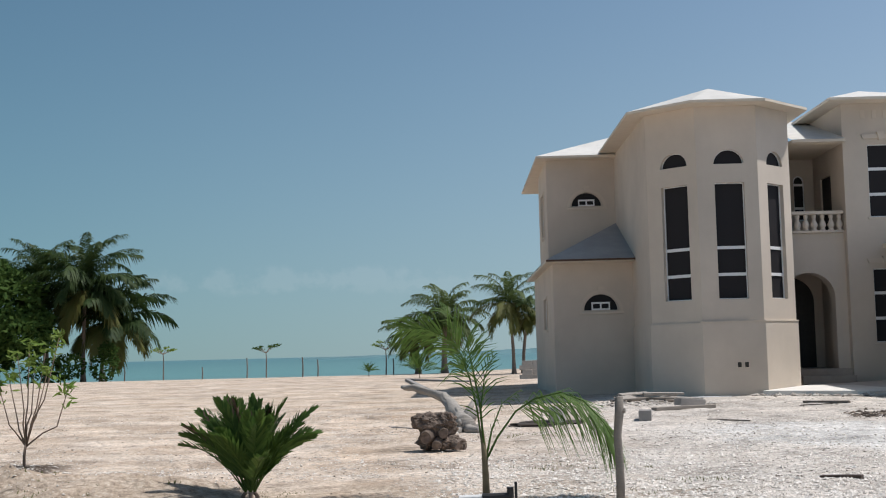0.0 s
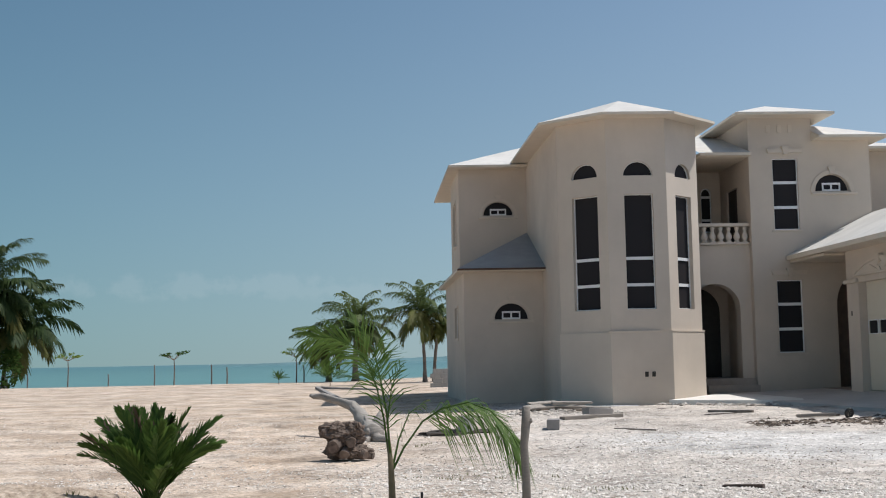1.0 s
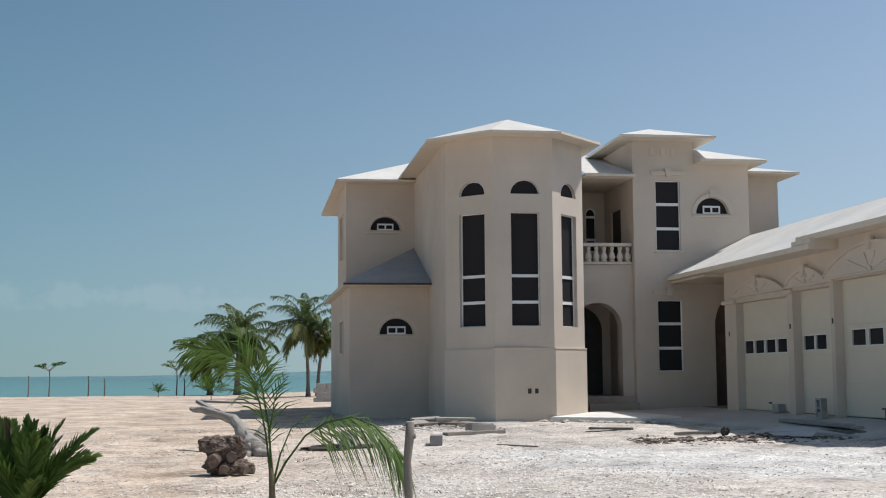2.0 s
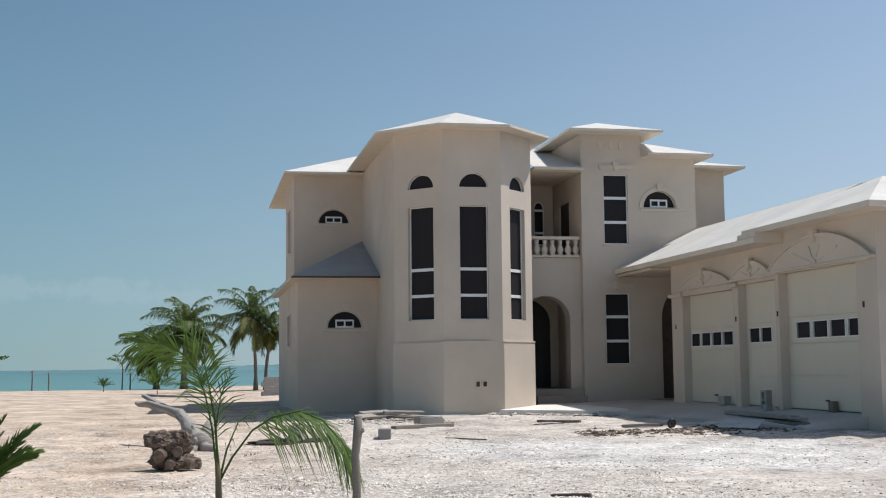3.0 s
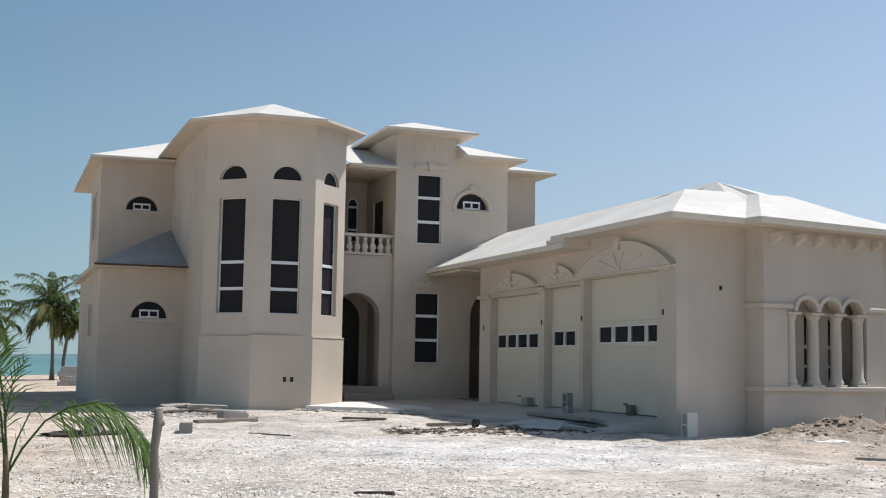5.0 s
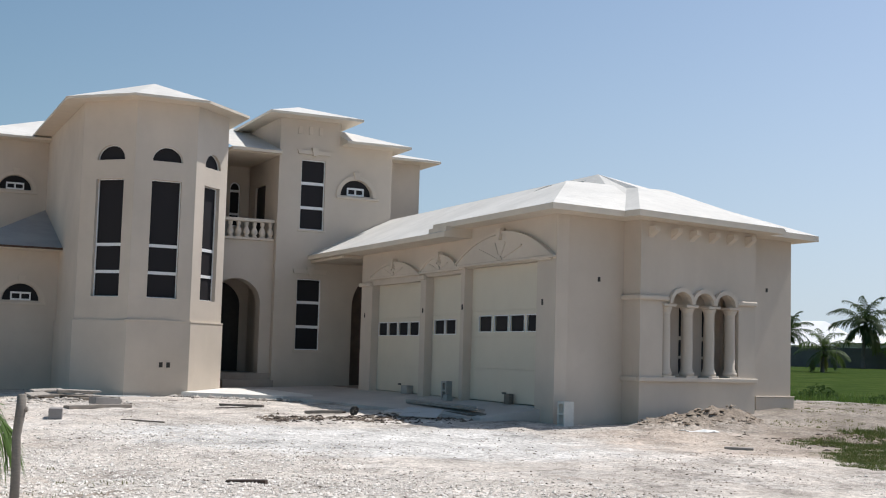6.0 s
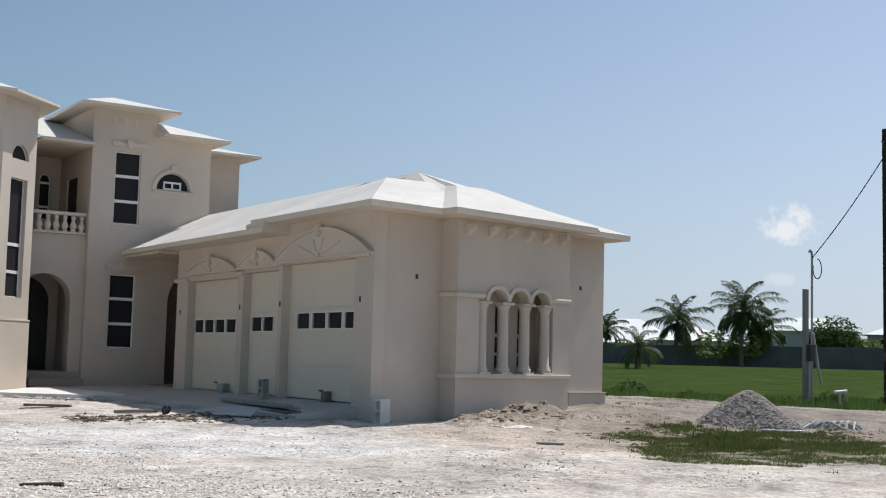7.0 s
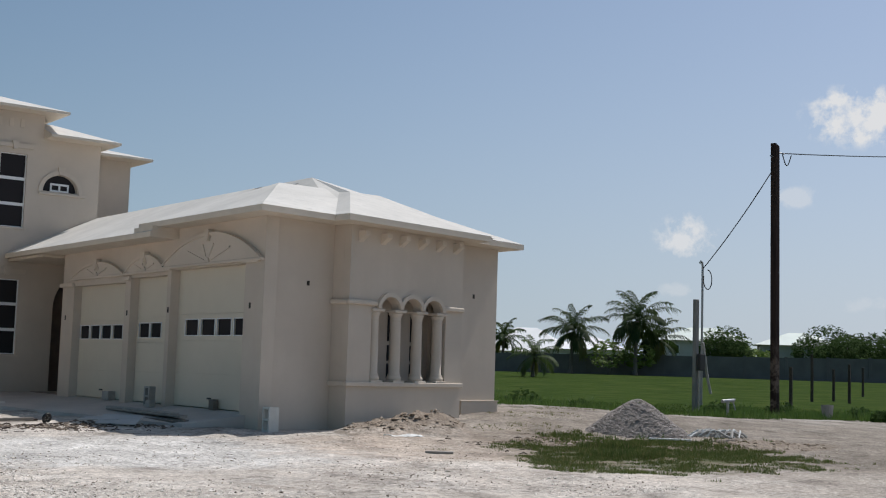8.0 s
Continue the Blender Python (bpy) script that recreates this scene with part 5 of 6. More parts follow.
# ---- things on the ground west of the house ----
STUMP = plain("root_wood", (0.17, 0.128, 0.102), 0.9, var=0.5, scale=12, bump=0.8)
st = thing("tree_stump", "dark uprooted stump with knotted roots on pale soil", "stump", at=(-0.18, 15.15, h0(-0.18, 15.15)))
bm = bmesh.new()
for c, s in (((0.02, 0.06, 0.24), (0.22, 0.16, 0.17)), ((-0.12, 0, 0.37), (0.21, 0.15, 0.12)), ((0.10, 0.02, 0.38), (0.18, 0.13, 0.11)), ((0.16, 0.02, 0.10), (0.22, 0.14, 0.09)), ((-0.10, 0.03, 0.12), (0.16, 0.14, 0.10))):
    g = bmesh.ops.create_icosphere(bm, subdivisions=4, radius=1.0)
    for v in g["verts"]:
        v.co = Vector((v.co.x * s[0], v.co.y * s[1], v.co.z * s[2])) * (1 + 0.32 * noise.noise(v.co * 1.9 + Vector(c) * 9) + 0.22 * noise.noise(v.co * 5) + 0.10 * noise.noise(v.co * 13)) + Vector(c)
st.scale = (0.88, 0.88, 0.95)
part("root_mass", bm, STUMP, st)
for a, b, r in (((-0.10, 0, 0.20), (-0.15, -0.20, 0.18), 0.095), ((0.08, 0, 0.22), (0.10, -0.19, 0.235), 0.075), ((0.15, 0, 0.10), (0.30, -0.14, 0.07), 0.07), ((-0.12, 0, 0.36), (-0.30, -0.08, 0.37), 0.06), ((0.02, 0, 0.12), (0.0, -0.20, 0.08), 0.075), ((0.08, 0, 0.42), (0.22, -0.08, 0.45), 0.05), ((0.2, 0.05, 0.06), (0.40, 0.0, 0.05), 0.05)):
    bb = bmesh.new()
    tube(bb, [a, tuple((p + q) / 2 + 0.01 for p, q in zip(a, b)), b], [r * 1.1, r, r * 0.85], 11)
    rough_up(bb, 0.018, 11, 2)
    stub = part("root_stub", bb, STUMP, st)
    d = (Vector(b) - Vector(a)).normalized()
    bb = bmesh.new()
    tube(bb, [Vector(b) - d * 0.01, Vector(b) + d * 0.006], r * 0.66, 11)
    rough_up(bb, 0.012, 14, 5)
    if r > 0.08 or b[2] > 0.3:
        part("cut_end", bb, LOGEND, stub)
    else:
        bb.free()

dr = thing("driftwood_log", "grey bent driftwood trunk with splayed root end", "log", at=(0.1, 18.5, h0(0.1, 18.5)))
bm = bmesh.new()
tube(bm, [(0.10, -0.2, 0.10), (0.06, 0.1, 0.16), (-0.02, 0.4, 0.27), (-0.10, 0.75, 0.38), (-0.20, 1.2, 0.47), (-0.42, 1.6, 0.55), (-0.70, 2.0, 0.62), (-0.90, 2.2, 0.62)], [0.17, 0.16, 0.125, 0.09, 0.072, 0.062, 0.05, 0.025], 12)
bmesh.ops.subdivide_edges(bm, edges=bm.edges[:], cuts=2)
rough_up(bm, 0.04, 5, 3)
rough_up(bm, 0.018, 16, 9)
part("trunk", bm, DRIFT, dr, smooth=True)
for e, r in (((0.30, -0.40, 0.05), 0.09), ((-0.05, -0.38, 0.05), 0.09), ((0.34, 0.0, 0.36), 0.075), ((0.26, 0.1, 0.48), 0.06), ((0.02, -0.3, 0.18), 0.06), ((0.30, -0.1, 0.10), 0.045)):
    bm = bmesh.new()
    tube(bm, [(0.06, -0.05, 0.15), tuple(0.6 * v for v in e), e], [0.08, r, r * 0.5], 7)
    rough_up(bm, 0.02, 8, 4)
    part("root", bm, DRIFT, dr, smooth=True)

# old footing and stacked blocks beyond
FOOT = plain("footing_concrete", (0.30, 0.28, 0.265), 0.95, var=0.2, scale=2, bump=0.5)
for p, q in (((-1.9, 55.9), (0.9, 49.0)), ((-1.9, 55.7), (-0.42, 34.9))):
    d = Vector((q[0] - p[0], q[1] - p[1], 0))
    bm = boxm(0, d.length, -0.09, 0.09, -0.2, 0.09, 0.02, facing((p[0], p[1], 0), (d.x / d.length, d.y / d.length)))
    rough_up(bm, 0.015, 1.3, p[1])
    tagged(part("kerb", bm, FOOT), "low weathered concrete kerb in the sand", "kerb")


def block_mesh(w=0.19, d=0.19, hh=0.39):
    """A hollow two-core concrete block standing on end, cores to one side."""
    m = Matrix(((0, 1, 0, -w / 2), (1, 0, 0, -d / 2), (0, 0, 1, 0), (0, 0, 0, 1)))
    return sheet(rect(0, d, 0, hh), [rect(0.035, d - 0.035, 0.035, hh / 2 - 0.016), rect(0.035, d - 0.035, hh / 2 + 0.016, hh - 0.035)], w, m)


BLOCK = plain("concrete_block", (0.41, 0.395, 0.37), 0.95, var=0.14, scale=8, bump=0.6)
for j in range(3):
    for k in range(4):
        if j == 2 and k > 1:
            continue
        bm = boxm(-0.195, 0.195, -0.095, 0.095, 0, 0.185, 0.006)
        b = tagged(part("concrete_block", bm, BLOCK), "grey concrete block in a stack", "block", group="stacked blocks")
        b.matrix_world = pose(3.0 + j * 0.40 + (0.1 if k % 2 else 0), 50, h0(3, 50) - 0.02 + k * 0.19, 0, 0, random.Random(j * 7 + k).uniform(-6, 6))

# concrete stub, and a flat dark mound that paints the shadow around it
tagged(part("concrete_stub", (lambda b: (lathe(b, [(0.13, -0.1), (0.13, 0.24), (0.115, 0.27)], (1.62, 19.1, h0(1.62, 19.1)), 16), b)[1])(bmesh.new()), CONCRETE, smooth=False), "short grey concrete stub in a painted dark shadow", "stub")
bm = bmesh.new()
rnd = random.Random(5)
bmesh.ops.create_icosphere(bm, subdivisions=4, radius=1.0)
c = Vector((1.55, 19.3, h0(1.5, 19.2)))
for v in bm.verts:
    v.co = Vector((v.co.x * 0.62, v.co.y * 0.45, max(-0.1, v.co.z) * 0.07)) * (1 + 0.3 * noise.noise(v.co * 3 + c)) + c
tagged(part("dark_soil_heap", bm, plain("shadow_dark", (0.055, 0.045, 0.037), 0.97, var=0.3, scale=8, bump=0.6)), "flat dark mound that paints a shadow on the ground", "soil heap")


def plank(a, b, w, t, mat, label, z=None, lift=0.0, category="plank", name="plank", tilt=0.0):
    """A board lying from a to b."""
    a, b = Vector((a[0], a[1], 0)), Vector((b[0], b[1], 0))
    length = (b - a).length
    ang = math.degrees(math.atan2((b - a).y, (b - a).x))
    mid = (a + b) / 2
    bm = boxm(-length / 2, length / 2, -w / 2, w / 2, 0, t, min(0.008, t * 0.2))
    bmesh.ops.subdivide_edges(bm, edges=[e for e in bm.edges if e.calc_length() > length * 0.6], cuts=3)
    rough_up(bm, t * 0.12, 2.5, a.x)
    ob = tagged(part(name, bm, mat), label, category)
    za, zb = h0(a.x, a.y), h0(b.x, b.y)
    ob.matrix_world = pose(mid.x, mid.y, (za + zb) / 2 - 0.012 + lift, tilt, -math.degrees(math.atan2(zb - za, length)), ang)
    return ob


OLD = "weathered grey-brown board lying on the gravel"
plank((3.2, 10.95), (3.50, 10.74), 0.07, 0.05, ROOTWOOD, "short dark broken board on the gravel")
plank((11.15, 14.2), (11.45, 13.95), 0.16, 0.06, DRIFT, "short broken board on the soil")
plank((5.0, 26.8), (6.05, 26.98), 0.12, 0.03, WHITEPVC, "white board lying by the house wall")
plank((3.45, 21.3), (4.6, 21.95), 0.15, 0.06, PLANKWOOD, OLD)
plank((4.0, 22.1), (4.48, 22.35), 0.20, 0.12, FOOT, "grey concrete offcut on a board", lift=0.05, category="concrete", name="concrete_offcut")
for a, b, w, lf, tl in (((3.6, 25.2), (4.6, 25.9), 0.16, 0.0, 0), ((3.7, 25.7), (4.5, 25.0), 0.14, 0.04, 5), ((3.5, 24.6), (4.4, 24.75), 0.10, 0.0, 0), ((4.3, 25.6), (4.95, 24.7), 0.12, 0.07, 8), ((3.2, 25.0), (3.9, 25.1), 0.13, 0.03, 0), ((4.0, 26.0), (4.7, 26.1), 0.15, 0.10, 12), ((3.45, 25.5), (4.15, 26.3), 0.12, 0.12, 16), ((3.9, 25.3), (4.75, 25.5), 0.10, 0.14, 10), ((3.3, 24.9), (3.75, 25.6), 0.16, 0.08, 20), ((4.2, 24.5), (5.0, 24.9), 0.09, 0.03, 4)):
    plank(a, b, w, 0.035, PLANKWOOD if lf < 0.05 else DRIFT, "grey offcut board in a scrap heap", lift=lf, tilt=tl)
for x, y in ((2.97, 19.15),):
    bm = boxm(-0.19, 0.19, -0.095, 0.095, 0, 0.16, 0.006)
    b = tagged(part("concrete_block", bm, FOOT), "broken grey concrete block on the gravel", "block")
    b.matrix_world = pose(x, y, h0(x, y) - 0.02, 0, 0, 20 + x * 20)
plank((6.3, 22.6), (6.8, 22.3), 0.09, 0.03, ROOTWOOD, OLD)
plank((3.8, 18.6), (4.36, 18.28), 0.03, 0.02, PLANKWOOD, OLD)
plank((7.5, 20.9), (8.1, 20.75), 0.08, 0.03, ROOTWOOD, OLD)
for k, (a, b) in enumerate((((7.25, 27.6), (7.9, 27.5)), ((7.6, 27.75), (7.8, 27.35)), ((7.9, 27.6), (8.3, 27.4)), ((7.3, 27.4), (7.6, 27.3)))):
    plank(a, b, 0.09, 0.035, (PLANKWOOD, CONCRETE, DRIFT, WHITEPVC)[k], "small builder's offcut by the house corner", lift=0.02 * k)
WHITEBOARD = plain("pale_sheet", (0.47, 0.46, 0.45), 0.85, var=0.08, scale=5, bump=0.2)
for a, b, w, lf in (((10.12, 22.3), (9.98, 19.2), 0.13, 0.0), ((9.98, 22.0), (9.85, 18.9), 0.11, 0.0), ((10.05, 21.8), (9.92, 19.4), 0.10, 0.03), ((9.8, 20.6), (9.72, 19.0), 0.10, -0.04)):
    plank(a, b, w, 0.035, PLANKWOOD, "long grey scaffold board lying on the apron", lift=lf + 0.10)
plank((8.62, 19.45), (9.12, 19.05), 0.55, 0.02, WHITEBOARD, "thin pale sheet propped on the ground", lift=0.115, category="sheet", name="board_sheet", tilt=12)
plank((8.45, 19.75), (8.95, 19.35), 0.42, 0.02, WHITEBOARD, "thin pale sheet lying on the ground", lift=0.09, category="sheet", name="board_sheet", tilt=3)
plank((10.1, 22.5), (10.0, 19.6), 0.16, 0.04, BLOCK, "pale scaffold board stacked on others", lift=0.185)
plank((9.96, 22.2), (9.86, 19.0), 0.14, 0.04, DRIFT, "grey scaffold board stacked on others", lift=0.155)
plank((6.0, 25.0), (6.9, 24.6), 0.07, 0.03, PLANKWOOD, OLD)
plank((6.55, 23.25), (7.08, 22.25), 0.06, 0.05, PLANKWOOD, "long grey-brown batten lying before the courtyard slab")
plank((7.35, 20.75), (7.98, 20.62), 0.08, 0.05, PLANKWOOD, "batten lying beside the black wheel")

# black wheel with rim lying by the boards
wh = thing("wheel", "small black wheelbarrow wheel standing on the ground", "wheel", at=(8.05, 20.25, h0(8.05, 20.25) - 0.012))
wh.scale = (0.70, 0.70, 0.70)
wh.rotation_euler = (0.25, 0, 0.25)
bm = bmesh.new()
rg = []
for k in range(20):
    a = 2 * math.pi * k / 20
    rg.append([bm.verts.new((math.cos(a) * (0.095 + 0.032 * math.cos(b)), 0.035 * math.sin(b), 0.125 + math.sin(a) * (0.095 + 0.032 * math.cos(b)))) for b in (j * math.pi / 4 for j in range(8))])
for k in range(20):
    for j in range(8):
        bm.faces.new((rg[k][j], rg[(k + 1) % 20][j], rg[(k + 1) % 20][(j + 1) % 8], rg[k][(j + 1) % 8]))
part("tyre", bm, BLACKPVC, wh, smooth=True)
bm = bmesh.new()
tube(bm, [(0, -0.045, 0.125), (0, 0.045, 0.125)], 0.022, 10)
part("hub", bm, BLACKPVC, wh)
bm = bmesh.new()
tube(bm, [(0, -0.008, 0.125), (0, 0.008, 0.125)], 0.062, 14)
part("rim", bm, BLACKPVC, wh)
for k in range(5):
    a = 2 * math.pi * k / 5 + 0.3
    bm = bmesh.new()
    tube(bm, [(0.018 * math.cos(a), 0, 0.125 + 0.018 * math.sin(a)), (0.07 * math.cos(a), 0, 0.125 + 0.07 * math.sin(a))], 0.010, 6)
    part("spoke", bm, BLOCK, wh)

# stake with a knot beside the young palm
sk = thing("wooden_stake", "grey-brown wooden stake with a cut knot", "stake", at=(1.31, 9.85, h0(1.31, 9.85)))
bm = bmesh.new()
tube(bm, [(0, 0, -0.2), (0.005, 0, 0.25), (-0.005, 0, 0.5), (0.012, 0, 0.68), (0.02, 0, 0.80)], [0.036, 0.033, 0.031, 0.036, 0.033], 10)
rough_up(bm, 0.008, 14, 6)
part("shaft", bm, POSTWOOD, sk, smooth=True)
bm = bmesh.new()
tube(bm, [(0.01, 0, 0.66), (0.035, 0, 0.69), (0.06, -0.01, 0.695)], [0.03, 0.026, 0.018], 8)
part("knot", bm, POSTWOOD, sk)

# length of pipe at the foot of the young palm
pp = thing("water_pipe", "white and black plastic pipe fittings on the ground", "pipe", at=(0.25, 9.85, h0(0.25, 9.85)))
bm = bmesh.new()
tube(bm, [(-0.20, 0, 0.05), (-0.02, 0, 0.055)], 0.024, 10)
part("pipe", bm, WHITEPVC, pp)
bm = bmesh.new()
tube(bm, [(-0.02, 0, 0.055), (0.20, 0, 0.06)], 0.03, 10)
tube(bm, [(0.20, 0, 0.0), (0.20, 0, 0.13)], 0.028, 10)
tube(bm, [(0.245, 0, -0.05), (0.245, 0, 0.17)], 0.011, 8)
part("fitting", bm, BLACKPVC, pp)

settle(known, (0, 0), (0.236, 0.136), 0.43)

# blocks at the garage
for x, y, z, rz, lab in ((10.86, 17.98, None, 5, "hollow concrete block standing on end at the garage corner"),):
    b = tagged(part("concrete_block", block_mesh(0.19, 0.19, 0.40), plain("white_block", (0.66, 0.645, 0.60), 0.95, var=0.1, scale=8, bump=0.5)), lab, "block")
    b.matrix_world = pose(x, y, h0(x, y) - 0.01, 0, 0, rz)
for x, y, z, shape, mat, lab in (
        (10.84, 24.38, 0.333, boxm(-0.09, 0.09, -0.10, 0.10, 0, 0.17, 0.006), BLOCK, "grey concrete block before the garage door"),
        (10.66, 22.08, 0.305, block_mesh(0.15, 0.15, 0.36), BLOCK, "hollow grey concrete block standing on end on the apron"),
        (10.58, 21.86, 0.297, boxm(-0.07, 0.07, -0.06, 0.06, 0, 0.12, 0.006), BLOCK, "broken end of a grey concrete block on the apron"),
        (10.85, 19.92, 0.334, boxm(-0.06, 0.06, -0.06, 0.06, 0, 0.18, 0.006), PLANKWOOD, "small brown block before the garage door")):
    b = tagged(part("concrete_block", shape, mat), lab, "block")
    b.matrix_world = pose(x, y, z, 0, 0, 15)


# ---- east: gravel heap, poles, fence, field ----
known = set(scene.objects)
GRAVEL = plain("grey_gravel", (0.35, 0.325, 0.31), 0.95, var=0.1, scale=30, bump=0.5)
heap_at = (17.22, 15.9)
bm = bmesh.new()
rnd = random.Random(61)
N = 48
rings = []
for j in range(17):
    f = j / 16
    row = []
    for k in range(N):
        a = 2 * math.pi * k / N
        rr = 0.97 * f * (1 + 0.03 * noise.noise(Vector((math.cos(a) * 1.5, math.sin(a) * 1.5, 3))))
        x, y = heap_at[0] + rr * math.cos(a) * 1.05, heap_at[1] + rr * math.sin(a)
        zz = 0.69 * max(0.0, 1 - f) ** 0.95 * (1 - 0.12 * math.exp(-f * 14)) - 0.055 + 0.02 * noise.noise(Vector((x * 2, y * 2, 0)))
        row.append(bm.verts.new((x, y, h0(x, y) + zz)))
    rings.append(row)
for q, w in zip(rings, rings[1:]):
    for k in range(N):
        bm.faces.new((q[k], w[k], w[(k + 1) % N], q[(k + 1) % N]))
heap = tagged(part("gravel_heap", bm, GRAVEL, smooth=True), "conical heap of grey crushed gravel", "gravel heap")


def stones(name, spots, label, mat, parent=None, category="stones"):
    """Many small faceted stones joined in one mesh."""
    vs, fs = [], []
    for x, y, z, s, sd in spots:
        r = random.Random(sd)
        o = len(vs)
        a = r.uniform(0, 6.28)
        ca, sa = math.cos(a), math.sin(a)
        ex, ey, ez = s * r.uniform(0.7, 1.4), s * r.uniform(0.6, 1.1), s * r.uniform(0.35, 0.7)
        for px, py, pz in ((1, 0, 0), (-0.9, 0.2, 0.1), (0.1, 1, 0), (-0.1, -1, 0.1), (0.1, 0.1, 1), (0, 0, -0.6)):
            px, py, pz = px * ex, py * ey, pz * ez
            vs.append((x + px * ca - py * sa, y + px * sa + py * ca, z + pz))
        fs += [(o + p, o + q, o + t) for p, q, t in ((0, 2, 4), (2, 1, 4), (1, 3, 4), (3, 0, 4), (2, 0, 5), (1, 2, 5), (3, 1, 5), (0, 3, 5))]
    me = bpy.data.meshes.new(name)
    me.from_pydata(vs, [], fs)
    me.materials.append(mat)
    ob = new(name, me)
    if parent is not None:
        ob.parent = parent
        return tagged(ob, kind="stuff")
    return tagged(ob, label, category, kind="stuff")


def stone_mat(name, c1, c2):
    m = Mat(name, 0.95, 0, 0.15)
    m.colour(m.mix(m.island(), c1, c2))
    return m.m


sp = []
for k in range(6000):
    f, a = math.sqrt(rnd.random()), rnd.uniform(0, 6.283)
    x, y = heap_at[0] + 0.96 * f * math.cos(a) * 1.05, heap_at[1] + 0.96 * f * math.sin(a)
    sp.append((x, y, h0(x, y) + 0.69 * max(0, 1 - f) ** 0.95 * (1 - 0.12 * math.exp(-f * 14)) - 0.01, rnd.uniform(0.014, 0.030), k))
stones("heap_stones", sp, "", stone_mat("gravel_stone", (0.24, 0.215, 0.20), (0.44, 0.40, 0.375)), heap)
plank((16.35, 14.85), (16.95, 14.45), 0.09, 0.035, WHITEPVC, "pale board leaning at the foot of the gravel heap", lift=0.03)

sc = thing("scrap_pile", "tangled white plastic strips and scrap on the grass", "scrap", at=(17.5, 14.3, h0(17.5, 14.3)))
for k in range(44):
    a, l = rnd.uniform(-1.1, 0.7), rnd.uniform(0.22, 0.62)
    bm = bmesh.new()
    cx, cy = rnd.uniform(-0.32, 0.32), rnd.uniform(-0.25, 0.25)
    p = [Vector((cx + math.cos(a) * l * t, cy + math.sin(a) * l * t, 0.03 + 0.14 * math.sin(math.pi * (t + 0.5)) * rnd.uniform(0.4, 1) + 0.05)) for t in (-0.5, -0.2, 0.1, 0.35, 0.5)]
    for q in p:
        q.z = max(q.z, 0.02)
    tube(bm, p, 0.013 if k % 3 else 0.022, 5)
    part("strip", bm, WHITEPVC if k % 3 else CONCRETE, sc)

up = thing("utility_pole", "tall dark tarred timber utility pole", "pole", at=(29.7, 22.2, h0(29.7, 22.2)))
bm = boxm(-0.10, 0.10, -0.095, 0.095, -0.4, 7.72, 0.02)
for v in bm.verts:
    v.co.x += -0.055 * v.co.z / 7.7
    if v.co.z > 7:
        v.co.x *= 0.92
        v.co.z -= 0.5 * v.co.x
part("shaft", bm, POLEWOOD, up)
bm = bmesh.new()
tube(bm, [(-0.28, 0, 7.4), (0.0, 0, 7.4)], 0.02, 6)
tube(bm, [(0.0, 0, 7.55), (0.24, -0.1, 7.50)], 0.02, 6)
part("insulator_bracket", bm, STEEL, up)

sp_ = thing("service_post", "square concrete service post with pipe mast and meter box", "pole", at=(30.2, 25.5, h0(30.2, 25.5)))
part("post", boxm(-0.07, 0.07, -0.07, 0.07, -0.3, 3.42, 0.015), FOOT, sp_)
bm = bmesh.new()
tube(bm, [(0.17, -0.1, 0.2), (0.17, -0.1, 4.45), (0.15, -0.1, 4.56), (0.08, -0.1, 4.60), (0.04, -0.1, 4.54)], 0.035, 8)
part("mast_pipe", bm, STEEL, sp_)
part("meter_box", boxm(-0.10, 0.16, -0.26, -0.125, 1.25, 1.75, 0.02), BLACKPVC, sp_)
bm = bmesh.new()
tube(bm, [(0.15, -0.15, 2.1), (0.40, -0.15, 1.0), (0.55, -0.15, 0.55)], [0.05, 0.045, 0.04], 7)
part("brace", bm, CONCRETE, sp_)
part("conduit", (lambda b: (tube(b, [(0.0, -0.16, 0.0), (0.0, -0.16, 1.3)], 0.03, 6), b)[1])(bmesh.new()), STEEL, sp_)


def cable(a, b, sag, r, label):
    pts = [Vector(a).lerp(Vector(b), k / 14) - Vector((0, 0, sag * 4 * (k / 14) * (1 - k / 14))) for k in range(15)]
    bm = bmesh.new()
    tube(bm, pts, r, 5)
    return tagged(part("cable", bm, BLACKPVC), label, "cable")


z1, z2 = h0(29.7, 22.2), h0(30.2, 25.5)
cable((29.5, 22.2, z1 + 6.95), (30.37, 25.4, z2 + 4.35), 0.10, 0.016, "black service cable between pole and mast")
cable((29.85, 22.1, z1 + 7.52), (56.0, 28.4, z1 + 11.75), 0.15, 0.016, "black overhead cable running off the pole")
bm = bmesh.new()
tube(bm, [Vector((30.37 + 0.22 * math.sin(a) * 0.9, 25.3 - 0.1, z2 + 4.25 - 0.22 + 0.30 * math.cos(a))) for a in [k * 0.42 for k in range(13)]], 0.016, 5)
bmesh.ops.translate(bm, vec=(-30.2, -25.5, -z2), verts=bm.verts)
part("cable_loop", bm, BLACKPVC, sp_)
bm = bmesh.new()
tube(bm, [Vector((29.85 + 0.42 * k / 8, 22.1, z1 + 7.5 - 0.32 * math.sin(math.pi * k / 8))) for k in range(9)], 0.016, 5)
bmesh.ops.translate(bm, vec=(-29.7, -22.2, -z1), verts=bm.verts)
part("cable_loop", bm, BLACKPVC, up)

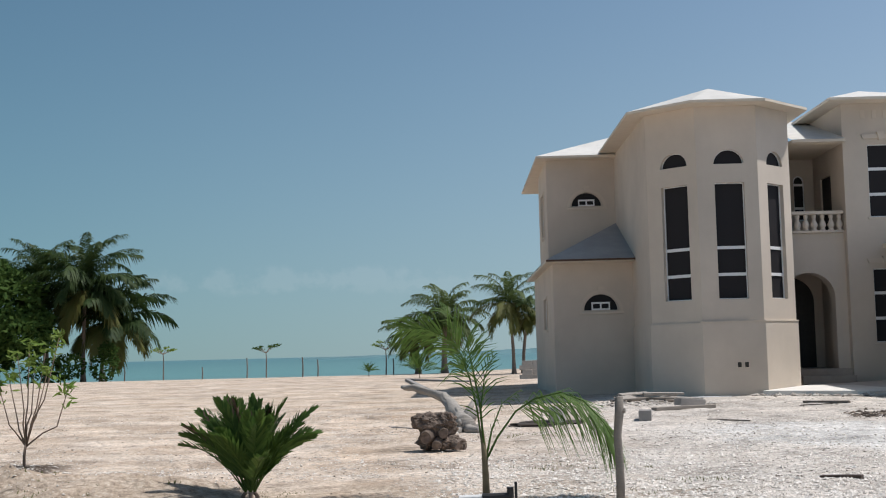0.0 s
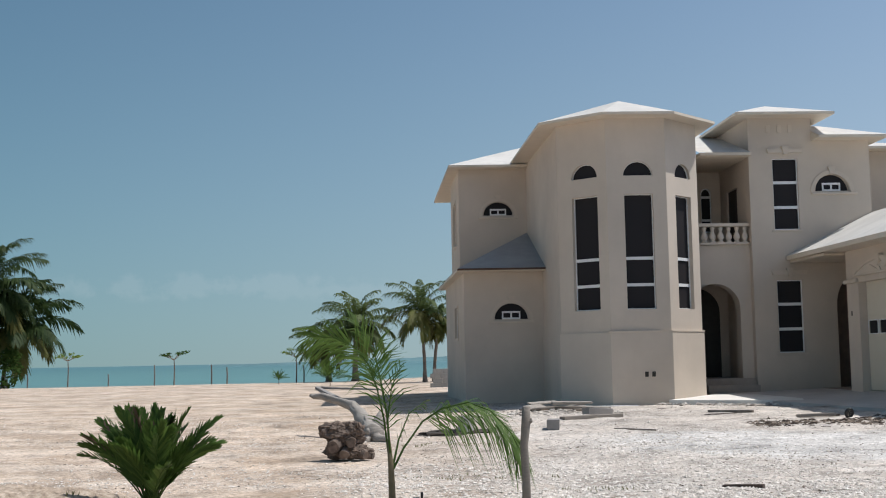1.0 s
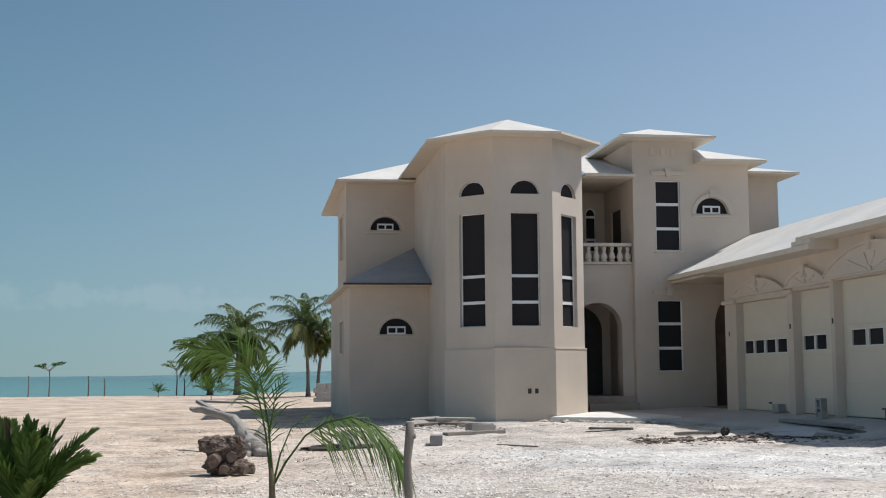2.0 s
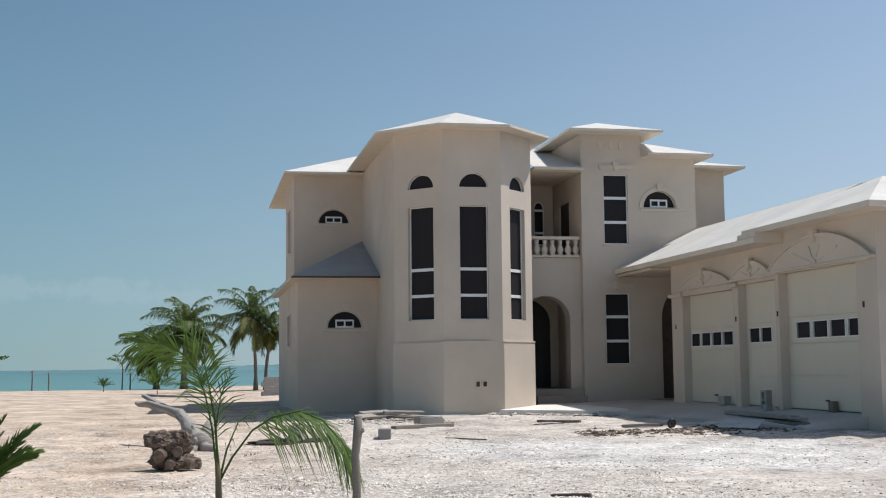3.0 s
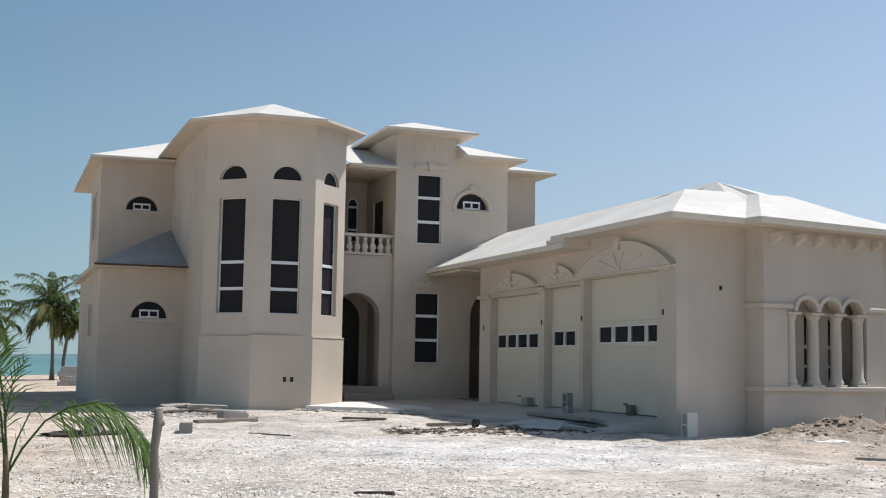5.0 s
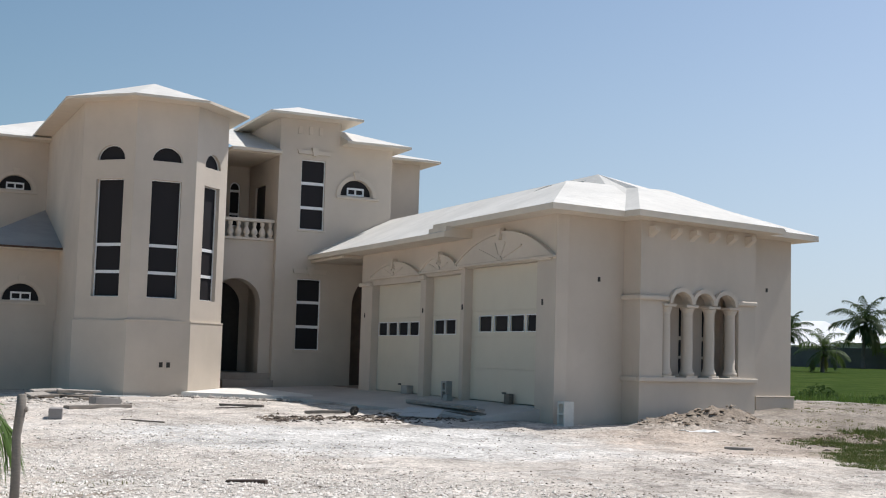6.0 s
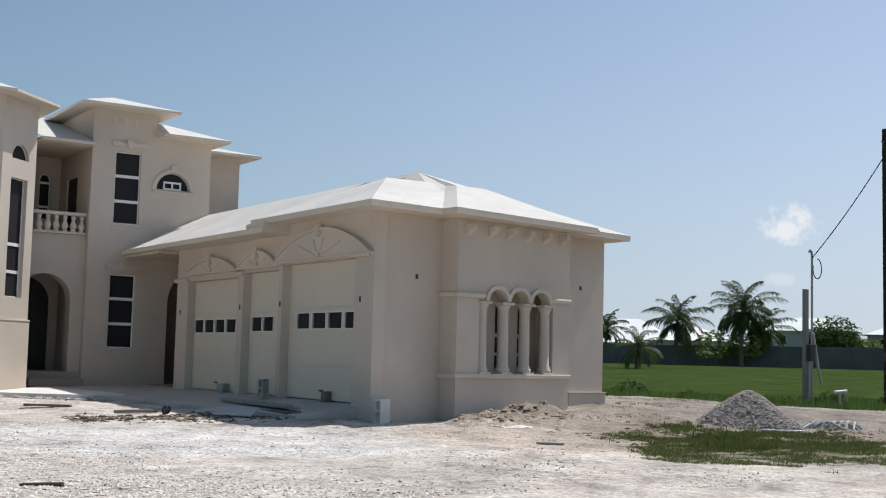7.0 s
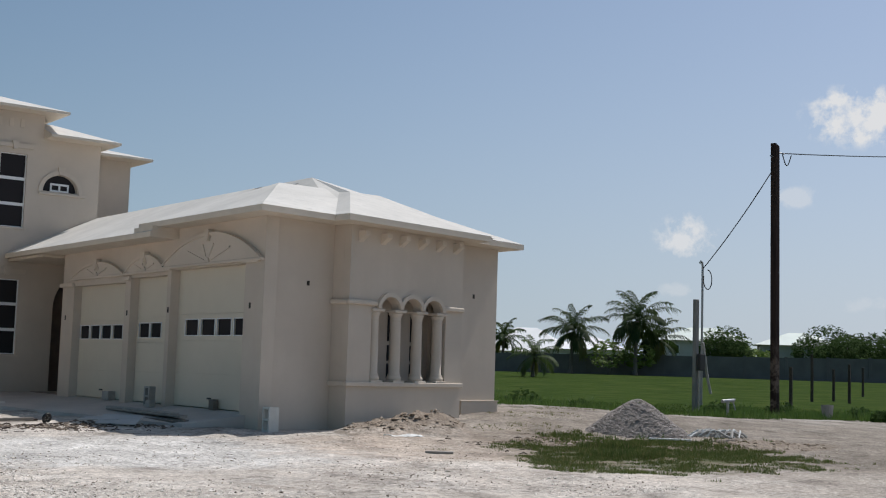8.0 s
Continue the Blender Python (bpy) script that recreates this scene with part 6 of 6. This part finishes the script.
for x, y, hh in ((41.2, 30.0, 1.5), (50.0, 35.2, 2.07), (52.3, 35.6, 1.44), (50.5, 33.55, 1.68), (61.1, 39.7, 1.5), (60.4, 37.0, 1.5)):
    bm = bmesh.new()
    z = h0(x, y)
    tube(bm, [(x, y, z - 0.3), (x + 0.02, y, z + hh * 0.6), (x, y, z + hh * 1.06)], [0.075, 0.07, 0.065], 7)
    rough_up(bm, 0.012, 4, x)
    tagged(part("fence_post", bm, ROOTWOOD), "dark wooden fence post in the grass", "post", group="posts in the field")

tp = thing("water_tap_stand", "small grey pipe stand with a cross arm in the weeds", "pipe stand", at=(26.0, 20.9, h0(26.0, 20.9)))
bm = bmesh.new()
tube(bm, [(0, 0, -0.1), (0, 0, 0.42)], 0.035, 8)
tube(bm, [(-0.22, 0, 0.42), (0.25, 0, 0.45)], 0.045, 8)
tube(bm, [(0.2, 0, 0.43), (0.24, -0.05, 0.2)], 0.02, 6)
part("pipe", bm, STEEL, tp)
tagged(part("bucket", (lambda b: (lathe(b, [(0.13, 0), (0.17, 0.4), (0.16, 0.4), (0.12, 0.03)], (30.3, 20.9, h0(30.3, 20.9)), 14), b)[1])(bmesh.new()), FOOT), "grey bucket-shaped concrete pot in the grass", "pot")

# boundary wall across the field
bw = thing("boundary_wall", "long grey concrete-block boundary wall behind the field", "wall", kind="structure", at=(0, 0, 0))
WALLC = plain("wall_grey", (0.175, 0.16, 0.155), 0.95, var=0.2, scale=0.6, bump=0.3)
w0, w1 = Vector((76, 110, 0)), Vector((128, 49, 0))
wd = (w1 - w0).normalized()
seg_n = 20
for k in range(seg_n):
    a, b = w0.lerp(w1, k / seg_n), w0.lerp(w1, (k + 1) / seg_n)
    ztop = 2.72 + 0.85 * (k / seg_n)
    m = facing((a.x, a.y, 0), (wd.x, wd.y))
    ln = (b - a).length
    part("panel", boxm(0.15, ln - 0.15, 0.0, 0.18, -0.5, ztop, 0, m), WALLC, bw)
    part("pillar", boxm(-0.15, 0.15, -0.05, 0.23, -0.5, ztop + 0.08, 0.01, m), WALLC, bw)


def far_house(at, u, length, depth, wall_h, roof_h, wall_c, roof_c, label, windows=3, over=0.7):
    hs = thing("far_house", label, "house", at=(0, 0, 0))
    m = facing(at, u)
    wins = [(length * (k + 0.5) / windows - 0.6, length * (k + 0.5) / windows + 0.6) for k in range(windows)]
    part("wall", sheet(rect(0, length, -1.5, wall_h), [rect(a, b, wall_h - 1.7, wall_h - 0.5) for a, b in wins], 0.3, m), wall_c, hs)
    part("wall", boxm(0, 0.3, 0.3, depth, -1.5, wall_h, 0, m), wall_c, hs)
    part("wall", boxm(length - 0.3, length, 0.3, depth, -1.5, wall_h, 0, m), wall_c, hs)
    for a, b in wins:
        w = part("window", sheet(rect(a, b, wall_h - 1.7, wall_h - 0.5), [rect(a + 0.1, b - 0.1, wall_h - 1.6, wall_h - 0.6)], 0.06, m @ Matrix.Translation((0, 0.1, 0))), FRAME_W, hs)
        part("pane", boxm(a + 0.1, b - 0.1, 0.13, 0.15, wall_h - 1.6, wall_h - 0.6, 0, m), GLASS, w)
    bm = bmesh.new()
    o, hip = over, depth / 2 + over
    lo = [(-o, -o), (length + o, -o), (length + o, depth + o), (-o, depth + o)]
    v = [bm.verts.new((x, y, wall_h)) for x, y in lo] + [bm.verts.new((hip - o, depth / 2, wall_h + roof_h)), bm.verts.new((length + o - hip, depth / 2, wall_h + roof_h))]
    for f in ((0, 1, 5, 4), (1, 2, 5), (2, 3, 4, 5), (3, 0, 4), (3, 2, 1, 0)):
        bm.faces.new([v[k] for k in f])
    bmesh.ops.transform(bm, matrix=m, verts=bm.verts)
    part("roof", bm, roof_c, hs, "pale sheet-metal hipped roof")
    return hs


TIN = plain("white_sheet_metal", (0.86, 0.86, 0.86), 0.6, var=0.05, scale=0.5)
TING = plain("pale_green_sheet_metal", (0.66, 0.72, 0.67), 0.6, var=0.08, scale=0.5)
PALEW = plain("pale_wall", (0.60, 0.57, 0.52), 0.9, var=0.08, scale=0.6)
uu = (wd.x, wd.y)
far_house((97.6, 116.4, 1.5), uu, 11.5, 9, 1.9, 3.0, PALEW, TIN, "far white-roofed house behind the boundary wall", 2)
far_house((103.0, 109.0, 2.1), uu, 9, 8, 1.7, 1.7, PALEW, TIN, "low far house with a glaring metal roof", 3)
far_house((114.9, 102.1, 2.1), uu, 10, 7, 3.2, 1.7, PALEW, TING, "far house with a pale-green metal roof", 3)
far_house((122.0, 92.8, 2.0), uu, 9, 7, 3.0, 1.6, PALEW, TING, "far house with a pale-green metal roof", 3)

coconut_palm((87.8, 89.8, 0.9), 4.2, (0.3, 0), 24, 4.2, 71, "dark coconut palm before the boundary wall", dry=2, r=0.2, leaflets=24, width=0.1)
coconut_palm((92.2, 85.2, 0.95), 5.4, (0.2, 0), 26, 4.5, 72, "tall dark coconut palm before the boundary wall", dry=2, r=0.2, leaflets=24, width=0.1)
coconut_palm((97.0, 86.5, 1.0), 3.6, (-0.2, 0), 22, 3.9, 73, "dark coconut palm before the boundary wall", dry=2, r=0.2, leaflets=22, width=0.1)
coconut_palm((92.6, 105.6, 1.0), 3.8, (0.2, 0), 20, 3.2, 74, "far coconut palm behind the garage", dry=1, r=0.18, leaflets=20, width=0.1)
coconut_palm((64.75, 70.3, h0(64.75, 70.3)), 1.6, (0.1, 0), 18, 2.5, 75, "young light-green coconut palm in the field", dry=2, r=0.13, leaflets=22, width=0.06, mat=MIDPALM)
broad_tree((110.0, 88.2, 1.4), 2.0, [((0, 0, 3.3), (2.9, 2.6, 1.9)), ((1.1, 0, 2.4), (2.5, 2, 1.5)), ((-1.3, 0, 2.6), (2.2, 2, 1.5))], "round dense dark-green tree behind the wall", 81, 0.19, 1500)
broad_tree((91.0, 87.6, 1.0), 1.2, [((0, 0, 2.0), (2.4, 1.8, 1.4)), ((2.6, -1.5, 1.8), (2.2, 1.6, 1.2))], "leafy green shrub between the palms", 82, 0.28, 420, LIGHTLEAF, name="shrub")
broad_tree((117.0, 92.0, 1.6), 0.9, [((0, 0, 2.0), (2.2, 1.6, 1.3)), ((2.2, -1, 1.7), (1.8, 1.4, 1.1))], "banana-like shrub behind the wall", 83, 0.42, 260, LIGHTLEAF, name="shrub")
for x, y, s, sd in ((121.8, 83.4, 1.15, 84), (126, 75.0, 1.35, 85), (124, 69, 1.75, 86), (119.0, 79.0, 0.95, 87), (128.4, 82.2, 1.05, 88)):
    broad_tree((x, y, 1.6), 1.6 * s, [((0, 0, 3.2 * s), (2.8 * s, 2.4 * s, 1.6 * s)), ((-2.0 * s, 0.8, 2.3 * s), (2.2 * s, 2, 1.3 * s)), ((2.0 * s, -0.8, 2.6 * s), (2.2 * s, 2, 1.4 * s)), ((0.3 * s, -1.5, 1.4 * s), (3.2 * s, 2, 1.4 * s))], "spreading green tree behind the boundary wall", sd, 0.2, 1100)

settle(known, (0.364, 0.438), (0.727, 0.522), 0.66)

# grass: field edge, island beside the track, weeds round the poles
def blades(name, spots, label, mat=None):
    vs, fs = [], []
    for x, y, z, hgt, sd in spots:
        r = random.Random(sd)
        for _ in range(5):
            a, b = r.uniform(0, 6.283), r.uniform(0, 6.283)
            dx, dy = math.cos(a) * r.uniform(0, .06), math.sin(a) * r.uniform(0, .06)
            l = hgt * r.uniform(0.6, 1.25)
            w = 0.005 + 0.022 * hgt
            o = len(vs)
            vs += [(x + dx - w * math.cos(b), y + dy - w * math.sin(b), z), (x + dx + w * math.cos(b), y + dy + w * math.sin(b), z),
                   (x + dx + r.uniform(-.5, .5) * l, y + dy + r.uniform(-.5, .5) * l, z + l)]
            fs.append((o, o + 1, o + 2))
    me = bpy.data.meshes.new(name)
    me.from_pydata(vs, [], fs)
    me.materials.append(mat or GRASS)
    return tagged(new(name, me), label, "grass", kind="stuff")


rnd = random.Random(91)
sp = []
while len(sp) < 17000:
    u, w = rnd.uniform(-4.9, 4.9), rnd.uniform(-4.2, 4.2)
    x, y = 14.3 + u * 0.75 + w * 0.66, 13.1 + u * 0.66 - w * 0.75
    q = (u / 3.3) ** 2 + (w / 2.1) ** 2 + 1.8 * noise.noise(Vector((x * 0.9, y * 0.9, 2))) + 0.9 * noise.noise(Vector((x * 3, y * 3, 7)))
    if rnd.random() < 1.15 - q and math.hypot(x - heap_at[0], y - heap_at[1]) > 1.1:
        clump = 2.4 if math.hypot(x - 13.6, y - 12.9) < 0.6 or math.hypot(x - 14.7, y - 14.2) < 0.45 else 1.0
        sp.append((x, y, h0(x, y) - 0.01, rnd.uniform(0.015, 0.05) * clump * (1.0 + 0.22 * max(0, u)), len(sp)))
rnd.shuffle(sp)
blades("grass_island", sp[:12500], "patchy green grass island beside the track", LAWN)
blades("dry_grass_island", sp[12500:], "dry yellowing grass beside the track", DRYGRASS)
sp = []
while len(sp) < 9000:
    d = 28 + 22 * rnd.random() ** 1.3
    a = radians(rnd.uniform(36, 66))
    x, y = d * math.sin(a), d * math.cos(a)
    line = y * 0.93 + x * 0.36 - 30.9 + 2.5 * noise.noise(Vector((x * 0.5, y * 0.5, 5)))
    if line > 0.2 and x - 0.5 * y > 5:
        sp.append((x, y, h0(x, y) - 0.02, rnd.uniform(0.04, 0.10) * (2.6 if line < 1.6 and rnd.random() < 0.3 else 1), len(sp)))
blades("field_grass", sp, "rough green grass of the open field")
sp = []
for cx, cy, rr, n in ((26.5, 21.4, 1.6, 260), (30.4, 24.6, 1.4, 320), (29.6, 21.6, 1.2, 240), (31.8, 21.2, 2.2, 420), (20.0, 23.6, 2.2, 320), (23.6, 23.4, 2.6, 320), (16.6, 15.4, 0.8, 60), (18.9, 15.8, 0.6, 50)):
    for _ in range(n):
        a, f = rnd.uniform(0, 6.28), math.sqrt(rnd.random())
        x, y = cx + rr * f * math.cos(a), cy + rr * 0.6 * f * math.sin(a)
        sp.append((x, y, h0(x, y) - 0.02, rnd.uniform(0.12, 0.38) * (1.2 - f * 0.6) * (0.35 if x < 19.4 else 1), len(sp)))
blades("weeds", sp, "taller weeds round poles and field edge", YOUNG)
sp = []
for _ in range(170):
    cx, cy, rr = rnd.choice(((1.6, 12.6, 0.7), (1.75, 10.6, 0.45), (1.0, 12.9, 0.5), (1.2, 17.2, 0.6), (-3.5, 10.5, 1.5), (-1.5, 10.9, 0.5), (2.3, 11.2, 0.5)))
    a, f = rnd.uniform(0, 6.28), math.sqrt(rnd.random())
    x, y = cx + rr * f * math.cos(a), cy + rr * 0.5 * f * math.sin(a)
    sp.append((x, y, h0(x, y) - 0.01, rnd.uniform(0.015, 0.045), len(sp)))
blades("sparse_weeds", sp, "sparse low weeds in the gravel", DRYGRASS)

# thin weeds between the garage and the gravel, clods on the churned soil
sp = []
for cx, cy, rr, n in ((15.4, 17.2, 1.0, 130), (17.0, 18.6, 1.3, 150), (14.3, 14.3, 1.0, 120), (19.5, 20.5, 1.6, 160)):
    for _ in range(n):
        a, f = rnd.uniform(0, 6.28), math.sqrt(rnd.random())
        x, y = cx + rr * f * math.cos(a), cy + rr * 0.5 * f * math.sin(a)
        if y < 17.6 or x > 16.1:
            sp.append((x, y, h0(x, y) - 0.01, rnd.uniform(0.015, 0.05), len(sp)))
blades("thin_weeds", sp, "thin weeds on pale soil beside the garage", DRYGRASS)
sp = []
for cx, cy, rx, ry, n in ((13.2, 17.45, 1.25, 0.6, 420), (17.2, 13.6, 1.9, 0.7, 420), (14.6, 15.4, 1.3, 0.5, 260)):
    for _ in range(n):
        a, f = rnd.uniform(0, 6.28), math.sqrt(rnd.random())
        x, y = cx + rx * f * math.cos(a), cy + ry * f * math.sin(a)
        sp.append((x, y, h0(x, y) + 0.004, 0.012 + 0.05 * rnd.random() ** 4, len(sp)))
stones("soil_clods", sp, "brown clods of churned soil", stone_mat("brown_clod", (0.16, 0.12, 0.09), (0.42, 0.35, 0.28)), category="soil")
for k, (x, y, s_, sd) in enumerate(((18.9, 23.9, 0.5, 301), (20.2, 24.2, 0.42, 302), (21.6, 24.0, 0.55, 303), (23.2, 23.6, 0.4, 304), (29.0, 23.9, 0.55, 305), (30.9, 23.2, 0.6, 306), (32.4, 21.6, 0.5, 307), (31.4, 20.2, 0.45, 308), (27.2, 22.2, 0.4, 309), (33.6, 20.6, 0.5, 310))):
    broad_tree((x, y, h0(x, y)), 0.2 * s_, [((0, 0, 0.32 * s_), (0.75 * s_, 0.5 * s_, 0.42 * s_)), ((0.55 * s_, 0.1, 0.25 * s_), (0.6 * s_, 0.4 * s_, 0.34 * s_)), ((-0.6 * s_, 0, 0.22 * s_), (0.5 * s_, 0.4 * s_, 0.3 * s_))], "low leafy weed clump at the field edge", sd, 0.07, 150, BUSH, name="weed_shrub", r=0.015)
sw = thing("scrap_sheet", "crumpled white sheet lying at the soil mound", "sheet", at=(12.5, 16.55, h0(12.5, 16.55) - 0.03))
bm = bmesh.new()
bmesh.ops.create_grid(bm, x_segments=10, y_segments=6, size=0.5, matrix=Matrix.Diagonal((0.62, 0.3, 1, 1)))
for v in bm.verts:
    v.co.z = 0.05 + 0.05 * noise.noise(v.co * 4) + 0.02 * noise.noise(v.co * 11)
    v.co.x += 0.06 * noise.noise(v.co * 3 + Vector((5, 0, 0)))
bmesh.ops.solidify(bm, geom=bm.faces[:], thickness=0.012)
part("sheet", bm, WHITEPVC, sw)

# rubble by the bay's corner and along the slab
sp = []
for _ in range(520):
    f = rnd.random()
    x, y = 6.6 + 2.6 * f + rnd.gauss(0, 0.12), 27.05 - 1.85 * f + rnd.gauss(0, 0.22)
    sp.append((x, y, h0(x, y) + 0.01, 0.012 + 0.07 * rnd.random() ** 3, len(sp)))
for _ in range(260):
    x, y = 2.9 + 2.2 * rnd.random(), 24.6 + rnd.gauss(0, 0.5)
    sp.append((x, y, h0(x, y) + 0.01, 0.012 + 0.05 * rnd.random() ** 3, len(sp)))
stones("rubble", sp, "grey mortar rubble by the house wall", stone_mat("mortar_rubble", (0.22, 0.19, 0.165), (0.58, 0.54, 0.49)))

# loose limestone chips and litter over the ground
sp, sd_, lt = [], [], []
while len(sp) < 50000:
    y = 9.2 + 19 * rnd.random() ** 2.2
    x = rnd.uniform(-0.42, 1.15) * y
    if (x > 8.0 and y > 18) or (x > 4.5 and y > 27.5) or x > 16:
        continue
    dens = 0.22 + 0.7 * noise.noise(Vector((x * 0.35, y * 0.35, 8))) + 0.6 * smooth01(-0.6, 1.4, x) * (1 - smooth01(3.2, 6.5, x)) * (1 - smooth01(13, 20, y))
    if rnd.random() < dens * (1 - 0.8 * smooth01(3.5, 7.5, x)) * (1 - smooth01(8, 15, x)):
        big = rnd.random() ** 5
        sp.append((x, y, h0(x, y) + 0.002, (0.008 + 0.024 * big) * (0.75 if x < 0 else 1), len(sp)))
stones("limestone_chips", sp, "loose white limestone chips on the ground", stone_mat("limestone_chip", (0.50, 0.445, 0.39), (0.80, 0.745, 0.69)))
while len(sd_) < 9000:
    y = 9.2 + 22 * rnd.random() ** 1.5
    x = rnd.uniform(-0.42, 1.1) * y
    if (x > 8.2 and y > 18) or (x > 4.5 and y > 27.5):
        continue
    if rnd.random() < 0.25 + noise.noise(Vector((x * 0.5, y * 0.5, 30))):
        sd_.append((x, y, h0(x, y) + 0.002, 0.005 + 0.014 * rnd.random() ** 4, len(sd_)))
for _ in range(900):
    x = rnd.uniform(6.2, 9.6)
    y = rnd.gauss(19.4, 0.33) + 0.25 * math.sin(x * 3)
    sd_.append((x, y, h0(x, y) + 0.003, 0.010 + 0.05 * rnd.random() ** 3, len(sd_)))
stones("dark_litter", sd_, "dark clods and bark litter on the ground", stone_mat("dark_clod", (0.10, 0.08, 0.065), (0.30, 0.24, 0.19)), category="litter")
bm = bmesh.new()
for k in range(250):
    if k < 190:
        x, y = rnd.uniform(6.3, 9.5), rnd.gauss(19.3, 0.4)
    elif k < 260:
        x, y = rnd.uniform(12.5, 16), rnd.uniform(13.6, 16.4)
    else:
        y = 9.5 + 16 * rnd.random()
        x = rnd.uniform(-0.4, 0.6) * y
    a, l = rnd.uniform(-0.6, 0.6) + (3.14 if rnd.random() < .5 else 0), rnd.uniform(0.04, 0.15)
    z = h0(x, y) + 0.008
    x2, y2 = x + math.cos(a) * l, y + math.sin(a) * l
    tube(bm, [(x, y, z), ((x + x2) / 2, (y + y2) / 2, z + rnd.uniform(0, .02)), (x2, y2, h0(x2, y2) + 0.006)], rnd.uniform(0.004, 0.009), 4)
tagged(part("twigs", bm, ROOTWOOD), "scattered dry twigs and splinters", "litter", kind="stuff")
